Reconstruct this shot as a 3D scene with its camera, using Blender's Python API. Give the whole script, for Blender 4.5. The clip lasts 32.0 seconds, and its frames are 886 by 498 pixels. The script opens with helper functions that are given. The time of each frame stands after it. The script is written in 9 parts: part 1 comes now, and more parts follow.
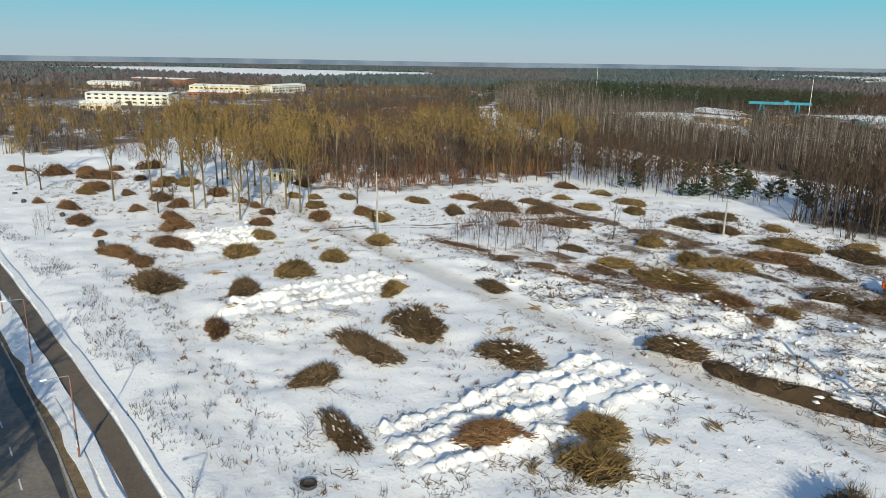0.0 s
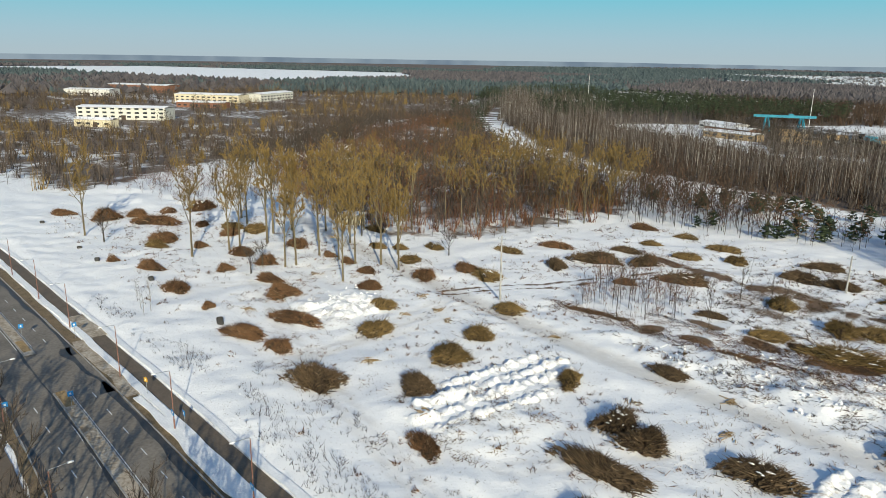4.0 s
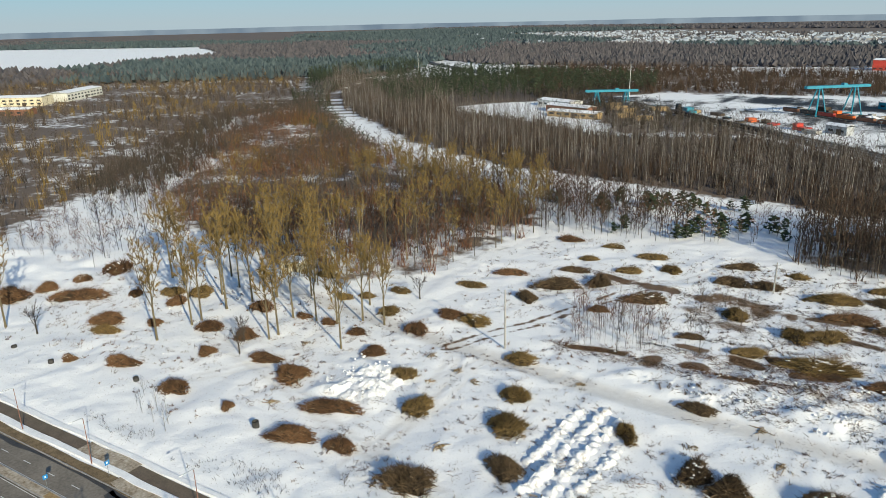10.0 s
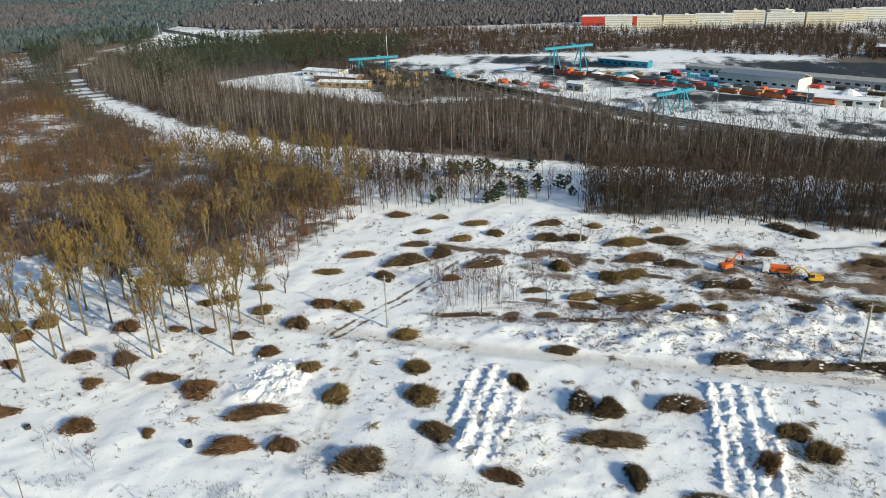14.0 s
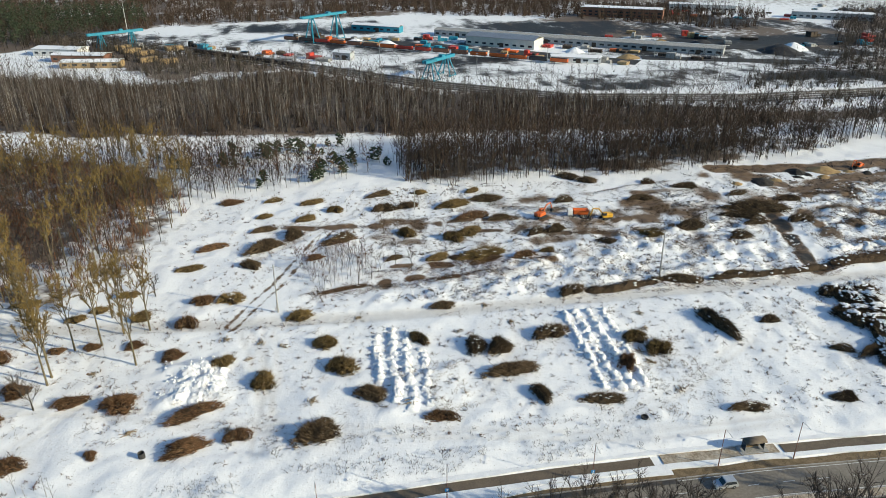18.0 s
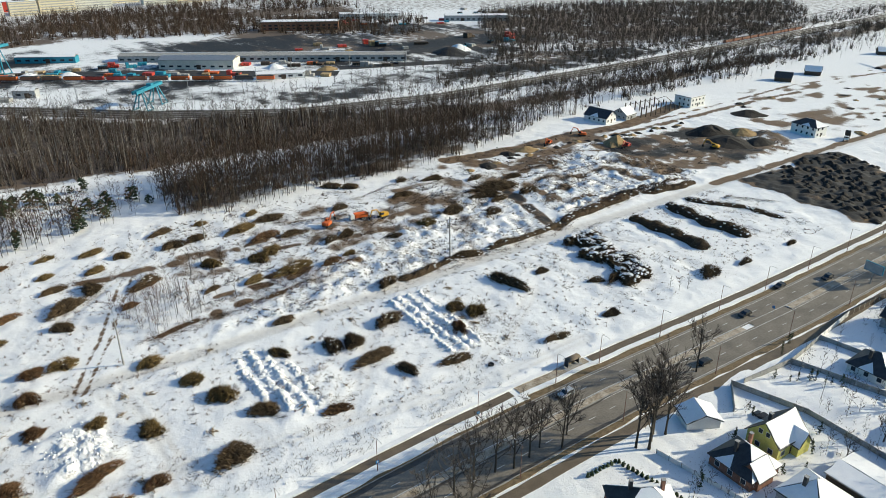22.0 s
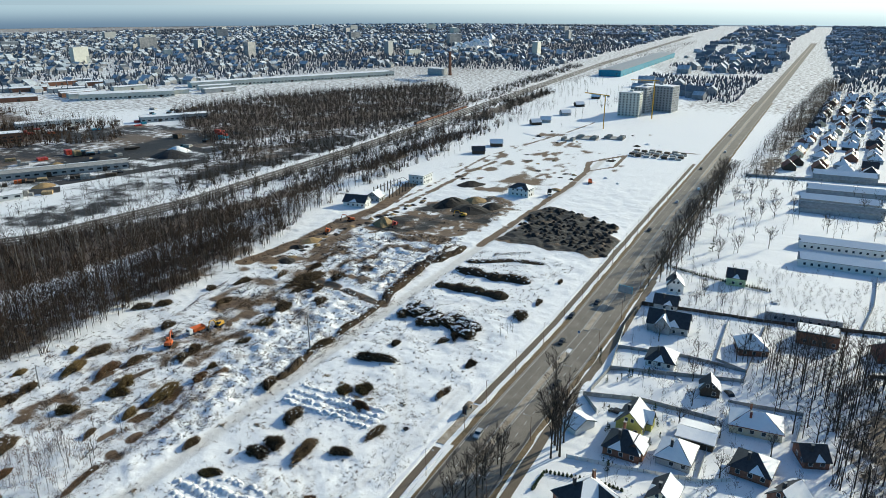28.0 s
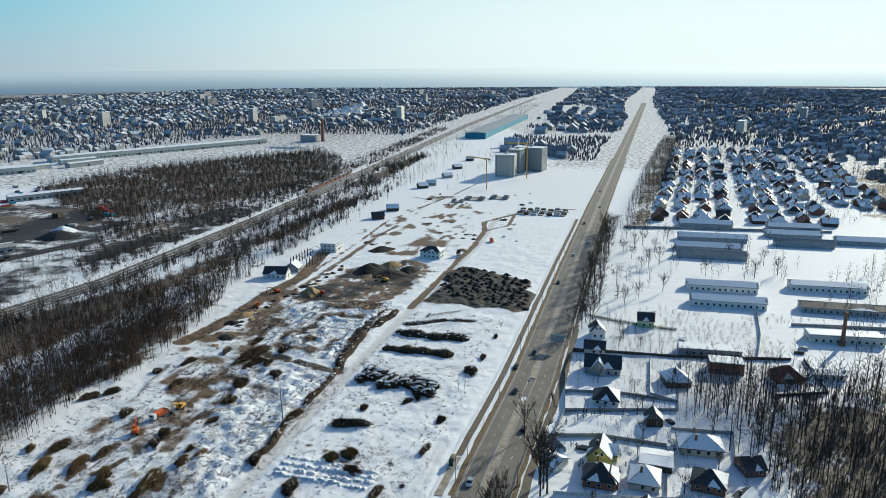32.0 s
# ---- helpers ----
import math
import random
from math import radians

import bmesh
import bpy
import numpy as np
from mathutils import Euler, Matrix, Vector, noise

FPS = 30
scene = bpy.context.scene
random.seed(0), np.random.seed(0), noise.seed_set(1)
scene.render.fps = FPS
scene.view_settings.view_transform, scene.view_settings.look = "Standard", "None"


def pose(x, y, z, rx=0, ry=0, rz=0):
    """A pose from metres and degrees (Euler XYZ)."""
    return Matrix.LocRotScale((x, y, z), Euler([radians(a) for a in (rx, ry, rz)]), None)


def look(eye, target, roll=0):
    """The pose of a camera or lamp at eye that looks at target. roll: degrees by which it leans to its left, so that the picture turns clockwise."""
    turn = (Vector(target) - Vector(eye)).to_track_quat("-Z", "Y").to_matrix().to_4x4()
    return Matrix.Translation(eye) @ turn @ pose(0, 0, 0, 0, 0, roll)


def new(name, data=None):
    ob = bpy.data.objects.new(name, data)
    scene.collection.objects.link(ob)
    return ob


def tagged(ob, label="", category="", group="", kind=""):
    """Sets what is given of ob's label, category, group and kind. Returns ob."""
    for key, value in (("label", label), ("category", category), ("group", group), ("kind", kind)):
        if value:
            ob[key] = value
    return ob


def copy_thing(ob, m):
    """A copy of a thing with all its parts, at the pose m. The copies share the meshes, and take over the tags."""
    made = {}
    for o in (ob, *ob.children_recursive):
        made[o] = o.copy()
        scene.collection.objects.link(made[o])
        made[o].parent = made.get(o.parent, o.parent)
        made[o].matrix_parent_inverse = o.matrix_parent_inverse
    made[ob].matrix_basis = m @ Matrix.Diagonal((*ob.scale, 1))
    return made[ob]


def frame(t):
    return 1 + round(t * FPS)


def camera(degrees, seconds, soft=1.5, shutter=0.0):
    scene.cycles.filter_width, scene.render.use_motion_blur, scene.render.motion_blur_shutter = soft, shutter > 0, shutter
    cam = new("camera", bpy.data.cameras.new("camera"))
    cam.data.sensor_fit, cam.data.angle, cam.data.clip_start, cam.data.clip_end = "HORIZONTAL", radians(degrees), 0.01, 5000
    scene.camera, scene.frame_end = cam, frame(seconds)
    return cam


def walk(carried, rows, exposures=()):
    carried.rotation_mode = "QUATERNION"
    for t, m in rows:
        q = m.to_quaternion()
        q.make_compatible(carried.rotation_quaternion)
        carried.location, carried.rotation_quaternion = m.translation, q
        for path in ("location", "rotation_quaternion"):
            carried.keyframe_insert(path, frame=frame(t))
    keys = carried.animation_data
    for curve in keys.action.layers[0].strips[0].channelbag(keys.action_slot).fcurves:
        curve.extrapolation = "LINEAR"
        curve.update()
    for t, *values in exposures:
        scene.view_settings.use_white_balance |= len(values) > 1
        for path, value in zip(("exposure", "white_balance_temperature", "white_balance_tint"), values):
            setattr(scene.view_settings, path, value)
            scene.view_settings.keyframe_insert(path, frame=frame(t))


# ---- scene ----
EXPOSURES = [(0.0, -0.20, 6600, 2.0), (16.0, -0.09, 6650, 1.0), (25.0, -0.07, 6650, 0.5), (28.5, -0.17, 6200, -1.0), (32.0, -0.33, 6100, -1.0)]

cam = camera(63.86, 32.0, soft=0.5)

# seconds, place, heading from +y to the left, pitch, roll
PATH = [
    (0.0, 77.39, 62.14, 38.43, 52.338, -14.852, 0.881),
    (0.5, 72.69, 59.28, 39.77, 52.056, -15.052, 1.168),
    (1.0, 67.92, 56.42, 41.25, 51.819, -15.207, 1.262),
    (1.5, 63.46, 53.44, 42.79, 51.604, -15.331, 1.200),
    (2.0, 59.38, 50.34, 44.28, 51.441, -15.407, 1.055),
    (2.5, 55.75, 47.56, 45.68, 51.378, -15.314, 0.951),
    (3.0, 52.65, 45.42, 47.06, 51.219, -15.160, 0.905),
    (3.5, 49.85, 43.49, 48.75, 50.374, -15.115, 0.943),
    (5.5, 39.13, 35.29, 55.72, 46.071, -14.946, 0.320),
    (6.0, 36.38, 33.06, 57.28, 45.057, -14.888, 0.173),
    (6.5, 33.69, 30.97, 58.97, 43.883, -15.017, -0.010),
    (7.0, 30.86, 29.00, 60.65, 42.576, -15.381, -0.173),
    (7.5, 27.90, 27.09, 62.39, 41.324, -15.766, -0.287),
    (8.0, 25.16, 25.07, 64.25, 40.087, -16.166, -0.406),
    (8.5, 22.66, 22.88, 66.19, 38.815, -16.575, -0.574),
    (9.0, 20.21, 20.79, 68.07, 37.419, -16.927, -0.781),
    (9.5, 17.93, 18.96, 70.01, 35.902, -17.522, -1.045),
    (10.0, 15.59, 16.80, 71.86, 33.784, -18.102, -1.258),
    (10.5, 13.24, 14.18, 73.48, 31.262, -18.588, -1.396),
    (11.0, 10.67, 11.52, 74.92, 28.694, -19.056, -1.518),
    (11.5, 7.88, 8.81, 76.16, 26.078, -19.468, -1.596),
    (12.0, 5.15, 5.95, 77.41, 23.394, -19.909, -1.633),
    (12.5, 2.52, 2.99, 79.00, 20.690, -20.376, -1.610),
    (13.0, 0.05, 0.03, 80.83, 18.027, -20.885, -1.539),
    (13.5, -2.27, -2.80, 82.71, 15.451, -21.403, -1.526),
    (14.0, -4.79, -5.48, 84.61, 12.879, -21.915, -1.524),
    (14.5, -7.61, -8.08, 86.46, 10.231, -22.439, -1.491),
    (16.5, -22.84, -17.84, 92.68, -1.034, -24.412, -0.749),
    (17.0, -27.64, -19.79, 93.93, -3.859, -24.914, -0.545),
    (17.5, -32.46, -21.56, 95.27, -6.632, -25.362, -0.343),
    (18.0, -37.28, -23.38, 96.82, -9.362, -25.497, -0.238),
    (18.5, -42.09, -25.15, 98.40, -12.375, -25.578, -0.215),
    (19.0, -47.06, -26.79, 100.02, -15.768, -25.653, -0.179),
    (19.5, -52.27, -28.50, 101.53, -20.127, -25.636, -0.099),
    (20.0, -57.80, -29.78, 102.82, -24.550, -25.578, -0.032),
    (20.5, -63.39, -30.40, 103.94, -28.593, -25.517, -0.007),
    (21.0, -69.06, -30.63, 105.08, -31.371, -25.451, 0.022),
    (21.5, -74.40, -30.57, 106.25, -33.746, -25.376, 0.031),
    (22.0, -79.75, -30.46, 107.31, -36.581, -25.084, 0.019),
    (22.5, -85.26, -29.82, 108.41, -39.634, -24.793, -0.043),
    (23.0, -90.61, -28.86, 109.51, -42.611, -24.350, -0.086),
    (23.5, -95.79, -27.52, 110.71, -45.169, -23.832, -0.153),
    (24.0, -100.93, -25.87, 112.01, -47.589, -23.361, -0.205),
    (24.5, -105.92, -23.65, 113.36, -49.928, -22.927, -0.161),
    (25.0, -110.80, -21.13, 114.76, -52.400, -22.493, -0.085),
    (25.5, -115.54, -18.60, 116.21, -54.979, -22.046, -0.007),
    (27.5, -133.87, -7.52, 120.64, -62.291, -19.547, -0.143),
    (28.0, -138.27, -4.41, 121.72, -63.816, -18.915, -0.138),
    (28.5, -142.53, -1.26, 122.89, -65.318, -18.305, -0.200),
    (29.0, -146.58, 1.77, 124.08, -66.775, -17.701, -0.262),
    (29.5, -150.55, 4.88, 125.24, -68.215, -17.108, -0.330),
    (30.0, -154.48, 8.15, 126.36, -69.643, -16.504, -0.400),
    (30.5, -158.34, 11.56, 127.50, -71.070, -15.928, -0.440),
    (31.0, -162.32, 15.25, 128.74, -72.495, -15.393, -0.476),
    (31.5, -166.35, 19.16, 130.03, -74.010, -14.807, -0.502),
    (32.0, -170.27, 23.25, 131.41, -75.472, -14.290, -0.531),
]


def eye_pose(x, y, z, heading, pitch, roll):
    return pose(x, y, z, 90 + pitch, 0, heading) @ pose(0, 0, 0, 0, 0, roll)


walk(cam, [(t, eye_pose(*row)) for t, *row in PATH], EXPOSURES)

# ---- sky and sun ----
SUN_AZIMUTH, SUN_HEIGHT = 118.6, 22.0
world = bpy.data.worlds.new("winter_sky")
scene.world = world
world.use_nodes = True
wn = world.node_tree.nodes
wn.clear()
sky = wn.new("ShaderNodeTexSky")
sky.sky_type, sky.sun_disc = "NISHITA", False
sky.sun_elevation, sky.sun_rotation = radians(SUN_HEIGHT), radians(SUN_AZIMUTH)
sky.air_density, sky.dust_density, sky.ozone_density = 1.0, 0.6, 4.0
sky_tone = wn.new("ShaderNodeVectorMath")
sky_tone.operation = "SCALE"
sky_tone.inputs[3].default_value = 0.06
# haze: pale at the horizon, blue above, white towards the sun
coord, parts, lift, haze = wn.new("ShaderNodeTexCoord"), wn.new("ShaderNodeSeparateXYZ"), wn.new("ShaderNodeMapRange"), wn.new("ShaderNodeMix")
lift.inputs[1].default_value, lift.inputs[2].default_value = 0.0, 1.0
veil = wn.new("ShaderNodeValToRGB")
for spot, tone in ((0.0, (0.52, 0.63, 0.74)), (0.025, (0.45, 0.64, 0.79)), (0.075, (0.25, 0.65, 0.84)), (0.2, (0.12, 0.41, 0.73)), (0.5, (0.035, 0.18, 0.48)), (1.0, (0.015, 0.09, 0.34))):
    stop = veil.color_ramp.elements[0] if spot == 0.0 else veil.color_ramp.elements[-1] if spot == 1.0 else veil.color_ramp.elements.new(spot)
    stop.position, stop.color = spot, (*tone, 1)
haze.data_type = "RGBA"
haze.inputs[0].default_value = 0.9
toward, glow, lit = wn.new("ShaderNodeVectorMath"), wn.new("ShaderNodeMapRange"), wn.new("ShaderNodeMix")
toward.operation, glow.interpolation_type, lit.data_type = "DOT_PRODUCT", "SMOOTHSTEP", "RGBA"
toward.inputs[1].default_value = (math.sin(radians(SUN_AZIMUTH)) * math.cos(radians(SUN_HEIGHT)), math.cos(radians(SUN_AZIMUTH)) * math.cos(radians(SUN_HEIGHT)), math.sin(radians(SUN_HEIGHT)))
glow.inputs[1].default_value, glow.inputs[2].default_value, glow.inputs[4].default_value = 0.05, 0.95, 0.95
lit.inputs[7].default_value = (1.24, 1.27, 1.25, 1)
low, near = wn.new("ShaderNodeMapRange"), wn.new("ShaderNodeMath")
low.inputs[1].default_value, low.inputs[2].default_value, low.inputs[3].default_value, low.inputs[4].default_value = 0.05, 0.4, 1.0, 0.35
near.operation = "MULTIPLY"
back = wn.new("ShaderNodeBackground")
wout = wn.new("ShaderNodeOutputWorld")
wl = world.node_tree.links
wl.new(sky.outputs[0], sky_tone.inputs[0]), wl.new(coord.outputs["Generated"], parts.inputs[0]), wl.new(coord.outputs["Generated"], toward.inputs[0])
wl.new(parts.outputs[2], lift.inputs[0]), wl.new(lift.outputs[0], veil.inputs[0]), wl.new(veil.outputs[0], haze.inputs[7])
wl.new(sky_tone.outputs[0], haze.inputs[6]), wl.new(toward.outputs["Value"], glow.inputs[0]), wl.new(parts.outputs[2], low.inputs[0]), wl.new(glow.outputs[0], near.inputs[0]), wl.new(low.outputs[0], near.inputs[1]), wl.new(near.outputs[0], lit.inputs[0])
wl.new(haze.outputs[2], lit.inputs[6]), wl.new(lit.outputs[2], back.inputs[0]), wl.new(back.outputs[0], wout.inputs[0])
sun = new("sun", bpy.data.lights.new("sun", "SUN"))
sun.data.energy, sun.data.angle, sun.data.color = 6.3, radians(0.53), (1.0, 0.89, 0.73)
az, el = radians(SUN_AZIMUTH), radians(SUN_HEIGHT)
sun.matrix_world = look((900 * math.sin(az) * math.cos(el), 900 * math.cos(az) * math.cos(el), 900 * math.sin(el)), (0, 0, 0))


# ---- materials ----
def mat(name, a, b, size=1.0, rough=0.8, bump=0.0, metal=0.0, fine=6.0, vary=0.0):
    """A surface of two colours, mixed at two scales (size in metres), with relief; vary: change from piece to piece."""
    m = bpy.data.materials.new(name)
    m.use_nodes = True
    nt = m.node_tree
    n, l = nt.nodes, nt.links
    bs = n["Principled BSDF"]
    bs.inputs["Roughness"].default_value, bs.inputs["Metallic"].default_value = rough, metal
    geo = n.new("ShaderNodeNewGeometry")
    n1, n2 = n.new("ShaderNodeTexNoise"), n.new("ShaderNodeTexNoise")
    n1.inputs["Scale"].default_value, n2.inputs["Scale"].default_value = 1 / size, fine / size
    n1.inputs["Detail"].default_value = n2.inputs["Detail"].default_value = 3
    for q in (n1, n2):
        l.new(geo.outputs["Position"], q.inputs["Vector"])
    ad = n.new("ShaderNodeMath")
    ad.operation = "ADD"
    l.new(n1.outputs[0], ad.inputs[0]), l.new(n2.outputs[0], ad.inputs[1])
    rm = n.new("ShaderNodeMapRange")
    rm.inputs[1].default_value, rm.inputs[2].default_value = 0.75, 1.25
    last = ad.outputs[0]
    if vary:
        oi = n.new("ShaderNodeObjectInfo")
        ma = n.new("ShaderNodeMath")
        ma.operation = "MULTIPLY_ADD"
        ma.inputs[1].default_value = vary
        l.new(oi.outputs["Random"], ma.inputs[0]), l.new(last, ma.inputs[2])
        la = n.new("ShaderNodeMath")
        la.operation = "ADD"
        la.inputs[1].default_value = -vary / 2
        l.new(ma.outputs[0], la.inputs[0])
        last = la.outputs[0]
    l.new(last, rm.inputs[0])
    mx = n.new("ShaderNodeMix")
    mx.data_type = "RGBA"
    l.new(rm.outputs[0], mx.inputs[0])
    mx.inputs[6].default_value, mx.inputs[7].default_value = (*a, 1), (*b, 1)
    l.new(mx.outputs[2], bs.inputs["Base Color"])
    if bump:
        bp = n.new("ShaderNodeBump")
        bp.inputs["Distance"].default_value = bump
        l.new(ad.outputs[0], bp.inputs["Height"]), l.new(bp.outputs[0], bs.inputs["Normal"])
    return m


def twig_mat(name, a, b, rough=0.85):
    """Bark and twigs: the colour changes from twig to twig and from tree to tree."""
    m = bpy.data.materials.new(name)
    m.use_nodes = True
    n, l = m.node_tree.nodes, m.node_tree.links
    bs = n["Principled BSDF"]
    bs.inputs["Roughness"].default_value = rough
    bs.inputs["Specular IOR Level"].default_value = 0.2
    geo, no = n.new("ShaderNodeNewGeometry"), n.new("ShaderNodeTexNoise")
    no.inputs["Scale"].default_value = 0.12
    l.new(geo.outputs["Position"], no.inputs["Vector"])
    ad = n.new("ShaderNodeMath")
    ad.operation = "MULTIPLY_ADD"
    ad.inputs[1].default_value = 0.5
    l.new(geo.outputs["Random Per Island"], ad.inputs[0]), l.new(no.outputs[0], ad.inputs[2])
    rm = n.new("ShaderNodeMapRange")
    rm.inputs[1].default_value, rm.inputs[2].default_value = 0.45, 1.05
    l.new(ad.outputs[0], rm.inputs[0])
    mx = n.new("ShaderNodeMix")
    mx.data_type = "RGBA"
    mx.inputs[6].default_value, mx.inputs[7].default_value = (*a, 1), (*b, 1)
    l.new(rm.outputs[0], mx.inputs[0]), l.new(mx.outputs[2], bs.inputs["Base Color"])
    return m


SNOW = mat("snow", (0.72, 0.72, 0.725), (0.84, 0.84, 0.835), 2, 0.65, 0.08, fine=7)
ROOF_SNOW = mat("roof_snow", (0.77, 0.775, 0.785), (0.845, 0.845, 0.845), 1.5, 0.6, 0.03)
ASPHALT = mat("worn_asphalt", (0.125, 0.108, 0.088), (0.215, 0.187, 0.152), 6, 0.8, 0.005, fine=12)
PAVING = mat("wet_brown_paving", (0.10, 0.075, 0.05), (0.15, 0.115, 0.08), 2, 0.75, 0.005)
LINE_PAINT = mat("road_paint", (0.45, 0.45, 0.44), (0.68, 0.68, 0.66), 0.6, 0.6)
KERB = mat("kerb_stone", (0.22, 0.21, 0.2), (0.36, 0.35, 0.33), 1, 0.85, 0.004)
WET_TAR = mat("wet_gritty_asphalt", (0.028, 0.024, 0.020), (0.075, 0.064, 0.052), 1.5, 0.5, 0.004, fine=10)
DIRTY_SNOW = mat("dirty_snow", (0.20, 0.15, 0.095), (0.47, 0.41, 0.33), 2.5, 0.8, 0.08, fine=5)
VERGE = mat("dead_grass_verge", (0.10, 0.07, 0.035), (0.21, 0.15, 0.085), 1.2, 0.95, 0.08)
BARK = twig_mat("grey_brown_bark", (0.029, 0.024, 0.019), (0.075, 0.062, 0.047))
BIRCH_BARK = twig_mat("birch_bark", (0.10, 0.09, 0.08), (0.34, 0.315, 0.285))
POPLAR_BARK = twig_mat("poplar_bark", (0.075, 0.06, 0.036), (0.17, 0.14, 0.085))
POPLAR_TWIG = twig_mat("yellow_poplar_twigs", (0.115, 0.078, 0.026), (0.25, 0.168, 0.056))
BROWN_TWIG = twig_mat("brown_twigs", (0.032, 0.023, 0.016), (0.096, 0.061, 0.041))
RED_TWIG = twig_mat("red_brown_twigs", (0.085, 0.042, 0.025), (0.20, 0.102, 0.058))
GREY_TWIG = twig_mat("grey_twigs", (0.042, 0.034, 0.029), (0.118, 0.094, 0.078))
PINE_GREEN = twig_mat("pine_needles", (0.016, 0.025, 0.013), (0.052, 0.068, 0.034))
BRUSH_RED = twig_mat("cut_red_brown_brush", (0.045, 0.025, 0.014), (0.18, 0.10, 0.05))
BRUSH_OLIVE = twig_mat("cut_olive_brush", (0.05, 0.035, 0.015), (0.205, 0.14, 0.056))
BRUSH_DARK = twig_mat("cut_dark_brush", (0.033, 0.024, 0.015), (0.135, 0.092, 0.052))
LOG_CUT = twig_mat("fresh_cut_logs", (0.19, 0.14, 0.085), (0.34, 0.26, 0.17))
EARTH = mat("dark_earth", (0.008, 0.007, 0.006), (0.030, 0.024, 0.019), 3, 0.95, 0.15)
SAND = mat("dug_sand", (0.22, 0.14, 0.06), (0.36, 0.25, 0.12), 2, 0.95, 0.1)
CONCRETE = mat("weathered_concrete", (0.22, 0.22, 0.21), (0.38, 0.37, 0.35), 2, 0.9, 0.01, vary=0.2)
DARK_ROOF = mat("dark_roof_tiles", (0.018, 0.019, 0.022), (0.045, 0.046, 0.05), 0.8, 0.6, 0.01)
RED_ROOF = mat("red_roof_tiles", (0.12, 0.03, 0.02), (0.22, 0.07, 0.045), 0.8, 0.7, 0.01)
WHITE_WALL = mat("white_render", (0.62, 0.61, 0.58), (0.74, 0.73, 0.70), 2, 0.85)
CREAM_WALL = mat("cream_render", (0.55, 0.48, 0.33), (0.66, 0.59, 0.43), 2, 0.85)
YELLOW_WALL = mat("yellow_green_render", (0.42, 0.40, 0.09), (0.55, 0.52, 0.16), 2, 0.85)
GREEN_WALL = mat("pale_green_render", (0.38, 0.52, 0.28), (0.48, 0.60, 0.36), 2, 0.85)
BRICK_WALL = mat("red_brown_brick", (0.16, 0.07, 0.04), (0.27, 0.13, 0.085), 0.8, 0.9)
GREY_WALL = mat("grey_render", (0.26, 0.27, 0.28), (0.40, 0.41, 0.41), 2, 0.85)
DARK_WOOD = mat("dark_wood", (0.035, 0.025, 0.018), (0.08, 0.055, 0.035), 0.6, 0.8)
RAW_WOOD = mat("raw_timber", (0.28, 0.19, 0.09), (0.42, 0.30, 0.16), 0.8, 0.85)
GLASS = mat("dark_window_glass", (0.02, 0.025, 0.03), (0.04, 0.048, 0.055), 2, 0.08)
FRAME_WHITE = mat("white_window_frame", (0.62, 0.62, 0.60), (0.72, 0.72, 0.70), 1, 0.5)
STEEL = mat("galvanised_steel", (0.25, 0.26, 0.27), (0.40, 0.41, 0.42), 1, 0.5, 0, 0.6)
RUST_POLE = mat("rust_red_pole_paint", (0.13, 0.055, 0.04), (0.24, 0.12, 0.09), 0.8, 0.7)
CRANE_BLUE = mat("crane_blue_paint", (0.01, 0.16, 0.24), (0.025, 0.26, 0.36), 3, 0.55)
ORANGE = mat("orange_machine_paint", (0.50, 0.085, 0.012), (0.68, 0.15, 0.03), 1, 0.5)
YELLOW = mat("yellow_machine_paint", (0.55, 0.28, 0.015), (0.70, 0.40, 0.04), 1, 0.5)
RUBBER = mat("black_rubber", (0.012, 0.012, 0.012), (0.03, 0.03, 0.03), 0.4, 0.8)
BLUE_SIGN = mat("blue_sign", (0.01, 0.16, 0.42), (0.02, 0.21, 0.52), 1, 0.5)
WHITE_PAINT = mat("white_paint", (0.68, 0.68, 0.67), (0.78, 0.78, 0.77), 1, 0.45)
SILVER_PAINT = mat("silver_car_paint", (0.45, 0.46, 0.47), (0.55, 0.56, 0.57), 2, 0.3, 0, 0.5)
BLACK_PAINT = mat("black_car_paint", (0.012, 0.012, 0.014), (0.025, 0.025, 0.028), 2, 0.25)
RED_PAINT = mat("red_paint", (0.38, 0.03, 0.02), (0.50, 0.06, 0.035), 2, 0.5)
PALE_PANEL = mat("pale_wall_panel", (0.50, 0.50, 0.44), (0.62, 0.61, 0.55), 4, 0.85)
# far woods: bluish, lifted colours with the haze of distance painted in
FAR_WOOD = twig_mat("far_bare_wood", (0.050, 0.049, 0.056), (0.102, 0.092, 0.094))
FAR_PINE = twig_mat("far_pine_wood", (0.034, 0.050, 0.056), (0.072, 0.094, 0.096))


# ---- small builders ----
def empty(name, m=None):
    ob = new(name)
    if m is not None:
        ob.matrix_world = m
    return ob


def mesh_of(name, verts, faces, mats=(), idx=None, smooth=False):
    me = bpy.data.meshes.new(name)
    me.from_pydata([tuple(v) for v in verts], [], [tuple(f) for f in faces])
    for m in mats:
        me.materials.append(m)
    if idx is not None:
        me.polygons.foreach_set("material_index", np.asarray(idx, np.int32))
    if smooth:
        me.polygons.foreach_set("use_smooth", np.ones(len(me.polygons), bool))
    me.update()
    return me


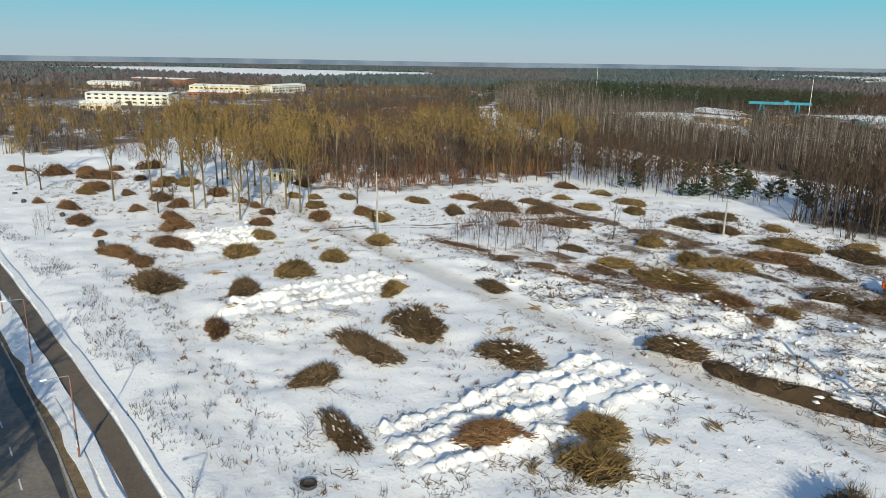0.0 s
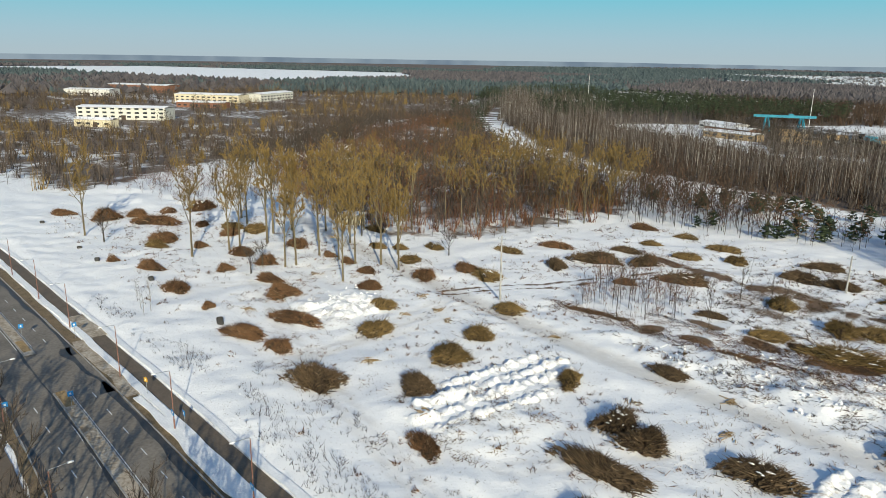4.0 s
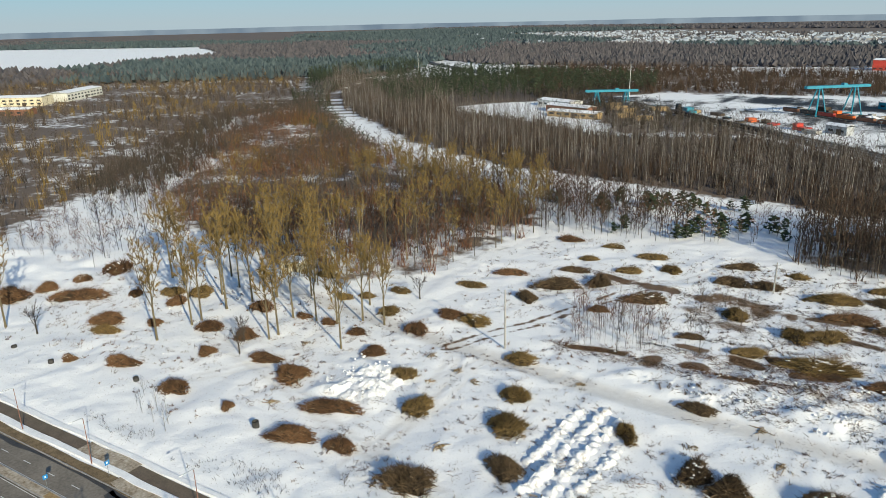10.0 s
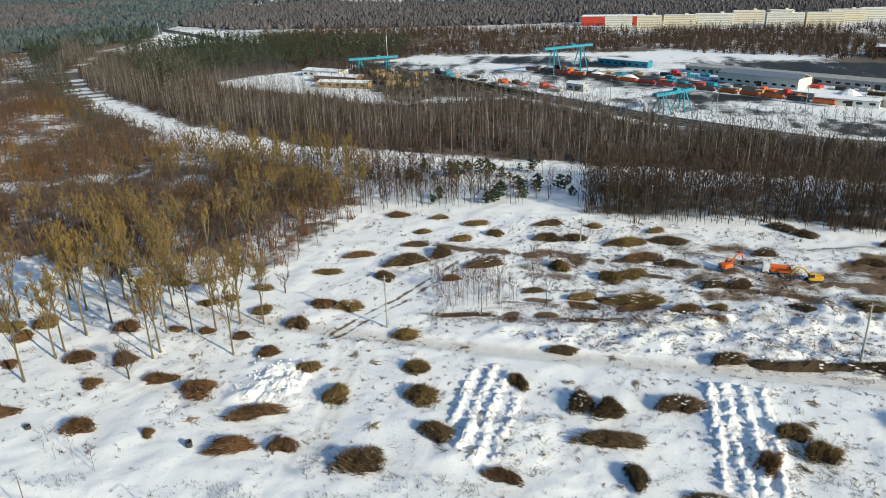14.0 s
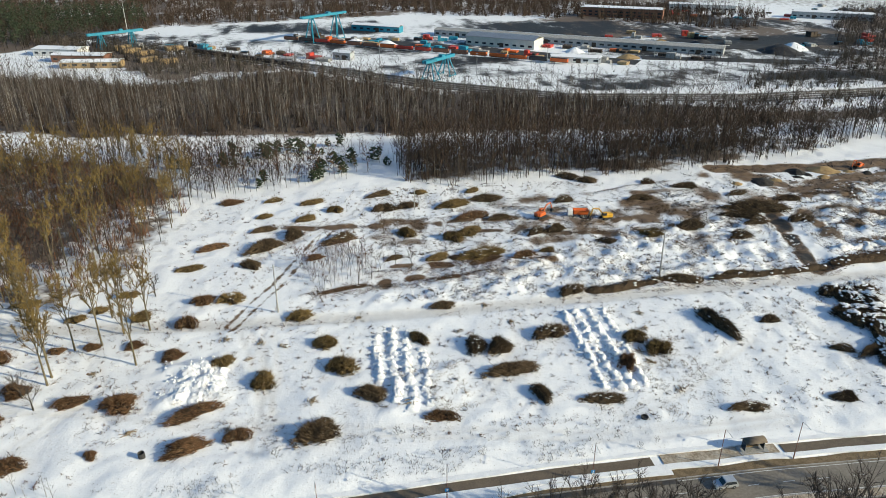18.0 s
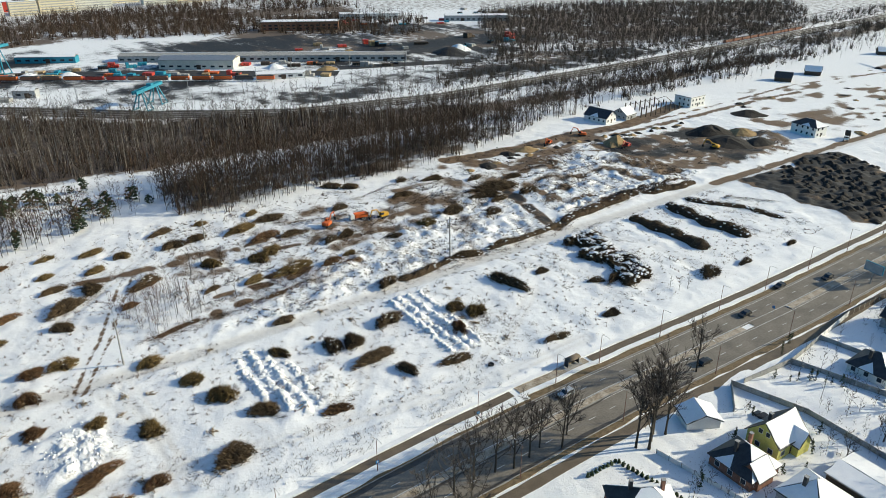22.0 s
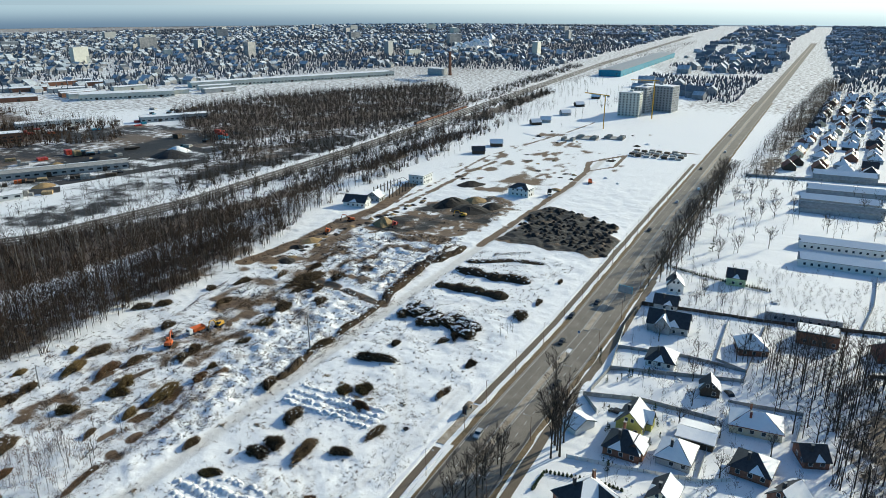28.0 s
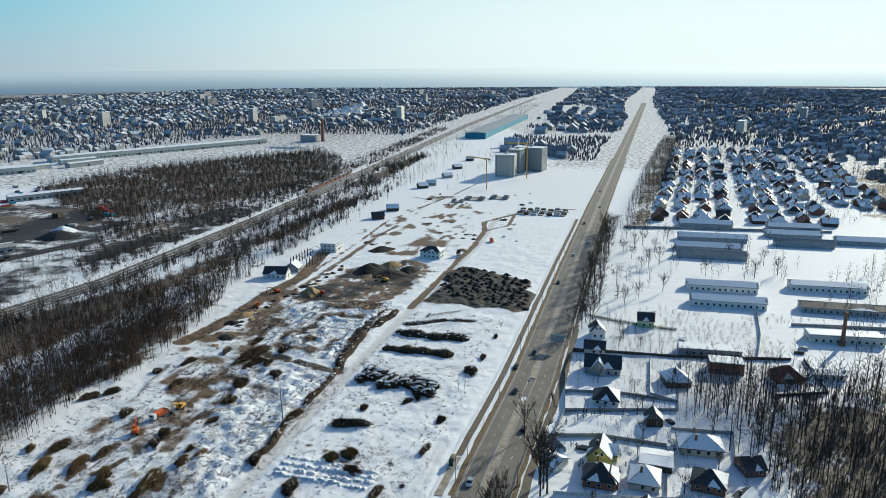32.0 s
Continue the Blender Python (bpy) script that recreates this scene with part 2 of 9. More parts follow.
def tri_mesh(name, v, f, mats, idx=None):
    """A mesh of triangles out of arrays."""
    v, f = np.asarray(v, np.float32), np.asarray(f, np.int32)
    me = bpy.data.meshes.new(name)
    me.vertices.add(len(v)), me.loops.add(f.size), me.polygons.add(len(f))
    me.vertices.foreach_set("co", v.ravel())
    me.loops.foreach_set("vertex_index", f.ravel())
    me.polygons.foreach_set("loop_start", np.arange(len(f), dtype=np.int32) * 3)
    for m in mats:
        me.materials.append(m)
    if idx is not None:
        me.polygons.foreach_set("material_index", np.asarray(idx, np.int32))
    me.polygons.foreach_set("use_smooth", np.zeros(len(f), bool))
    me.update(calc_edges=True)
    return me


def part(name, me, parent, label="", m=None):
    """One mesh object under a thing or under a part."""
    ob = new(name, me)
    ob.parent = parent
    if m is not None:
        ob.matrix_basis = m
    return tagged(ob, label)


MESHES = {}


def box_mesh(sx, sy, sz, material, bevel=0.0):
    """A box standing on z = 0, shared between alike boxes; bevel: chamfered upright and top edges."""
    key = ("box", round(sx, 3), round(sy, 3), round(sz, 3), material.name, bevel)
    if key not in MESHES:
        x, y, b = sx / 2, sy / 2, bevel
        if b:
            ring = lambda c, z: [(-x + c, -y, z), (x - c, -y, z), (x, -y + c, z), (x, y - c, z), (x - c, y, z), (-x + c, y, z), (-x, y - c, z), (-x, -y + c, z)]
            top = [(px * (1 - 2 * b / sx), py * (1 - 2 * b / sy), sz) for px, py, _ in ring(b, 0)]
            v = ring(b, 0) + ring(b, sz - b) + top
            f = [tuple(range(7, -1, -1)), tuple(range(16, 24))]
            for k in (0, 8):
                f += [(k + i, k + (i + 1) % 8, k + 8 + (i + 1) % 8, k + 8 + i) for i in range(8)]
        else:
            v = [(i, j, k) for k in (0, sz) for i, j in ((-x, -y), (x, -y), (x, y), (-x, y))]
            f = [(3, 2, 1, 0), (4, 5, 6, 7), (0, 1, 5, 4), (1, 2, 6, 5), (2, 3, 7, 6), (3, 0, 4, 7)]
        MESHES[key] = mesh_of("box", v, f, [material])
    return MESHES[key]


def box(name, parent, x, y, z, sx, sy, sz, material, label="", turn=0.0, bevel=0.0):
    return part(name, box_mesh(sx, sy, sz, material, bevel), parent, label, pose(x, y, z, 0, 0, turn))


def tube_mesh(points, radii, material, sides=6):
    """A bent tapered tube through points, with closed ends."""
    key = ("tube", tuple(tuple(round(c, 3) for c in p) for p in points), tuple(radii), material.name, sides)
    if key not in MESHES:
        v, f = [], []
        for i, p in enumerate(points):
            a, b = Vector(points[max(i - 1, 0)]), Vector(points[min(i + 1, len(points) - 1)])
            q = (b - a).to_track_quat("Z", "Y")
            for k in range(sides):
                w = 2 * math.pi * k / sides
                v.append(Vector(p) + q @ Vector((radii[i] * math.cos(w), radii[i] * math.sin(w), 0)))
        for i in range(len(points) - 1):
            f += [(i * sides + k, i * sides + (k + 1) % sides, (i + 1) * sides + (k + 1) % sides, (i + 1) * sides + k) for k in range(sides)]
        f += [tuple(range(sides - 1, -1, -1)), tuple(range(len(v) - sides, len(v)))]
        MESHES[key] = mesh_of("tube", v, f, [material])
    return MESHES[key]


def tube(name, parent, points, radii, material, label="", sides=6):
    return part(name, tube_mesh(points, radii, material, sides), parent, label)


# ---- the lie of the land ----
def smooth_noise(x, y, size, seed=0):
    """Value noise from 0 to 1 on arrays, with cells of that size."""
    x, y = np.asarray(x, float) / size + 1000 + seed * 17.3, np.asarray(y, float) / size + 1000 + seed * 9.7
    i, j = np.floor(x).astype(np.int64), np.floor(y).astype(np.int64)
    u, v = x - i, y - j
    u, v = u * u * (3 - 2 * u), v * v * (3 - 2 * v)

    def h(a, b):
        q = (a * 374761393 + b * 668265263 + seed * 974711) & 0xFFFFFFFF
        q = ((q ^ (q >> 13)) * 1274126177) & 0xFFFFFFFF
        return ((q ^ (q >> 16)) & 0xFFFF) / 65535.0

    return (h(i, j) * (1 - u) + h(i + 1, j) * u) * (1 - v) + (h(i, j + 1) * (1 - u) + h(i + 1, j + 1) * u) * v


def inside(x, y, poly, soft=0.0):
    """1 inside a polygon, 0 outside; with soft, the edge blends over that many metres inwards and outwards."""
    x, y = np.asarray(x, float), np.asarray(y, float)
    r = np.zeros(x.shape, bool)
    d = np.full(x.shape, 1e9)
    for (ax, ay), (bx, by) in zip(poly, poly[1:] + poly[:1]):
        if ay != by:
            r ^= ((ay > y) != (by > y)) & (x < (bx - ax) * (y - ay) / (by - ay) + ax)
        if soft:
            t = (((x - ax) * (bx - ax) + (y - ay) * (by - ay)) / ((bx - ax) ** 2 + (by - ay) ** 2 + 1e-9)).clip(0, 1)
            d = np.minimum(d, np.hypot(x - ax - t * (bx - ax), y - ay - t * (by - ay)))
    if not soft:
        return r.astype(float)
    return (0.5 + np.where(r, d, -d) / (2 * soft)).clip(0, 1)


def off_line(x, y, line):
    """Distance from a bent line."""
    d = np.full(np.shape(x), 1e9)
    for (ax, ay), (bx, by) in zip(line, line[1:]):
        t = (((x - ax) * (bx - ax) + (y - ay) * (by - ay)) / ((bx - ax) ** 2 + (by - ay) ** 2 + 1e-9)).clip(0, 1)
        d = np.minimum(d, np.hypot(x - ax - t * (bx - ax), y - ay - t * (by - ay)))
    return d


def band(x, y, line, half, soft):
    return ((half + soft - off_line(x, y, line)) / (2 * soft)).clip(0, 1)


# the footway's middle, the line that the road follows
FOOTWAY_X = (-1500, -400, -150, -70, 0, 40, 115, 285, 526, 2500, 4900)
FOOTWAY_Y = (-60, 55, 70.5, 73.8, 75.6, 75, 71.0, 67.5, 61, -12, -100)


def foot_y(x):
    return np.interp(x, FOOTWAY_X, FOOTWAY_Y)


SNOW_ROAD = [(-160, 152), (-125, 148), (-94, 144), (-69, 141), (-26, 138.5), (30, 138.5), (104, 138), (193, 136), (270, 133), (359, 130), (444, 133)]
TRACK_NORTH = [(-62, 203), (-49, 200), (-23, 198), (21, 197), (54, 188), (90, 192), (117, 194), (150, 212), (190, 216), (240, 214), (320, 214), (400, 212)]
TRACK_CROSS = [(-66, 139), (-55, 161), (-47, 180), (-40, 196)]
TRACK_CUT = [(117, 192), (108, 165), (101, 143)]
TRACK_PILES = [(-10, 200), (10, 189), (40, 180), (66, 178), (85, 183)]
SITE_ROAD = [(194, 137), (250, 135), (304, 134), (345, 132), (395, 134), (429, 141), (470, 120), (500, 85), (505, 62)]
SITE_LOOP = [(395, 134), (420, 118), (470, 120)]
RIDGE_A = [(-45, 153), (-30, 156), (-9, 157), (11, 158)]
RIDGE_B = [(-30, 163), (-8, 165), (16, 166), (28, 163)]
DUG_STRIP = [(118, 232), (160, 226), (200, 228), (235, 224), (300, 236)]
DARK_HEAPS = [(198, 74), (203, 104), (203, 120), (207, 130), (257, 133), (285, 127), (280, 108), (270, 88), (252, 75), (221, 71)]
TIPPED = [(200, 73), (208, 92), (216, 109), (224, 129), (257, 131), (282, 126), (277, 109), (268, 89), (251, 77), (221, 74)]
BEHIND_BELT = [(-300, 640), (-200, 520), (-140, 446), (-60, 474), (19, 404), (122, 354), (199, 320), (330, 320), (600, 304), (900, 318), (900, 350), (400, 336), (205, 336), (105, 354), (30, 402), (-115, 533), (-285, 682)]
EARTH_YARD = [(190, 214), (262, 205), (300, 165), (270, 140), (215, 145), (180, 160), (185, 190)]
RUBBLE_A = [(-30, 146), (0, 160), (40, 172), (95, 190), (110, 165), (98, 145), (60, 143), (0, 143)]
RUBBLE_B = [(112, 150), (120, 188), (150, 206), (190, 206), (200, 150), (160, 146)]
FOREST_ROAD = [(60, 285), (-20, 294), (-100, 306), (-191, 322), (-240, 345), (-330, 413), (-400, 480), (-471, 557), (-542, 690), (-577, 781), (-520, 900)]
RAIL = [(-800, 1120), (-300, 706), (-122, 548), (26, 413), (101, 364), (200, 345), (400, 345), (722, 358), (1483, 392), (3000, 420)]

GROVE = [(-300, 262), (-268, 205), (-225, 176), (-170, 160), (-138, 152), (-112, 158), (-96, 172), (-90, 190), (-87, 240), (-110, 282), (-180, 312), (-240, 330), (-320, 395), (-420, 470), (-420, 380), (-340, 290)]
BELT = [(-640, 760), (-560, 650), (-440, 500), (-330, 430), (-240, 362), (-150, 322), (-12, 303), (87, 292), (178, 284), (260, 282), (420, 280), (560, 276), (560, 300), (330, 318), (199, 318), (122, 352), (19, 402), (-60, 470), (-147, 440), (-200, 470), (-289, 500), (-420, 640)]
DENSE = [(-14, 240), (0, 234), (27, 230), (57, 236), (90, 229), (130, 234), (160, 240), (210, 256), (300, 262), (430, 262), (430, 276), (260, 276), (178, 278), (87, 284), (0, 290), (-14, 268)]
PATCH = [(-83, 240), (-18, 246), (-14, 290), (-59, 300), (-180, 316), (-110, 282)]
WEST_WOOD = [(-700, -100), (-420, 60), (-250, 92), (-232, 112), (-250, 150), (-285, 192), (-330, 262), (-420, 380), (-440, 480), (-700, 760), (-1100, 600), (-1200, 100)]

PINE_STRIP = [(-203, 324), (-234, 342), (-285, 380), (-345, 428), (-450, 535), (-540, 690), (-600, 900), (-700, 950), (-680, 740), (-546, 600), (-455, 480), (-350, 389), (-280, 340)]
PINE_EAST = [(-330, 470), (-450, 580), (-520, 720), (-480, 830), (-220, 780), (-190, 690), (-240, 610), (-290, 560)]


WEST_FIELDS = [[(-2700, 300), (-1500, 560), (-1150, 640), (-1300, 1120), (-1800, 1450), (-2800, 1000)], [(-620, 740), (-540, 760), (-480, 900), (-600, 990)], [(-780, 300), (-640, 340), (-680, 500), (-780, 480)],
               [(-640, 120), (-460, 170), (-500, 260), (-700, 330)], [(36, 500), (150, 428), (166, 432), (60, 508)], [(460, 150), (1000, 150), (1400, 300), (900, 330), (560, 250)]]


PLANTATION = [(323, 433), (376, 403), (447, 390), (541, 385), (687, 385), (817, 430), (930, 520), (764, 625), (671, 671), (520, 696), (434, 598)]
FAR_FLOORS = [PLANTATION, [(-300, 660), (60, 730), (220, 670), (330, 570), (420, 860), (60, 960), (-480, 960)], [(130, 262), (560, 285), (800, 320), (800, 345), (220, 338), (60, 380)],
              [(200, 360), (760, 376), (870, 415), (455, 392), (338, 450), (260, 420)], [(40, 620), (260, 470), (420, 470), (420, 640), (250, 720)], [(430, 2), (700, -30), (1200, -72), (1200, -40), (700, 6), (425, 26)], [(88, -26), (150, -80), (140, -130), (40, -120), (-20, -50), (20, -30)], [(520, -180), (830, -250), (900, -420), (500, -300)]]
YARD_DIRT = [[(-220, 650), (-90, 540), (30, 432), (110, 374), (210, 356), (400, 358), (700, 368), (700, 392), (330, 420), (440, 470), (420, 560), (280, 640), (60, 720), (-140, 700)], [(-70, 612), (40, 556), (130, 482), (215, 425), (330, 425), (430, 480), (330, 570), (250, 470), (60, 604), (-40, 650)], [(-240, 640), (-130, 545), (-40, 470), (20, 425), (28, 434), (-30, 490), (-120, 570), (-210, 660)], [(260, 560), (420, 470), (440, 600), (330, 700)]]
CHURNED = [(16, 182), (60, 176), (100, 182), (130, 198), (200, 204), (235, 222), (200, 236), (118, 236), (60, 208), (26, 206)]
RIDGE_C = [(104, 144), (118, 147), (150, 151), (188, 151)]
TYRE_TRACKS = [([(-62, 137), (-58, 123), (-55, 105), (-51, 92)], 1.0), ([(-56, 138), (-54, 116), (-56, 91)], 0.8), ([(-120, 116), (-87, 108), (-60, 99), (-28, 92), (17, 83), (54, 82)], 0.9), ([(62, 112), (40, 98), (20, 88)], 0.7), ([(-100, 140), (-92, 118), (-104, 100)], 0.7), ([(70, 132), (84, 112), (80, 92)], 0.6), ([(-62, 180), (-30, 210), (-20, 236)], 0.8), ([(8, 136), (6, 120), (-8, 100)], 0.6), ([(112, 128), (120, 108), (116, 88)], 0.7)]
RUTS = [(-50, 138), (-52, 120), (-56, 100), (-60, 90)]


def off_corridor(x, y):
    """0 on the strip of road and railway, 1 in the town beside it."""
    return np.maximum((y - 470) / 120, (-60 - 0.03 * x - y) / 80).clip(0, 1)


def land(x, y):
    """Height of the ground, and its litter, bare-earth and packed-snow shares."""
    x, y = np.asarray(x, float), np.asarray(y, float)
    near = ((420 - np.hypot(x - 40, (y - 120) * 1.5)) / 120).clip(0, 1)
    z = 0.35 * smooth_noise(x, y, 30, 1) + near * (0.52 * smooth_noise(x, y, 6, 2) + 0.40 * smooth_noise(x, y, 2.1, 3) * (0.4 + 0.9 * smooth_noise(x, y, 13, 19))) - 0.3
    lump = smooth_noise(x, y, 3.2, 4)
    rub = np.maximum(inside(x, y, RUBBLE_A, 5), inside(x, y, RUBBLE_B, 5))
    z = z + rub * (1.7 * (lump - 0.4).clip(0, 1) ** 0.8 + 1.3 * smooth_noise(x, y, 1.6, 5) * smooth_noise(x, y, 6, 27))
    f1 = inside(x, y, [(-31, 97), (-28, 110), (-12, 114), (-12, 99)], 2) + 0.6 * inside(x, y, [(18, 97), (19, 133), (33, 134), (31, 97)], 2)
    z = z + f1 * (0.7 * smooth_noise(x, y, 3.4, 7) + 0.6 * smooth_noise(x, y, 1.6, 8))
    f0 = inside(x, y, [(-78, 108), (-79, 123), (-68, 126), (-64, 110)], 2)
    z = z + f0 * (1.4 * smooth_noise(x, y, 3.5, 7) + 0.5 * smooth_noise(x, y, 1.4, 8))
    z = z + 0.9 * inside(x, y, [(-245, 112), (-240, 128), (-205, 140), (-170, 134), (-172, 122), (-200, 118)], 4) * smooth_noise(x, y, 6, 9) * 1.6
    heaps = inside(x + 16 * (smooth_noise(x, y, 12, 48) - 0.5), y + 16 * (smooth_noise(x, y, 12, 49) - 0.5), DARK_HEAPS, 3)
    z = z + heaps * (1.6 * (smooth_noise(x, y, 4.2, 10) - 0.3).clip(0, 1) * smooth_noise(x, y, 1.9, 41) + 0.9 * smooth_noise(x, y, 2.1, 11))
    yard = inside(x, y, EARTH_YARD, 8)
    z = z + yard * 3.2 * (smooth_noise(x, y, 14, 12) - 0.62).clip(0, 1)
    dug = band(x, y, DUG_STRIP, 5, 2)
    z = z + 1.1 * band(x, y, RIDGE_C, 2, 2) * smooth_noise(x, y, 4, 30) + 0.5 * inside(x, y, CHURNED, 6) * smooth_noise(x, y, 2.6, 32)
    z = z - dug * 0.4 + dug * 0.8 * smooth_noise(x, y, 3, 13)
    # litter
    litter = np.maximum.reduce([inside(x, y, p, 12) * (lo + 0.45 * smooth_noise(x, y, 16, 17)) for p, lo in ((GROVE, 0.38), (BELT, 0.62), (DENSE, 0.36), (WEST_WOOD, 0.45), (BEHIND_BELT, 0.55), (PINE_STRIP, 0.7), (PINE_EAST, 0.75))])
    litter = np.maximum.reduce([litter] + [inside(x, y, p, 15) * ((0.22 if k == 2 else 0.42) + 0.5 * smooth_noise(x / (4 if k in (2, 3) else 1), y, 25 if k not in (2, 3) else 10, 20)) for k, p in enumerate(FAR_FLOORS)])
    litter = np.maximum(litter, 0.35 * inside(x, y, PATCH, 6))
    litter = litter * (1 - band(x, y, FOREST_ROAD, 3.5, 2)) * (1 - 0.25 * ((x - 150) / 80).clip(0, 1) * (x < 620) * (y < 380) * (y > 240))
    far = np.hypot(x - 0, y - 100)
    open_fields = np.maximum.reduce([inside(x, y, p, 30) for p in WEST_FIELDS])
    litter = np.maximum(litter, (0.5 * ((far - 620) / 200).clip(0, 1) + 0.3 * ((far - 1700) / 500).clip(0, 1) * (1 - ((x - 600) / 600).clip(0, 1))) * (1 - open_fields) + 0.1 * ((x - 900) / 600).clip(0, 1) * off_corridor(x, y))
    # bare earth
    w = 0.2 + 0.6 * smooth_noise(x, y, 7, 14) + 0.6 * smooth_noise(x, y, 2.4, 44)
    bend, torn = 5 * (smooth_noise(x, y, 9, 46) - 0.5), (1.9 * smooth_noise(x, y, 4, 47) - 0.25).clip(0, 1.2)
    earth = np.maximum.reduce([
        band(x, y, TRACK_NORTH, 2.6, 2.0) * w, 1.0 * band(np.abs(off_line(x, y, TRACK_CROSS)), 0 * y, [(1.4, 0), (1.41, 0)], 0.6, 0.7) * w, 0.42 * band(x, y, TRACK_CROSS, 3.6, 2.0) * w, band(x, y, TRACK_CUT, 3.5, 2) * w,
        band(x, y, TRACK_PILES, 1.8, 2.0) * w, 1.1 * band(x, y + bend, RIDGE_A, 1.4, 1.8) * torn, 1.1 * band(x, y + bend, RIDGE_B, 1.4, 1.8) * torn,
        dug * 1.1, heaps * 1.2, inside(x, y, [(-34, 172), (60, 168), (112, 182), (104, 216), (40, 224), (-24, 216)], 6) * (0.12 + 0.6 * smooth_noise(x, y, 6, 45)), 0.62 * inside(x, y, CHURNED, 6) * (0.45 + 0.9 * smooth_noise(x, y, 8, 28)), 1.1 * band(x, y, RIDGE_C, 2.8, 1.5) * w, 0.5 * band(x, y, RUTS, 1.5, 0.8) * smooth_noise(x, y, 5, 29), yard * (0.15 + 0.5 * w + 0.35 * smooth_noise(x, y, 3, 63)), band(x, y, SITE_ROAD, 2.6, 1.2) * (0.55 + 0.6 * smooth_noise(x, y, 5, 61)), band(x, y, SITE_LOOP, 2.0, 1.2) * 0.8,
        (0.62 * rub + 0.3 * inside(x, y, RUBBLE_B, 5)) * smooth_noise(x, y, 7, 15), 0.75 * inside(x, y, [(118, 190), (125, 218), (190, 216), (190, 205)], 5) * w,
        0.7 * inside(x, y, [(300, 150), (330, 190), (380, 180), (360, 150)], 9) * smooth_noise(x, y, 12, 16) * 1.4,
        0.55 * band(x, y, RAIL, 14, 6) * (1 - 0.6 * ((x - 500) / 300).clip(0, 1)), 0.8 * inside(x, y, [(255, 142), (300, 200), (320, 245), (560, 235), (560, 150), (470, 132), (330, 140)], 12) * (smooth_noise(x, y, 15, 35) * 1.2 + 0.8 * smooth_noise(x / 2, y, 4, 62) - 0.62).clip(0, 1), 0.8 * band(x, y, [(235, 222), (320, 222), (420, 226), (560, 200), (640, 190)], 2.2, 1.5) * w, 0.6 * inside(x, y, [(395, 92), (395, 122), (455, 118), (460, 90)], 6) * smooth_noise(x, y, 9, 36) * 1.3])
    ruts = sum(w0 * band(np.abs(off_line(x, y, line)), 0 * y, [(1.2, 0), (1.21, 0)], 0.45, 0.6) for line, w0 in TYRE_TRACKS)
    z = z - 0.22 * ruts.clip(0, 1)
    packed = np.maximum.reduce([0.85 * ruts.clip(0, 1), band(x, y, SNOW_ROAD, 2.6, 0.8), 0.55 * band(x, y, FOREST_ROAD, 3, 2)])
    flat = np.maximum(packed, band(x, y, SITE_ROAD, 3, 1.5))
    z = z * (1 - 0.8 * flat)
    # the bed of the road and its verges lies level
    s = y - foot_y(x)
    bed = ((17.5 - np.abs(s + 12.5)) / 2.5).clip(0, 1)
    z = z * (1 - bed) - 0.12 * bed
    dark = np.maximum.reduce([heaps * (0.45 + 0.8 * smooth_noise(x, y, 5, 50)), 0.8 * band(x, y, RIDGE_C, 2.5, 1.5) * w, 0.7 * band(x, y, TRACK_CUT, 4, 2.5) * w, inside(x, y, EARTH_YARD, 8) * (0.15 + 0.65 * smooth_noise(x, y, 9, 33))] +
                             [inside(x, y, p, 10) * (0.16 + 0.42 * smooth_noise(x / 3, y, 24, 34) + 0.3 * smooth_noise(x, y, 7, 64)) for p in YARD_DIRT])
    earth = (earth * 0.94).clip(0, 0.8)
    return z, litter, earth, packed, dark.clip(0, 1)


def ground_z(x, y):
    return float(land(np.array([x]), np.array([y]))[0][0])


def spread(lo, hi, step, far_lo, far_hi, growth=1.16, growth_hi=1.16):
    c = list(np.arange(lo, hi + 0.01, step))
    d = step
    while c[-1] < far_hi:
        d *= growth_hi
        c.append(min(c[-1] + min(d, 260), far_hi))
    d = step
    while c[0] > far_lo:
        d *= growth
        c.insert(0, max(c[0] - min(d, 260), far_lo))
    return np.array(c)


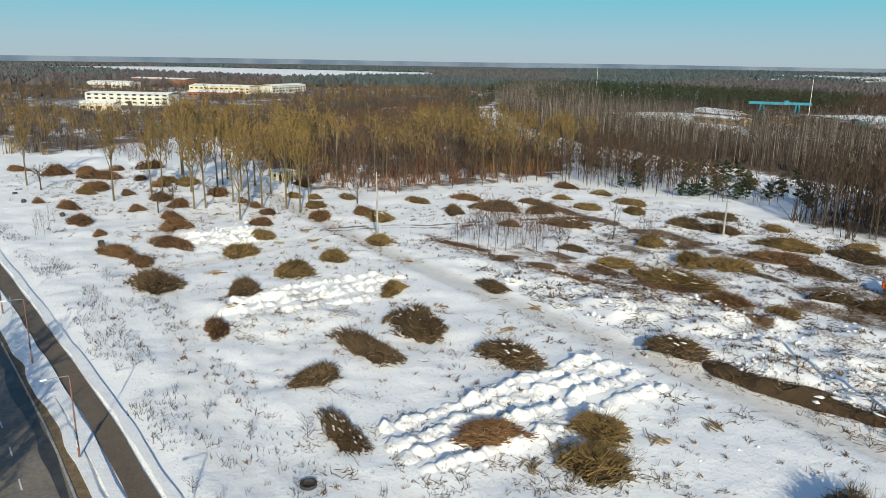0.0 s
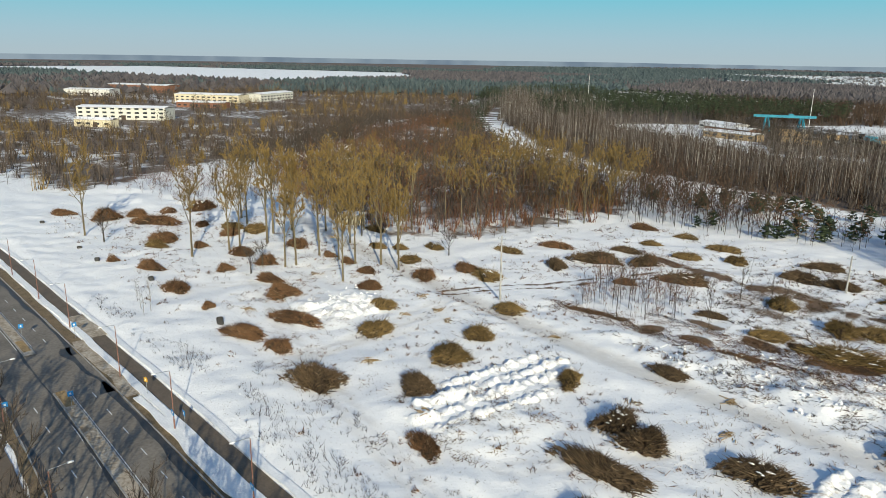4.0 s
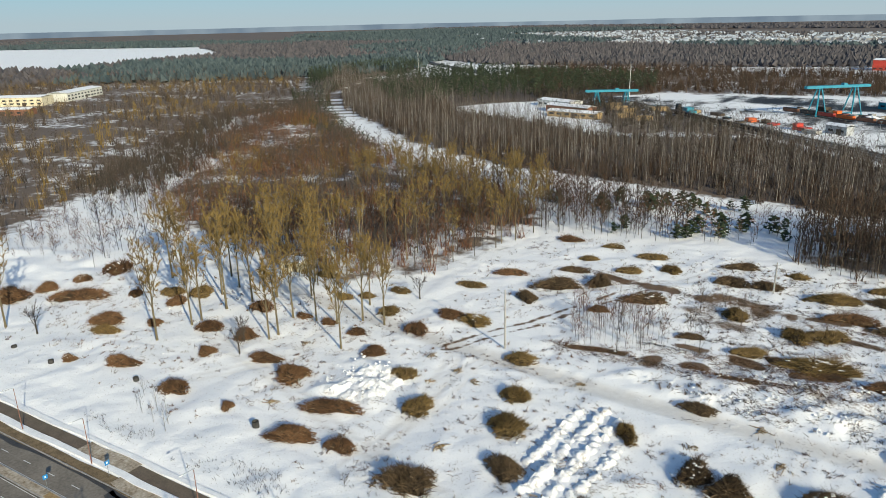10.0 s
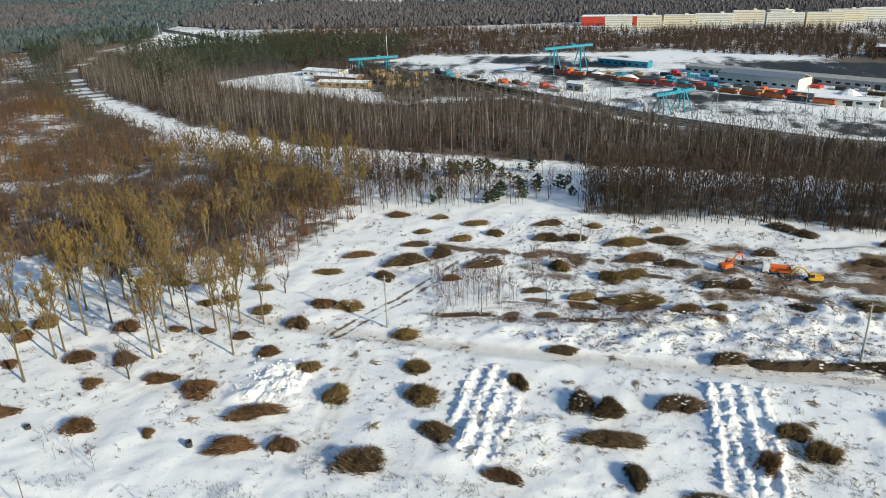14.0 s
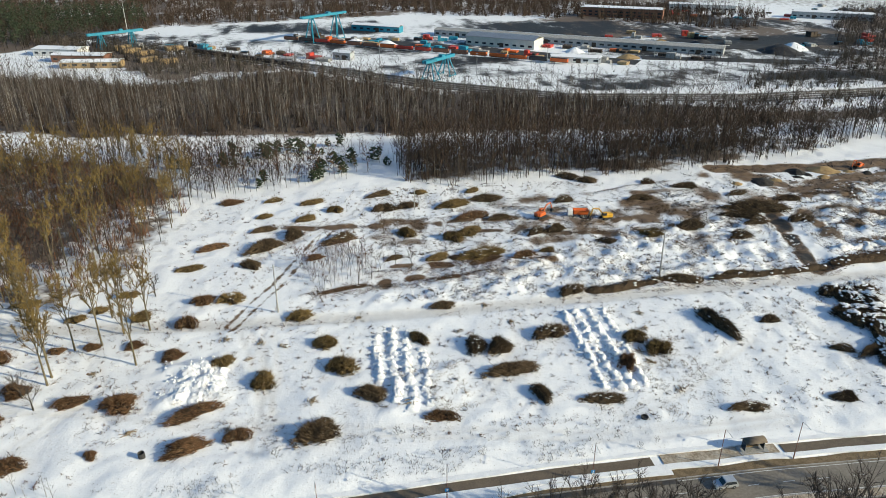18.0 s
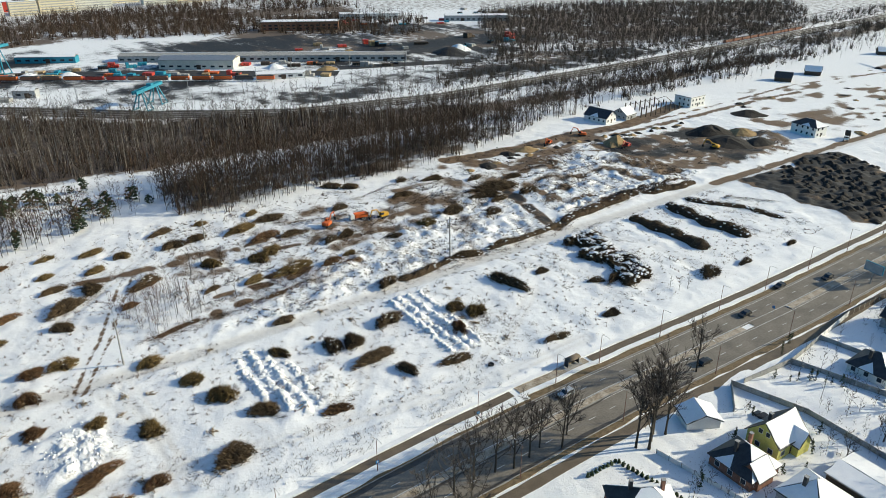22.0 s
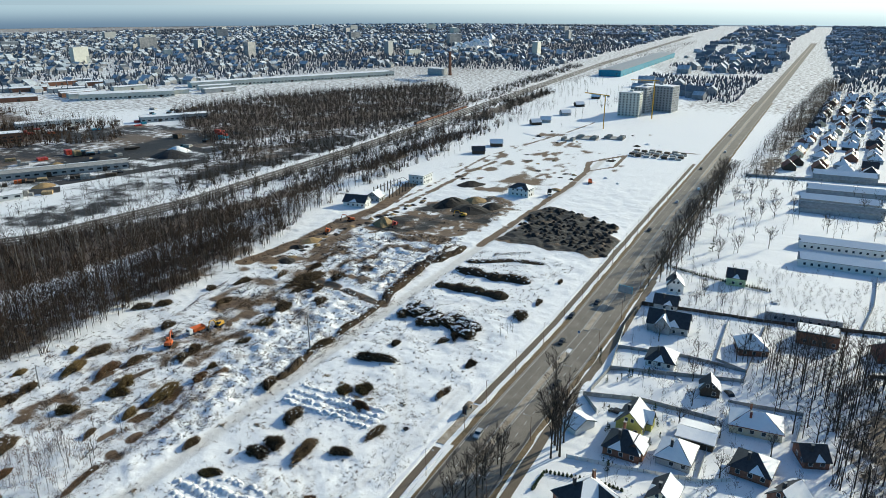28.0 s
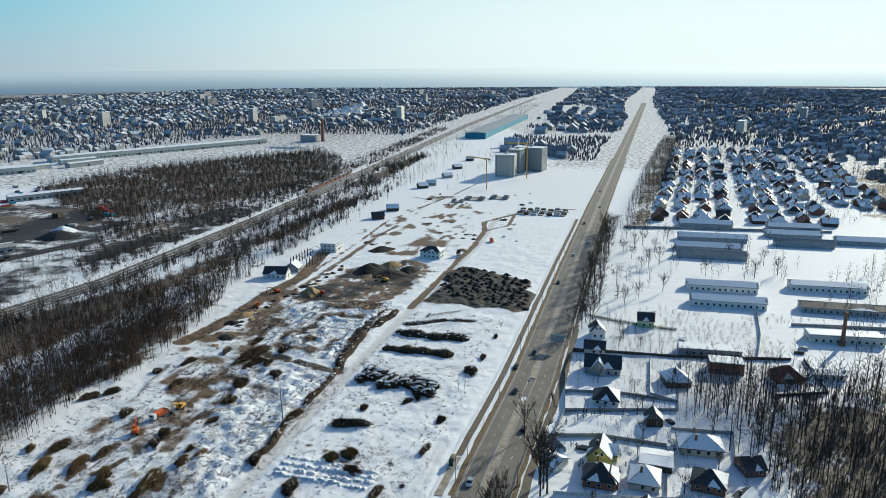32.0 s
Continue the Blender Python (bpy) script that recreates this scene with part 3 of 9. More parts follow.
def ground_mat():
    m = bpy.data.materials.new("snowy_ground")
    m.use_nodes = True
    n, l = m.node_tree.nodes, m.node_tree.links
    bs = n["Principled BSDF"]
    bs.inputs["Roughness"].default_value = 0.75
    at, geo = n.new("ShaderNodeAttribute"), n.new("ShaderNodeNewGeometry")
    at.attribute_name = "cover"
    sep = n.new("ShaderNodeSeparateColor")
    l.new(at.outputs["Color"], sep.inputs[0])

    def tex(scale, detail=4):
        q = n.new("ShaderNodeTexNoise")
        q.inputs["Scale"].default_value, q.inputs["Detail"].default_value = scale, detail
        q.inputs["Roughness"].default_value = 0.62
        l.new(geo.outputs["Position"], q.inputs["Vector"])
        return q.outputs[0]

    def blend(a, b, fac):
        q = n.new("ShaderNodeMix")
        q.data_type = "RGBA"
        for s, v in ((6, a), (7, b)):
            if isinstance(v, tuple):
                q.inputs[s].default_value = (*v, 1)
            else:
                l.new(v, q.inputs[s])
        l.new(fac, q.inputs[0])
        return q.outputs[2]

    def share(value, tx, hard, lift=0.5):
        """Patches: where the share beats the texture."""
        a = n.new("ShaderNodeMath")
        a.operation = "SUBTRACT"
        l.new(value, a.inputs[0]), l.new(tx, a.inputs[1])
        b = n.new("ShaderNodeMath")
        b.operation, b.use_clamp = "MULTIPLY_ADD", True
        b.inputs[1].default_value, b.inputs[2].default_value = hard, lift
        l.new(a.outputs[0], b.inputs[0])
        return b.outputs[0]

    coarse, mid, fine, broken = tex(0.06), tex(0.45), tex(2.6, 5), tex(0.16, 9)
    both = n.new("ShaderNodeMix")
    both.inputs[0].default_value = 0.55
    l.new(broken, both.inputs[2]), l.new(fine, both.inputs[3])
    lumps = n.new("ShaderNodeMix")
    lumps.inputs[0].default_value = 0.6
    l.new(both.outputs[0], lumps.inputs[2]), l.new(mid, lumps.inputs[3])
    rough = both.outputs[0]
    snow = blend((0.775, 0.78, 0.785), (0.845, 0.845, 0.84), mid)
    # sparse stalks and dead grass that show through the snow
    stalks = n.new("ShaderNodeMath")
    stalks.operation = "GREATER_THAN"
    stalks.inputs[1].default_value = 0.64
    l.new(fine, stalks.inputs[0])
    thin = n.new("ShaderNodeMath")
    thin.operation = "MULTIPLY"
    l.new(stalks.outputs[0], thin.inputs[0]), l.new(coarse, thin.inputs[1])
    snow = blend(snow, (0.20, 0.155, 0.10), thin.outputs[0])
    packed = blend((0.52, 0.49, 0.45), (0.74, 0.73, 0.71), mid)
    pk = n.new("ShaderNodeMath")
    pk.operation = "MULTIPLY"
    pk.inputs[1].default_value = 0.95
    l.new(sep.outputs[2], pk.inputs[0])
    col = blend(snow, packed, pk.outputs[0])
    litter = blend((0.06, 0.043, 0.03), (0.19, 0.135, 0.092), fine)
    col = blend(col, litter, share(sep.outputs[0], broken, 5.0, 0.3))
    earth = blend((0.055, 0.034, 0.02), (0.21, 0.135, 0.075), mid)
    col = blend(col, earth, share(sep.outputs[1], rough, 7.0, 0.3))
    soil = blend((0.004, 0.0035, 0.0035), (0.015, 0.013, 0.012), mid)
    col = blend(col, soil, share(at.outputs["Alpha"], rough, 7.0, 0.3))
    l.new(col, bs.inputs["Base Color"])
    bp = n.new("ShaderNodeBump")
    bp.inputs["Distance"].default_value, bp.inputs["Strength"].default_value = 1.0, 0.34
    l.new(lumps.outputs[0], bp.inputs["Height"]), l.new(bp.outputs[0], bs.inputs["Normal"])
    return m


GX = spread(-200, 300, 1.1, -4990, 4990, 1.08, 1.025)
GY = spread(78, 240, 1.1, -4990, 4990, 1.10, 1.05)
gx, gy = np.meshgrid(GX, GY)
gz, g_litter, g_earth, g_packed, g_dark = land(gx, gy)
nx, ny = len(GX), len(GY)
q = np.arange(nx * ny).reshape(ny, nx)
quads = np.stack([q[:-1, :-1], q[:-1, 1:], q[1:, 1:], q[1:, :-1]], -1).reshape(-1, 4)
gme = bpy.data.meshes.new("ground")
gme.vertices.add(nx * ny), gme.loops.add(quads.size), gme.polygons.add(len(quads))
gme.vertices.foreach_set("co", np.stack([gx, gy, gz], -1).astype(np.float32).ravel())
gme.loops.foreach_set("vertex_index", quads.astype(np.int32).ravel())
gme.polygons.foreach_set("loop_start", np.arange(len(quads), dtype=np.int32) * 4)
gme.polygons.foreach_set("use_smooth", np.ones(len(quads), bool))
gme.update(calc_edges=True)
cover = gme.attributes.new("cover", "FLOAT_COLOR", "POINT")
cover.data.foreach_set("color", np.stack([g_litter, g_earth, g_packed, g_dark], -1).astype(np.float32).ravel())
gme.materials.append(ground_mat())
tagged(new("ground", gme), "snow-covered ground with brush, tracks and bare earth", "ground", kind="structure")


# ---- the road ----
def road_s(x, s):
    """Offset across the road: its lanes draw together towards the west."""
    return s if s >= -5 else -5 + (s + 5) * float(np.interp(x, (-160, -90, -50, 0), (0.77, 0.79, 0.86, 1)))


def strip(name, x0, x1, a, b, z, material, step=8.0, thick=0.0, wobble=0.0):
    """A ribbon along the road between the offsets a and b from the footway's middle, with its thickness."""
    xs = np.arange(x0, x1 + step / 2, step)
    v, f = [], []
    for i, x in enumerate(xs):
        y = float(foot_y(x))
        wa, wb = (wobble * (float(smooth_noise(np.array([x]), np.array([s]), 5, 21)[0]) - 0.5) for s in (1.0, 80.0))
        ya, yb = y + road_s(x, a) + wa, y + road_s(x, b) + wb
        v += [(x, ya, z), (x, yb, z), (x, ya, z - thick), (x, yb, z - thick)]
        if i:
            k = 4 * i
            f += [(k - 4, k, k + 1, k - 3), (k - 2, k - 4 + 0, k, k + 2)[::-1], (k - 3, k + 1, k + 3, k - 1)[::-1]]
    return mesh_of(name, v, f, [material])


road = tagged(empty("road"), "worn grey dual carriageway with a dirty median", "road", kind="structure")
part("carriageway", strip("carriageway", -420, 2600, -12.3, -5.0, 0.0, ASPHALT, thick=0.3), road, "northern carriageway, dry and stained")
part("carriageway", strip("carriageway", -420, 2600, -22.3, -14.2, 0.0, ASPHALT, thick=0.3), road, "southern carriageway, dry and stained")
for x0, x1 in ((-420, -86), (-66, 98), (116, 2600)):
    part("median", strip("median", x0, x1, -14.2, -12.3, 0.16, DIRTY_SNOW, thick=0.3), road, "median under dirty snow")
    for s in (-14.3, -12.2):
        part("kerb", strip("kerb", x0, x1, s - 0.1, s + 0.1, 0.19, KERB, thick=0.3), road)
for x0, x1 in ((-86, -66), (98, 116)):
    part("median_gap", strip("median_gap", x0, x1, -14.2, -12.3, 0.0, ASPHALT, step=2, thick=0.3), road, "paved gap in the median")
part("verge", strip("verge", -420, 900, -5.0, -3.0, 0.05, VERGE, 2.0, 0.3, 0.7), road, "verge of dead grass and grit")
part("verge", strip("verge", -420, 900, -24.0, -22.3, 0.05, VERGE, 2.0, 0.3, 0.9), road, "verge of dead grass and grit")
for s in (-5.0, -22.3):
    part("kerb", strip("kerb", -420, 2600, s - 0.1, s + 0.1, 0.12, KERB, thick=0.3), road)
pavement = tagged(empty("pavement"), "brown swept footway between snow banks", "footway", kind="structure")
part("paving", strip("paving", -420, 22, -1.2, 1.2, 0.02, PAVING, 4, 0.3, 0.3), pavement)
part("paving", strip("paving", 47, 460, -1.2, 1.2, 0.02, PAVING, 4, 0.3, 0.3), pavement)
pavement_south = tagged(empty("pavement_south"), "brown swept footway beside the gardens", "footway", kind="structure")
part("paving", strip("paving", -60, 460, -27.5, -24.6, 0.02, PAVING, 4, 0.3, 0.5), pavement_south)
for s, e in ((1.5, 2.6), (-2.7, -1.4)):
    bank = tagged(new("snow_bank", strip("snow_bank", -420, 460, s, e, 0.22, SNOW, 1.5, 0.4, 0.5)), "low bank of shovelled snow beside the footway", "snow bank", kind="structure")
for side in (-8.7, -18.2):
    for x in np.arange(-160, 420, 7.0):
        if -86 < x < -66:
            continue
        y = float(foot_y(x)) + road_s(x, side)
        part("lane_dash", box_mesh(2.2, 0.14, 0.006, LINE_PAINT), road, "", pose(x, y, 0.002, 0, 0, math.degrees(math.atan(float(foot_y(x + 2) - foot_y(x)) / 2))))
for s in (-5.6, -11.8, -14.8, -21.7):
    for x0, x1 in ((-420, -88), (-64, 900)):
        part("edge_line", strip("edge_line", x0, x1, s - 0.07, s + 0.07, 0.005, LINE_PAINT, 4.0, 0.004), road)
# meltwater and grit along the kerbs
for x0, x1, a, b, w in ((-200, -80, -6.3, -5.1, 0.9), (-84, -62, -7.0, -5.1, 2.6), (-66, 22, -6.4, -5.1, 0.9), (-140, 40, -14.9, -14.4, 0.5), (-160, 60, -22.2, -21.2, 0.9)):
    part("wet_edge", strip("wet_edge", x0, x1, a, b, 0.009, WET_TAR, 1.5, 0.005, w), road, "dark wet strip along the kerb")
tagged(new("snow_bank", strip("snow_bank", -57, 22, -4.1, -2.75, 0.2, SNOW, 1.5, 0.4, 0.9)), "low bank of old snow between road and footway", "snow bank", kind="structure")

# ---- trees ----
def spike(a, b, r, rng):
    """A thin three-sided cone from a to b: four corners, three faces."""
    a, b = np.asarray(a, float), np.asarray(b, float)
    d = b - a
    d = d / (np.linalg.norm(d) + 1e-9)
    s = np.cross(d, (0.3, 0.5, 0.8))
    s = s / (np.linalg.norm(s) + 1e-9)
    u = np.cross(d, s)
    w = rng.uniform(0, 6.28) + np.array([0, 2.094, 4.189])
    ring = a + r * (np.cos(w)[:, None] * s + np.sin(w)[:, None] * u)
    return np.vstack([ring, b]), np.array([(0, 1, 3), (1, 2, 3), (2, 0, 3)])


def tapered(points, radii, sides=5):
    """A trunk through points."""
    v, f = [], []
    for p, r in zip(points, radii):
        for k in range(sides):
            w = 6.283 * k / sides
            v.append((p[0] + r * math.cos(w), p[1] + r * math.sin(w), p[2]))
    for i in range(len(points) - 1):
        for k in range(sides):
            a, b, c, d = i * sides + k, i * sides + (k + 1) % sides, (i + 1) * sides + (k + 1) % sides, (i + 1) * sides + k
            f += [(a, b, c), (a, c, d)]
    return np.array(v), np.array(f)


class Heap:
    """Collects triangles, each with its material slot."""

    def __init__(self):
        self.v, self.f, self.i, self.n = [], [], [], 0

    def add(self, v, f, slot=0):
        self.v.append(v), self.f.append(np.asarray(f) + self.n), self.i.append(np.full(len(f), slot))
        self.n += len(v)

    def arrays(self):
        return np.vstack(self.v), np.vstack(self.f), np.concatenate(self.i)


def bare_tree(seed, height, trunk_r, base, width, limbs, twigs, lift, twig_r=0.05, droop=0.0, plain=False):
    """A leafless tree: trunk, limbs and twigs. base: where the crown starts (share of the height); lift: how steeply limbs rise."""
    rng = np.random.default_rng(seed)
    h = Heap()
    bend = rng.normal(0, 0.02 * height, 2)
    axis = lambda t: np.array([bend[0] * t * t, bend[1] * t * t, t * height])
    ts, rs, sides = ((0, 0.55, 1.0), (1.1, 0.65, 0.1), 3) if plain else ((0, 0.12, 0.45, 0.75, 1.0), (1.25, 1.0, 0.7, 0.4, 0.1), 5)
    h.add(*tapered([axis(t) + (0, 0, -0.3 if t == 0 else 0) for t in ts], [trunk_r * q for q in rs], sides), 0)
    for k in range(limbs):
        t = base + (0.97 - base) * ((k + rng.uniform(0, 1)) / limbs)
        w = k * 2.4 + rng.uniform(-0.5, 0.5)
        swell = math.sin(min(1.0, (t - base) / (1 - base) * 0.85 + 0.2) * math.pi) ** 0.7
        r = width * (0.35 + 0.65 * swell) * rng.uniform(0.7, 1.1)
        a = axis(t)
        out = np.array([math.cos(w), math.sin(w), lift + rng.uniform(-0.15, 0.25)])
        b = a + out / np.linalg.norm(out) * r * 1.15
        b[2] = min(b[2], height * 1.05)
        h.add(*spike(a, b, trunk_r * 0.42 * (1.25 - t), rng), 0)
        for _ in range(twigs):
            q = rng.uniform(0.25, 0.95)
            c = a + (b - a) * q
            d = out * rng.uniform(0.4, 1.0) + rng.normal(0, 0.55, 3) + (0, 0, 0.35 - droop)
            h.add(*spike(c, c + d / np.linalg.norm(d) * r * rng.uniform(0.3, 0.62), twig_r * rng.uniform(0.6, 1.2), rng), 1)
    return h.arrays()


def boughed_tree(seed, height, trunk_r, base, width, leaders, limbs, twigs, twig_r, spread_out=0.55, plain=False):
    """A leafless tree whose trunk parts into rising boughs, each with limbs and fine twigs."""
    rng = np.random.default_rng(seed)
    h = Heap()
    bend = rng.normal(0, 0.025 * height, 2)
    axis = lambda t: np.array([bend[0] * t * t, bend[1] * t * t, t * height])
    ts, rs = ((0, 0.5, 0.92), (1.15, 0.6, 0.1)) if plain else ((0, 0.06, 0.3, 0.6, 0.95), (1.35, 1.0, 0.8, 0.45, 0.08))
    h.add(*tapered([axis(t) + (0, 0, -0.3 if t == 0 else 0) for t in ts], [trunk_r * q for q in rs], 3 if plain else 5), 0)
    boughs = [(axis(0.45), axis(0.7), axis(0.98), 0.5)]
    for k in range(leaders):
        t = base + (0.72 - base) * ((k + rng.uniform(0, 0.8)) / leaders)
        w = k * 2.4 + rng.uniform(-0.6, 0.6)
        out = np.array([math.cos(w), math.sin(w), 0.0]) * width * rng.uniform(0.55, 1.0) * (1.15 - 0.55 * t)
        tip = min(1.04, t + (1 - t) * rng.uniform(0.5, 0.95) + 0.06) * height
        a = axis(t)
        end = a + out
        end[2] = tip
        mid = a + out * spread_out
        mid[2] = a[2] + (tip - a[2]) * 0.42
        r = trunk_r * (0.62 - 0.35 * t)
        h.add(*tapered([a, mid, end], [r, r * 0.6, 0.015], 3), 0)
        boughs.append((a, mid, end, 1.0))
    for a, mid, end, part_of in boughs:
        for _ in range(limbs):
            q = rng.uniform(0.22, 0.98)
            p = a + (mid - a) * q * 2 if q < 0.5 else mid + (end - mid) * (q - 0.5) * 2
            way = (end - mid) / (np.linalg.norm(end - mid) + 1e-6)
            d = way * rng.uniform(0.5, 1.0) + rng.normal(0, 0.55, 3) * (1, 1, 0.6) + (0, 0, 0.15)
            ln = width * rng.uniform(0.28, 0.6) * (1.2 - 0.6 * q)
            b = p + d / np.linalg.norm(d) * ln
            h.add(*spike(p, b, twig_r * 1.5, rng), 0)
            for _ in range(twigs):
                s = rng.uniform(0.15, 1.0)
                c = p + (b - p) * s
                e = d / np.linalg.norm(d) + rng.normal(0, 0.5, 3) + (0, 0, 0.35)
                h.add(*spike(c, c + e / np.linalg.norm(e) * ln * rng.uniform(0.35, 0.7), twig_r * rng.uniform(0.6, 1.15), rng), 1)
    return h.arrays()


def tuft(c, r, flat, rng):
    """An uneven clump of needles: a rough eight-sided lump."""
    v = np.array([(1, 0, 0), (0, 1, 0), (-1, 0, 0), (0, -1, 0), (0, 0, 0.8), (0, 0, -0.55)], float)
    v = v * rng.uniform(0.6, 1.25, (6, 1)) + rng.normal(0, 0.16, (6, 3))
    w = rng.uniform(0, 6.28)
    v[:, :2] = v[:, :2] @ np.array([(math.cos(w), -math.sin(w)), (math.sin(w), math.cos(w))])
    return c + v * (r, r, r * flat), np.array([(0, 1, 4), (1, 2, 4), (2, 3, 4), (3, 0, 4), (1, 0, 5), (2, 1, 5), (3, 2, 5), (0, 3, 5)])


def pine_tree(seed, height, trunk_r, base, width, tufts, cone=False):
    rng = np.random.default_rng(seed)
    h = Heap()
    h.add(*tapered([(0, 0, -0.3), (0.1, 0, height * 0.5), (0, 0.1, height * 0.96)], [trunk_r, trunk_r * 0.7, 0.03]), 0)
    for k in range(tufts):
        t = base + (1 - base) * (k + rng.uniform(0, 1)) / tufts
        reach = width * ((1.02 - (t - base) / (1 - base)) if cone else math.sin(min(1, (t - base) / (1 - base) * 0.8 + 0.22) * math.pi) ** 0.6)
        w, q = rng.uniform(0, 6.28), rng.uniform(0.25, 1.0)
        c = np.array([math.cos(w) * reach * q, math.sin(w) * reach * q, t * height])
        r = (0.32 if cone else 0.38) * width * rng.uniform(0.6, 1.2)
        for _ in range(3 if cone else 1):
            d = rng.normal(0, 1, 3) * (1, 1, 0.5)
            h.add(*spike(c, c + d / np.linalg.norm(d) * r * 1.7, r * 0.35, rng), 1)
        h.add(*tuft(c, r, 0.6, rng), 1)
    return h.arrays()


def plant(name, kinds, spots, mats, label, category, scale=(0.8, 1.2), seed=1):
    """Many trees, copies of a few kinds, turned and scaled, in one mesh."""
    rng = np.random.default_rng(seed)
    vs, fs, ids, n = [], [], [], 0
    pick = rng.integers(0, len(kinds), len(spots))
    for k, (v, f, i) in enumerate(kinds):
        own = spots[pick == k]
        if not len(own):
            continue
        w, s = rng.uniform(0, 6.283, len(own)), rng.uniform(*scale, len(own))
        c, d = np.cos(w) * s, np.sin(w) * s
        x = c[:, None] * v[None, :, 0] - d[:, None] * v[None, :, 1] + own[:, 0, None]
        y = d[:, None] * v[None, :, 0] + c[:, None] * v[None, :, 1] + own[:, 1, None]
        z = s[:, None] * v[None, :, 2] + land(own[:, 0], own[:, 1])[0][:, None]
        vs.append(np.stack([x, y, z], -1).reshape(-1, 3))
        fs.append((f[None] + (n + np.arange(len(own)) * len(v))[:, None, None]).reshape(-1, 3))
        ids.append(np.tile(i, len(own)))
        n += len(own) * len(v)
    return tagged(new(name, tri_mesh(name, np.vstack(vs), np.vstack(fs), mats, np.concatenate(ids))), label, category, kind="stuff")


def scatter(poly, spacing, seed, keep=None, feather=0.0):
    """Uneven spots in a polygon, about that far apart."""
    rng = np.random.default_rng(seed)
    px, py = [p[0] for p in poly], [p[1] for p in poly]
    x, y = np.meshgrid(np.arange(min(px), max(px), spacing), np.arange(min(py), max(py), spacing))
    x, y = (x + rng.uniform(-0.5, 0.5, x.shape) * spacing).ravel(), (y + rng.uniform(-0.5, 0.5, y.shape) * spacing).ravel()
    ok = inside(x, y, poly) > 0.5
    x, y = x[ok], y[ok]
    ok = off_line(x, y, FOREST_ROAD) > 5.5
    if feather:
        ok &= rng.uniform(0, 1, len(x)) < (inside(x, y, poly, feather) * 2 - 1).clip(0.03, 1)
    if keep is not None:
        ok &= rng.uniform(0, 1, len(x)) < keep(x, y)
    return np.stack([x[ok], y[ok]], -1)


def thicket(seed, n, height, spread_out, r):
    """A clump of stems that rise from the ground."""
    g = np.random.default_rng(seed)
    h = Heap()
    for _ in range(n):
        a = np.array([*g.normal(0, spread_out * 0.45, 2), -0.2])
        b = a + (*g.normal(0, spread_out * 0.55, 2), height * g.uniform(0.55, 1.1))
        h.add(*spike(a, b, r * g.uniform(0.7, 1.2), g), 0)
    return h.arrays()


THICKETS = [thicket(400 + k, 13, 5.6, 1.9, 0.13) for k in range(5)]
TALL_THICKETS = [thicket(410 + k, 12, 9.5, 2.4, 0.19) for k in range(5)]
CLEARING = [(-330, 266), (-300, 190), (-245, 114), (-185, 130), (-176, 158), (-225, 178), (-266, 206), (-298, 262)]
ALDERS = [bare_tree(s, 11 + s % 3, 0.10, 0.12, 2.8, 10, 5, 0.9, 0.10, 0, True) for s in (1, 2, 3, 21)]
BIRCHES = [bare_tree(s, 14 + s % 3, 0.075, 0.34, 2.3, 9, 4, 1.2, 0.085, 0.2, True) for s in (4, 5, 6, 22)]
SCRUBS = [bare_tree(s, 4.6 + s % 2, 0.05, 0.05, 2.3, 9, 3, 1.0, 0.10, 0, True) for s in (7, 8, 9)]
POPLARS = [boughed_tree(s, 16 + s % 3, 0.16, 0.34, 3.1, 5, 7, 11, 0.068, 0.7, True) for s in (10, 11, 12, 31)]
SAPLINGS = [bare_tree(s, 10 + s % 3, 0.07, 0.26, 1.9, 9, 4, 1.5, 0.085, 0, True) for s in (26, 27, 28, 29)]
PINES = [pine_tree(s, 13 + s % 3, 0.18, 0.40, 2.6, 11) for s in (13, 14, 15)]
YOUNG_PINES = [pine_tree(s, 5 + s % 2, 0.10, 0.10, 2.3, 34, False) for s in (16, 17, 30)]
FAR_TREES = [bare_tree(s, 12 + s % 3, 0.14, 0.14, 2.9, 7, 1, 1.1, 0.26, 0, True) for s in (18, 19, 20)]
MID_TREES = [bare_tree(s, 12 + s % 3, 0.13, 0.14, 3.0, 8, 3, 0.9, 0.17, 0, True) for s in (23, 24, 25)]

west_fields = lambda x, y: sum(inside(x, y, p) for p in WEST_FIELDS[:4]) > 0
patchy = lambda size, seed, lo, hi: (lambda x, y: ((smooth_noise(x, y, size, seed) - lo) / (hi - lo)).clip(0, 1))
sparse = lambda x: 1 - 0.55 * ((x - 100) / 80).clip(0, 1)
thin_east = lambda x, y: 1 - 0.92 * (1 - 0.9 * patchy(11, 340, 0.2, 0.55)(x / 4, y)) * ((x - 80) / 120).clip(0, 1)
clearing = lambda x, y: np.where(smooth_noise(x, y, 45, 31) > 0.68, 0.15, 1.0)

plant("poplar_grove", POPLARS, scatter([(-190, 168), (-150, 150), (-112, 152), (-92, 164), (-88, 200), (-95, 225), (-140, 190), (-190, 185)], 7.0, 41, patchy(18, 42, 0.3, 0.65)),
      [POPLAR_BARK, POPLAR_TWIG], "grove of bare yellowish poplars on snow", "wood", (1.0, 1.45), 1)
plant("poplar_grove", POPLARS, scatter([(-120, 215), (-88, 205), (-86, 245), (-112, 284), (-180, 300), (-210, 250)], 8.5, 43, patchy(22, 44, 0.35, 0.65)),
      [POPLAR_BARK, POPLAR_TWIG], "grove of bare yellowish poplars at the wood's edge", "wood", (0.9, 1.3), 2)
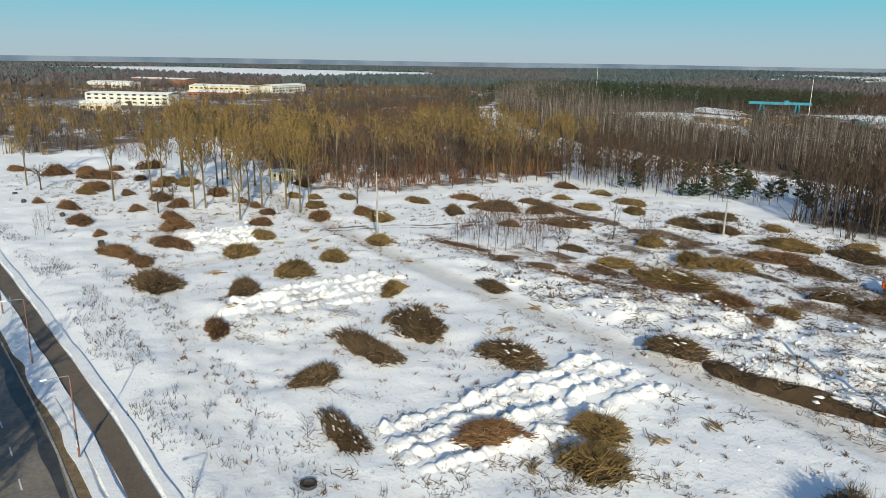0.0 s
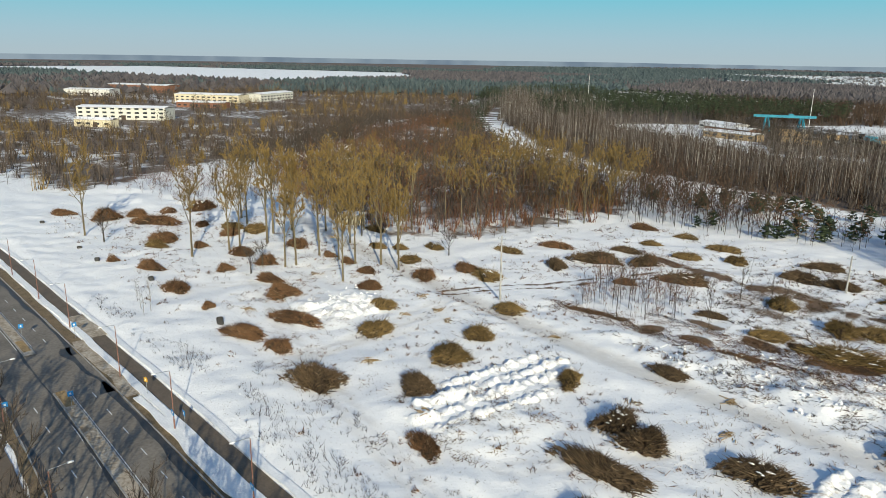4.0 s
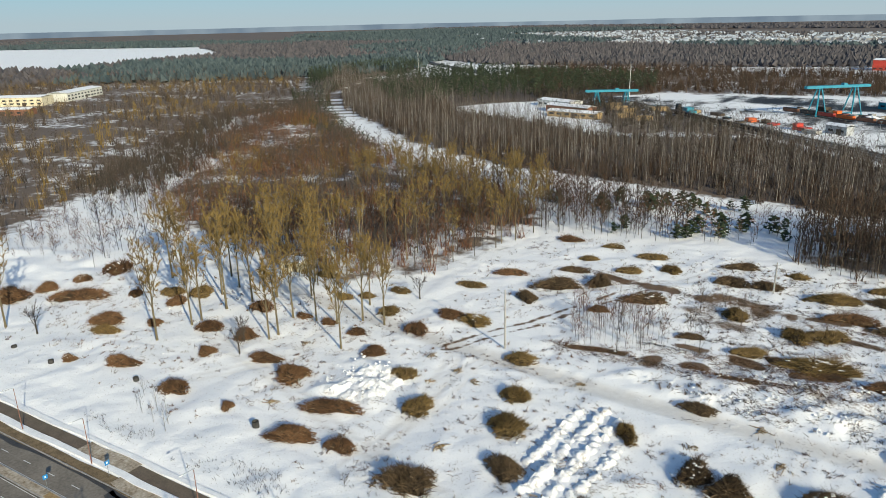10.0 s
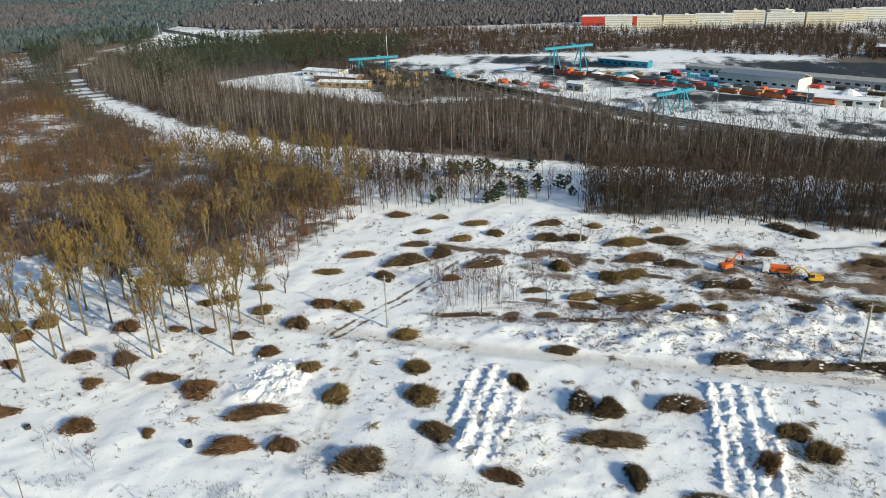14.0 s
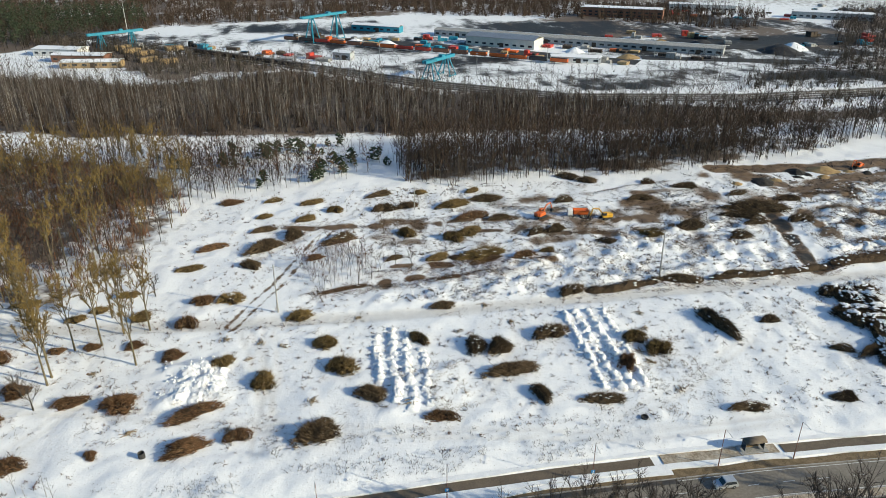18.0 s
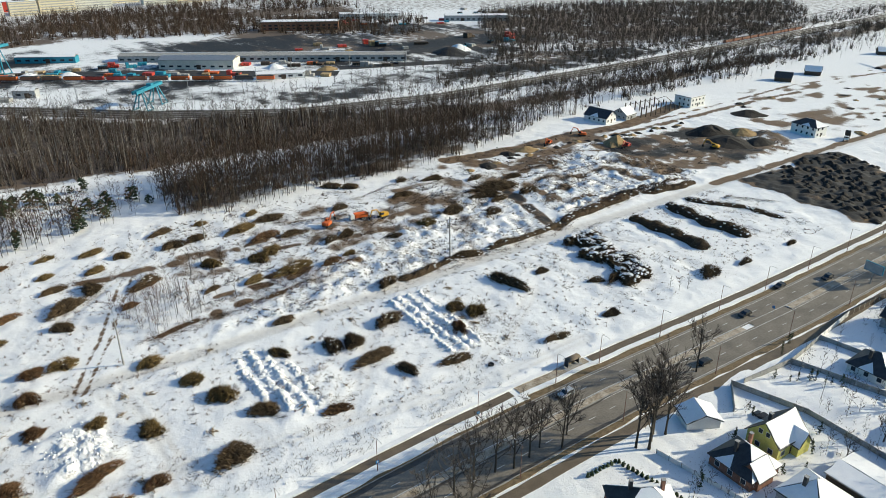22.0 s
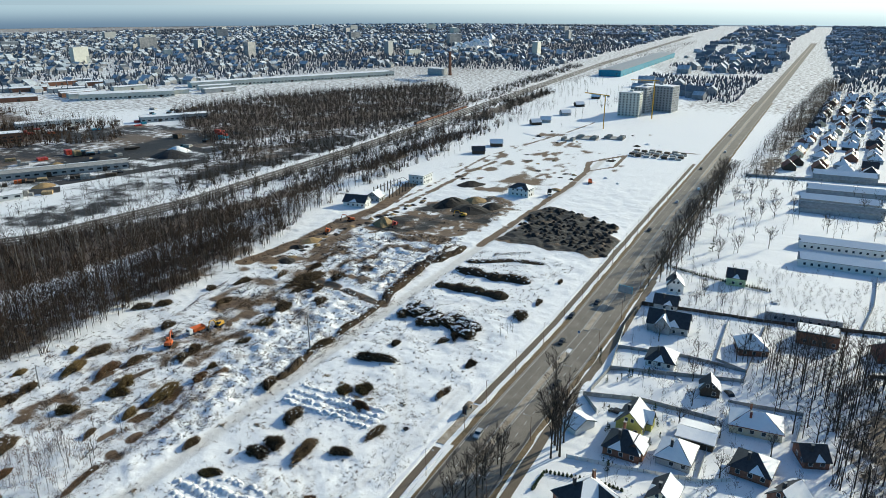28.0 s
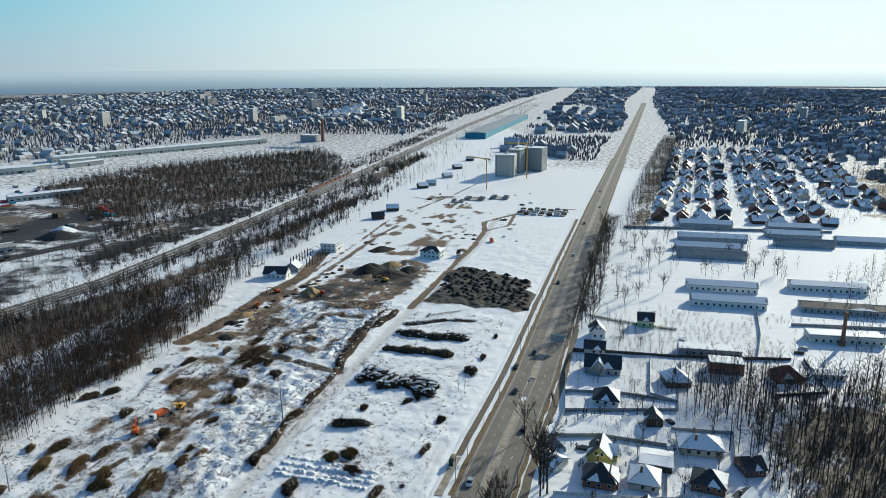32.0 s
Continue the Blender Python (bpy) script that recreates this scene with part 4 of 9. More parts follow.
plant("alder_wood", ALDERS, scatter(GROVE, 5.4, 45, clearing, 10), [BARK, GREY_TWIG], "wood of bare brown alders and willows", "wood", (0.75, 1.35), 3)
plant("red_scrub", SCRUBS, scatter(GROVE, 4.4, 46, patchy(30, 47, 0.25, 0.6)), [BARK, RED_TWIG], "thicket of red-brown willow scrub", "scrub", (0.8, 1.5), 4)
plant("dense_wood", ALDERS, scatter(DENSE, 4.6, 48, lambda x, y: thin_east(x, y) * patchy(12, 70, 0.0, 0.4)(x, y), 6), [BARK, BROWN_TWIG], "dense bare brown wood beside the field", "wood", (0.9, 1.45), 5)
plant("sapling_wood", SAPLINGS, scatter(DENSE, 3.1, 301, lambda x, y: thin_east(x, y) * patchy(12, 70, -0.1, 0.3)(x, y), 5), [BARK, BROWN_TWIG], "close stand of slender bare saplings beside the field", "wood", (1.0, 1.85), 61)
PATCH_WEST = [(-116, 284), (-86, 226), (-70, 233), (-42, 239), (-40, 258), (-62, 282), (-120, 300), (-180, 314)]
plant("patch_wood", SAPLINGS + ALDERS, scatter(PATCH_WEST, 3.6, 302, patchy(14, 303, -0.1, 0.3), 4), [BARK, BROWN_TWIG], "bare grey wood at the grove's end", "wood", (0.8, 1.4), 62)
plant("behind_belt_wood", MID_TREES + TALL_THICKETS, scatter(BEHIND_BELT, 6.0, 304, lambda x, y: thin_east(x, y) * patchy(40, 305, 0.0, 0.35)(x, y)), [BARK, GREY_TWIG], "bare trees and undergrowth between the birches and the railway", "wood", (0.7, 1.15), 63)
plant("clearing_trees", ALDERS + SAPLINGS, scatter(CLEARING, 5.5, 306, lambda x, y: (patchy(26, 307, 0.2, 0.5)(x, y) * ((y + 0.3 * x - 75) / 25).clip(0, 1) + 0.10)), [BARK, GREY_TWIG], "scattered bare trees in the snowy clearing", "trees", (0.7, 1.3), 64)
plant("clearing_wood", ALDERS + TALL_THICKETS, scatter([(-300, 180), (-266, 190), (-262, 206), (-298, 268), (-345, 302), (-425, 392), (-425, 490), (-455, 490), (-440, 375), (-340, 250)], 4.6, 343), [BARK, BROWN_TWIG], "bare brown trees closing the clearing", "wood", (0.6, 1.2), 75)
plant("clearing_scrub", SCRUBS, scatter(CLEARING, 4.5, 308, patchy(16, 309, 0.35, 0.7)), [BARK, RED_TWIG], "red-brown scrub spread over the snowy clearing", "scrub", (0.4, 1.0), 65)
plant("birch_belt", BIRCHES, scatter(BELT, 6.4, 49, thin_east, 6), [BIRCH_BARK, GREY_TWIG], "belt of bare birches with pale trunks", "wood", (0.95, 1.4), 6)
plant("undergrowth", TALL_THICKETS, scatter(BELT, 5.0, 50, thin_east, 10), [GREY_TWIG], "bare grey-brown undergrowth below the birches", "scrub", (0.35, 1.05), 7)
plant("undergrowth", TALL_THICKETS, scatter(BELT, 6.0, 84, lambda x, y: thin_east(x, y) * patchy(30, 85, 0.3, 0.7)(x, y), 10), [BROWN_TWIG], "bare brown undergrowth below the birches", "scrub", (0.4, 1.1), 46)
plant("grove_thicket", THICKETS, scatter(GROVE, 5.0, 74, clearing, 14), [RED_TWIG], "thicket of bare red-brown stems under the alders", "scrub", (0.5, 1.3), 40)
plant("grove_thicket", THICKETS, scatter(GROVE, 6.0, 86, patchy(26, 87, 0.35, 0.7), 14), [POPLAR_TWIG], "thicket of yellowish willow stems", "scrub", (0.5, 1.5), 47)
plant("dense_thicket", THICKETS, scatter(DENSE, 4.4, 75, lambda x, y: thin_east(x, y) * patchy(10, 76, 0.2, 0.65)(x, y), 8), [BROWN_TWIG], "bare brown stems in the wood beside the field", "scrub", (0.5, 1.4), 41)
plant("open_scrub", SCRUBS, scatter([(-310, 250), (-285, 190), (-235, 115), (-180, 140), (-180, 160), (-225, 178), (-265, 205)], 5, 77, patchy(14, 78, 0.3, 0.6)), [BARK, RED_TWIG], "scattered red-brown scrub in the snowy clearing", "scrub", (0.3, 0.9), 42)
plant("west_thicket", TALL_THICKETS, scatter(WEST_WOOD, 10.5, 79, lambda x, y: clearing(x, y) * ~west_fields(x, y), 12), [GREY_TWIG], "close bare grey stems of the western wood", "wood", (0.5, 1.2), 43)
plant("west_thicket", TALL_THICKETS, scatter(WEST_WOOD, 13.0, 88, lambda x, y: patchy(50, 89, 0.35, 0.65)(x, y) * ~west_fields(x, y), 12), [POPLAR_TWIG], "yellowish willow stems of the western wood", "wood", (0.5, 1.1), 48)
plant("patch_trees", ALDERS, scatter(PATCH, 4.8, 51, patchy(20, 52, 0.1, 0.6)), [BARK, RED_TWIG], "scattered bare young trees in snow", "trees", (0.5, 1.0), 8)
plant("field_thicket", SAPLINGS + SCRUBS, scatter([(-52, 176), (-30, 184), (-22, 164), (-43, 155)], 2.0, 341, patchy(6, 342, 0.05, 0.5)), [BARK, RED_TWIG], "thicket of slender bare saplings left on the field", "scrub", (0.4, 0.75), 74)
plant("edge_saplings", SAPLINGS + SCRUBS, scatter([(-8, 246), (-2, 234), (30, 233), (62, 239), (86, 228), (104, 238), (72, 252), (36, 249)], 3.6, 352, patchy(12, 353, -0.1, 0.35)), [BARK, BROWN_TWIG], "bare saplings at the wood's edge", "scrub", (0.5, 1.0), 79)
plant("strip_saplings", SAPLINGS + SCRUBS, scatter([(-180, 320), (-60, 302), (60, 286), (140, 264), (60, 262), (-14, 268), (-60, 282), (-120, 300)], 5.5, 348, patchy(15, 349, 0.05, 0.4)), [BARK, BROWN_TWIG], "bare saplings along the snowy forest track", "scrub", (0.4, 0.9), 78)
plant("young_pines", YOUNG_PINES, scatter([(-130, 304), (-84, 244), (-60, 240), (-14, 242), (-10, 290), (24, 287), (-60, 303)], 7.0, 53, patchy(9, 54, 0.45, 0.7)), [BARK, PINE_GREEN], "young green pines scattered over the snow", "pines", (0.5, 1.3), 9)
plant("west_wood", MID_TREES, scatter(WEST_WOOD, 14, 55, lambda x, y: clearing(x, y) * ~west_fields(x, y)), [BARK, BROWN_TWIG], "bare brown wood beyond the field's end", "wood", (0.7, 1.1), 10)
plant("pine_wood", PINES, scatter(PINE_STRIP, 7, 56, lambda x, y: (off_line(x, y, FOREST_ROAD) > 34) * 1.0), [BARK, PINE_GREEN], "dark green pine wood along the forest road", "pine wood", (0.7, 1.05), 11)
plant("roadside_pines", PINES, scatter(PINE_STRIP, 4.6, 58, lambda x, y: (off_line(x, y, FOREST_ROAD) < 36) * 0.85), [BARK, PINE_GREEN], "low dark green pines beside the forest road", "pines", (0.32, 0.5), 83)
plant("pine_wood", PINES, scatter(PINE_EAST, 8.0, 57), [BARK, PINE_GREEN], "dark green pine wood behind the birches", "pine wood", (0.9, 1.3), 12)
plant("rail_scrub", MID_TREES + SCRUBS, scatter([(130, 262), (300, 280), (560, 290), (800, 320), (800, 345), (400, 338), (220, 338), (120, 352), (60, 380), (100, 330)], 5.5, 58, lambda x, y: sparse(x) * patchy(16, 59, 0.3, 0.65)(x / 3, y)),
      [BARK, GREY_TWIG], "sparse bare trees and scrub along the railway", "scrub", (0.7, 1.1), 13)


def canopy(name, poly, cell, height, material, label, seed, keep=None, slim=1.0):
    """A far wood: a close stand of uneven pointed crowns."""
    s = scatter(poly, cell, seed, keep)
    rng = np.random.default_rng(seed)
    n = len(s)
    w = rng.uniform(0, 6.28, (n, 1)) + np.arange(4) * 1.5708
    r = cell * slim * rng.uniform(0.4, 0.75, (n, 1)) * rng.uniform(0.7, 1.3, (n, 4))
    h = height * rng.uniform(0.6, 1.15, n)
    low = np.stack([s[:, :1] + r * np.cos(w), s[:, 1:] + r * np.sin(w), h[:, None] * rng.uniform(0.0, 0.5, (n, 4)) - 1], -1)
    top = np.concatenate([s + rng.normal(0, cell * slim * 0.2, (n, 2)), h[:, None]], 1)[:, None]
    v = np.concatenate([low, top], 1)
    fs = (np.array([(k, (k + 1) % 4, 4) for k in range(4)])[None] + (np.arange(n) * 5)[:, None, None]).reshape(-1, 3)
    return tagged(new(name, tri_mesh(name, v.reshape(-1, 3), fs, [material])), label, "wood", kind="stuff")


WOODY = lambda size, seed, cut: (lambda x, y: (smooth_noise(x, y, size, seed) + 0.35 * smooth_noise(x, y, size / 4, seed + 1) > cut).astype(float))
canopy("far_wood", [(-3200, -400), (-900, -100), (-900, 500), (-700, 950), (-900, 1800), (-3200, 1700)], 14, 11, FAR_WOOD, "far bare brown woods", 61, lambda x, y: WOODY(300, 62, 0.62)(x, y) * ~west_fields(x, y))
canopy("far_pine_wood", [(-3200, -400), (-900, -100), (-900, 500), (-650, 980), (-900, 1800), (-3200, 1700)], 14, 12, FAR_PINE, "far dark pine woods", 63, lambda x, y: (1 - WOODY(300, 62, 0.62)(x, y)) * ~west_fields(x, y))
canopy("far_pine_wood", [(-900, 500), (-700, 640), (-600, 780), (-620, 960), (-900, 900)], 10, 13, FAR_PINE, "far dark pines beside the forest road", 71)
plant("yard_wood", FAR_TREES, scatter([(-300, 660), (-150, 690), (-60, 720), (60, 730), (220, 670), (330, 570), (400, 640), (420, 860), (340, 980), (60, 960), (-200, 1000), (-480, 960), (-420, 830)], 9.0, 67, patchy(60, 68, 0.15, 0.45)), [BARK, BROWN_TWIG], "bare brown woods behind the goods yard", "wood", (0.7, 1.15), 15)
plant("plantation", FAR_TREES, scatter(PLANTATION, 7.6, 69, lambda x, y: (np.abs(((x * 0.52 + y * 0.85) % 90) - 45) > 6).astype(float)), [BARK, GREY_TWIG], "dark even plantation beyond the railway", "wood", (0.8, 1.1), 16)
plant("east_scrub", MID_TREES + TALL_THICKETS, scatter([(120, 268), (300, 262), (560, 268), (760, 300), (760, 340), (420, 334), (200, 334), (100, 352), (20, 408), (20, 390), (90, 330)], 5.2, 345, lambda x, y: sparse(x) * patchy(11, 346, 0.3, 0.6)(x / 4, y)), [BARK, GREY_TWIG], "bare brown scrub in streaks along the railway", "scrub", (0.5, 0.95), 76)
plant("rail_thicket", THICKETS, scatter([(130, 262), (300, 280), (560, 290), (800, 320), (800, 345), (400, 338), (220, 338), (120, 352), (60, 380), (100, 330)], 5.0, 80, lambda x, y: sparse(x) * patchy(14, 81, 0.35, 0.65)(x / 3, y)), [GREY_TWIG], "bare scrub along the railway", "scrub", (0.5, 1.0), 44)
plant("yard_thicket", TALL_THICKETS, scatter([(-300, 660), (-150, 690), (-60, 720), (60, 730), (220, 670), (330, 570), (400, 640), (420, 860), (340, 980), (60, 960), (-200, 1000), (-480, 960), (-420, 830)], 9.5, 82, patchy(60, 68, 0.15, 0.45)), [BROWN_TWIG], "close brown wood behind the goods yard", "wood", (0.8, 1.4), 49)
plant("plantation_stems", TALL_THICKETS, scatter(PLANTATION, 8.0, 83, lambda x, y: (np.abs(((x * 0.52 + y * 0.85) % 90) - 45) > 6).astype(float)), [GREY_TWIG], "close dark stems of the plantation", "wood", (0.7, 1.05), 50)
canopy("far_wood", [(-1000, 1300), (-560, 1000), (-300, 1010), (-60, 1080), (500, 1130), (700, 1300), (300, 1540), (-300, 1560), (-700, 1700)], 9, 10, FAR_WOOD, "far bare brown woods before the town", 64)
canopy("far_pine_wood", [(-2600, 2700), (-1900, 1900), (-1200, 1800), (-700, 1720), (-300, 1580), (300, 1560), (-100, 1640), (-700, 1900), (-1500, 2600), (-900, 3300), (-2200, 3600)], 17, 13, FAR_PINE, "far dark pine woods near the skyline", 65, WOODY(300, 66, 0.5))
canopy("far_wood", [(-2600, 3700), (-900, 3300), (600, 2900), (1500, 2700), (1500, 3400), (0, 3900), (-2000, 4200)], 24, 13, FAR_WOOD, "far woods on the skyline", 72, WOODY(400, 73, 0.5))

# ---- brush piles ----
def brush_mesh(seed, mats, n=1000):
    """A bristling heap of cut branches, 1 m half-length; slot 0: brush, slot 1: pale cut wood, slot 2: the inside,
    coloured dark as shade.
    """
    rng = np.random.default_rng(seed)
    h = Heap()
    v, f = [], []
    rings, seg = 6, 20
    turn = np.arange(seg) * 6.2832 / seg
    lobe = 1 + 0.22 * np.sin(turn * 2 + rng.uniform(0, 6)) + 0.19 * np.sin(turn * 3 + rng.uniform(0, 6)) + 0.13 * np.sin(turn * 5 + rng.uniform(0, 6))
    peak = rng.normal(0, 0.12, 2)
    swell = lambda q: max(0.0, 1 - q ** 2.6) ** 0.75
    for i in range(rings):
        q = 1 - i / rings
        for k in range(seg):
            r = 0.70 * q * lobe[k] * rng.uniform(0.85, 1.12)
            v.append((peak[0] * (1 - q) + math.cos(turn[k]) * r, peak[1] * (1 - q) + math.sin(turn[k]) * r, -0.04 if i == 0 else 0.19 * swell(q) * rng.uniform(0.4, 1.35) * (1 + 0.35 * math.sin(2 * turn[k] + seed) * q)))
    v.append((peak[0], peak[1], 0.22))
    for i in range(rings - 1):
        for k in range(seg):
            a, b, c, d = i * seg + k, i * seg + (k + 1) % seg, (i + 1) * seg + (k + 1) % seg, (i + 1) * seg + k
            f += [(a, b, c), (a, c, d)]
    f += [((rings - 1) * seg + k, (rings - 1) * seg + (k + 1) % seg, len(v) - 1) for k in range(seg)]
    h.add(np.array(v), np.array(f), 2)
    main = rng.uniform(0, 6.28)
    for k in range(n):
        w, q = rng.uniform(0, 6.2832), math.sqrt(rng.uniform(0, 1)) * 0.97
        reach = q * float(lobe[int(w / 6.2832 * seg) % seg]) * 0.86
        a = np.array([peak[0] * (1 - q) + math.cos(w) * reach, peak[1] * (1 - q) + math.sin(w) * reach, 0.23 * swell(q) * (1 + 0.35 * math.sin(2 * w + seed) * q) - rng.uniform(0.0, 0.05)])
        g = w + rng.normal(0, 0.75) if rng.uniform() < 0.65 else main + rng.normal(0, 0.4)
        d = np.array([math.cos(g), math.sin(g), (0.75 - 0.75 * q) * rng.uniform(0.2, 1.3) + rng.uniform(-0.12, 0.3)])
        d = d / np.linalg.norm(d) * (rng.uniform(0.14, 0.36) if rng.uniform() < 0.82 else rng.uniform(0.36, 0.68))
        c = a - d * 0.4
        c[2] = max(c[2], -0.02)
        h.add(*spike(c, a + d * 0.6, rng.uniform(0.008, 0.017), rng), 0 if rng.uniform() < 0.965 else 1)
    vv, ff, ii = h.arrays()
    return tri_mesh("brush", vv, ff, mats, ii)


def cap_mesh(seed, n=16, size=(0.09, 0.05, 0.02), lift=0.02):
    """Snow lying on a heap, in uneven patches."""
    rng = np.random.default_rng(seed)
    h = Heap()
    for _ in range(n):
        w, q = rng.uniform(0, 6.28), rng.uniform(0, 0.75)
        c = np.array([math.cos(w) * q, math.sin(w) * q, 0.23 * (1 - q ** 1.9) + lift])
        v, f = tuft(np.zeros(3), 1.0, 1.0, rng)
        h.add(c + v * size * rng.uniform(0.5, 1.3), f, 0)
    v, f, i = h.arrays()
    return tri_mesh("snow_cover", v, f, [SNOW], i)


# core colour darker than the twigs: painted shade for the gaps between them
BRUSH_CORE = twig_mat("brush_core_shade", (0.020, 0.014, 0.009), (0.06, 0.04, 0.023))
BRUSH = {}
for tone, m in (("red", BRUSH_RED), ("olive", BRUSH_OLIVE), ("dark", BRUSH_DARK)):
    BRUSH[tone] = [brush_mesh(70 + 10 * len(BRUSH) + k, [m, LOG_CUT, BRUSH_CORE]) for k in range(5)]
CAPS = [cap_mesh(80 + k) for k in range(3)]
DEEP_CAPS = [cap_mesh(90 + k, 46, (0.17, 0.11, 0.03), 0.06) for k in range(3)]
TONE_WORDS = {"red": "red-brown", "olive": "yellow-olive", "dark": "dark brown"}


def brush_pile(x, y, lx, ly, tone, snowy, k, turn=0.0):
    e = empty("brush_pile", pose(x, y, ground_z(x, y) - 0.05, 0, 0, turn))
    high = 1.3 * (min(lx, ly) * 0.75 + 1.6 + 0.10 * max(lx, ly))
    m = pose(0, 0, 0, 0, 0, 0) @ Matrix.Diagonal((lx * 0.55, ly * 0.57, high, 1))
    tagged(part("brushwood", BRUSH[tone][k % 5], e, "", m), kind="stuff")
    if snowy:
        tagged(part("snow_cover", (DEEP_CAPS if snowy == 2 else CAPS)[k % 3], e, "patches of snow", m), kind="stuff")
    size = "large" if lx * ly > 55 else "small" if lx * ly < 18 else "rounded"
    tagged(e, f"{size} heap of cut {TONE_WORDS[tone]} branches{' under patchy snow' if snowy else ' on snow'}", "brush pile", "brush piles on the field")


# place, length, breadth, turn
DARK_PILES = [(-44, 94, 8.9, 7.9, 21), (-32, 105, 6.8, 6, 21), (-5.5, 120, 6.5, 6.5, 21), (0, 118.5, 6.5, 6.8, 40), (14, 123, 8.9, 6, 10), (1, 108.5, 12.2, 5, 10), (-63, 174, 5.6, 5.5, 19), (-60, 186, 14.2, 5.7, 19), (-20, 226, 9.1, 3.6, 19), (-20, 212, 7.8, 6, 19), (-11, 213, 8, 4.3, 19), (19, 216, 12.8, 5.1, 19), (-51, 194, 7.3, 6.8, 19), (-36, 188, 10.8, 5.9, 19), (-61, 200, 7.4, 3, 19), (19, 197, 7, 3.7, 19), (-10, 141, 7.3, 3.2, 20), (28, 183, 7.8, 3.5, 20), (35, 184, 7.1, 5.1, 20), (26, 142, 7.3, 4.6, 21), (-20, 172, 5.6, 2.2, 20), (58, 120, 6, 14.5, 6), (72, 119, 5.8, 3, -10), (70, 87, 5.5, 4, -10), (47, 87, 7.8, 3.1, -10), (18, 95, 9.1, 3.7, -10), (5, 99, 4.5, 6.4, -10), (80, 178, 11.9, 5.7, -10), (102, 184, 13.6, 5.6, -10), (77, 144, 8.2, 3.3, -10), (59, 143, 9.6, 3.9, -10), (49, 172, 7.2, 2.9, -10), (46, 209, 7.8, 4.8, -10)]
RED_PILES = [(-70, 94, 10.9, 4.4, 21), (-60, 96, 5.7, 3.9, 21), (-70, 105, 10.7, 4.3, 21), (-86, 111, 8.8, 6.7, 20), (-97, 113, 7, 3.8, 20), (-78, 128, 6.2, 4.1, 20), (-77, 143, 5.5, 5.7, 20), (-103, 94, 5.7, 5.7, 20), (-88, 95, 2.8, 2.8, 21), (-123, 95, 7.6, 4.4, 20), (-147, 107, 9.4, 5.7, 20), (-179, 131, 7.6, 10, 19), (-121, 118, 6.3, 5.1, 20), (-111, 109, 5.1, 3.8, 20), (-110, 119, 5.6, 6.3, 20), (-142, 124, 4.8, 5.2, 20), (-157, 122, 3.7, 4.2, 20), (-76, 189, 8.5, 3.4, 19), (-74, 154, 7.6, 4.3, 20), (-74, 227, 7.8, 4.3, 18), (-44, 176, 6.3, 2.6, 19), (10, 200, 11.8, 4.7, 19), (19, 166, 6.9, 4.1, 20), (-106, 135, 4.8, 2.6, 20), (-98, 135, 3.7, 2.7, 20), (-88, 134, 5.2, 3, 20), (-119, 133, 6.1, 5.5, 20), (-18, 95, 6.6, 3.8, -10), (-198, 94, 9.3, 3.7, 46), (-186, 103, 8.3, 11.2, 46), (-184, 112, 6, 5.7, 46), (-169, 113, 15.1, 6, 46), (-181, 121, 4.7, 4.2, 46), (-136, 113, 4.4, 3.6, 46), (-135, 90, 3, 3.1, 46), (28, 107, 9.3, 3.7, 54)]
OLIVE_PILES = [(-38, 117, 8.1, 6.7, 21), (-42, 127, 5.8, 5.5, 20), (-56, 114, 6.3, 6.1, 20), (-66, 123, 5.4, 4.4, 20), (-19, 126, 4.1, 6.3, 20), (-48, 142, 7.9, 4.1, 20), (-142, 103, 7.7, 3.9, 20), (-149, 128, 6.9, 4.7, 20), (-81, 175, 7.8, 3.1, 19), (-67, 154, 8.5, 5, 20), (-61, 212, 6.8, 2.7, 19), (-59, 226, 6.4, 2.6, 18), (-47, 207, 8.1, 3.2, 19), (-45, 222, 8.3, 3.3, 18), (-37, 214, 6.4, 4.4, 19), (-5, 226, 6.8, 2.7, 19), (5, 211, 12.5, 5, 19), (15, 225, 7.3, 2.9, 19), (6, 187, 9, 5.2, 20), (0, 184, 6.4, 6.4, 20), (-14, 190, 7, 6.5, 19), (6, 169, 15.6, 6.2, 20), (-7, 170, 8.5, 3.4, 20), (27, 168, 4.8, 3.4, 20), (-95, 161, 6.6, 2.7, 19), (-101, 154, 5.6, 2.7, 19), (-122, 160, 7.5, 3, 19), (-89, 148, 5.6, 4.1, 20), (-106, 150, 5, 3, 19), (34, 117, 7, 5, 40), (38, 112, 8, 5.5, 55), (64, 174, 7.7, 4.9, -10), (-142, 132, 6.7, 6.1, 46)]
EAST_PILES = [(116, 85, 9.9, 5.9, 0), (133, 83, 6, 3, 0), (160, 82, 5, 2.5, 0), (112, 189, 20.8, 8.3, -8), (88, 102, 9.3, 3.2, 30), (92, 168, 10, 5, 0), (104, 178, 9, 5, 10), (120, 178, 8, 6, 0), (128, 196, 8, 4, 0), (62, 228, 8, 5, 0), (84, 222, 7, 4, 10), (96, 214, 9, 4, -10), (74, 206, 8, 4, 0), (112, 204, 8, 4, 15), (56, 234, 8.9, 5.3, 0), (82, 104, 6, 2.6, -30)]
rng = np.random.default_rng(5)
k = 0
for tone, rows, snowy in (("dark", DARK_PILES, 0.25), ("red", RED_PILES, 0.12), ("olive", OLIVE_PILES, 0.12), ("dark", EAST_PILES, 0.5)):
    for x, y, lx, ly, turn in rows:
        k += 1
        brush_pile(x, y, lx, ly, tone, rng.uniform() < snowy, k, turn + rng.uniform(-6, 6))


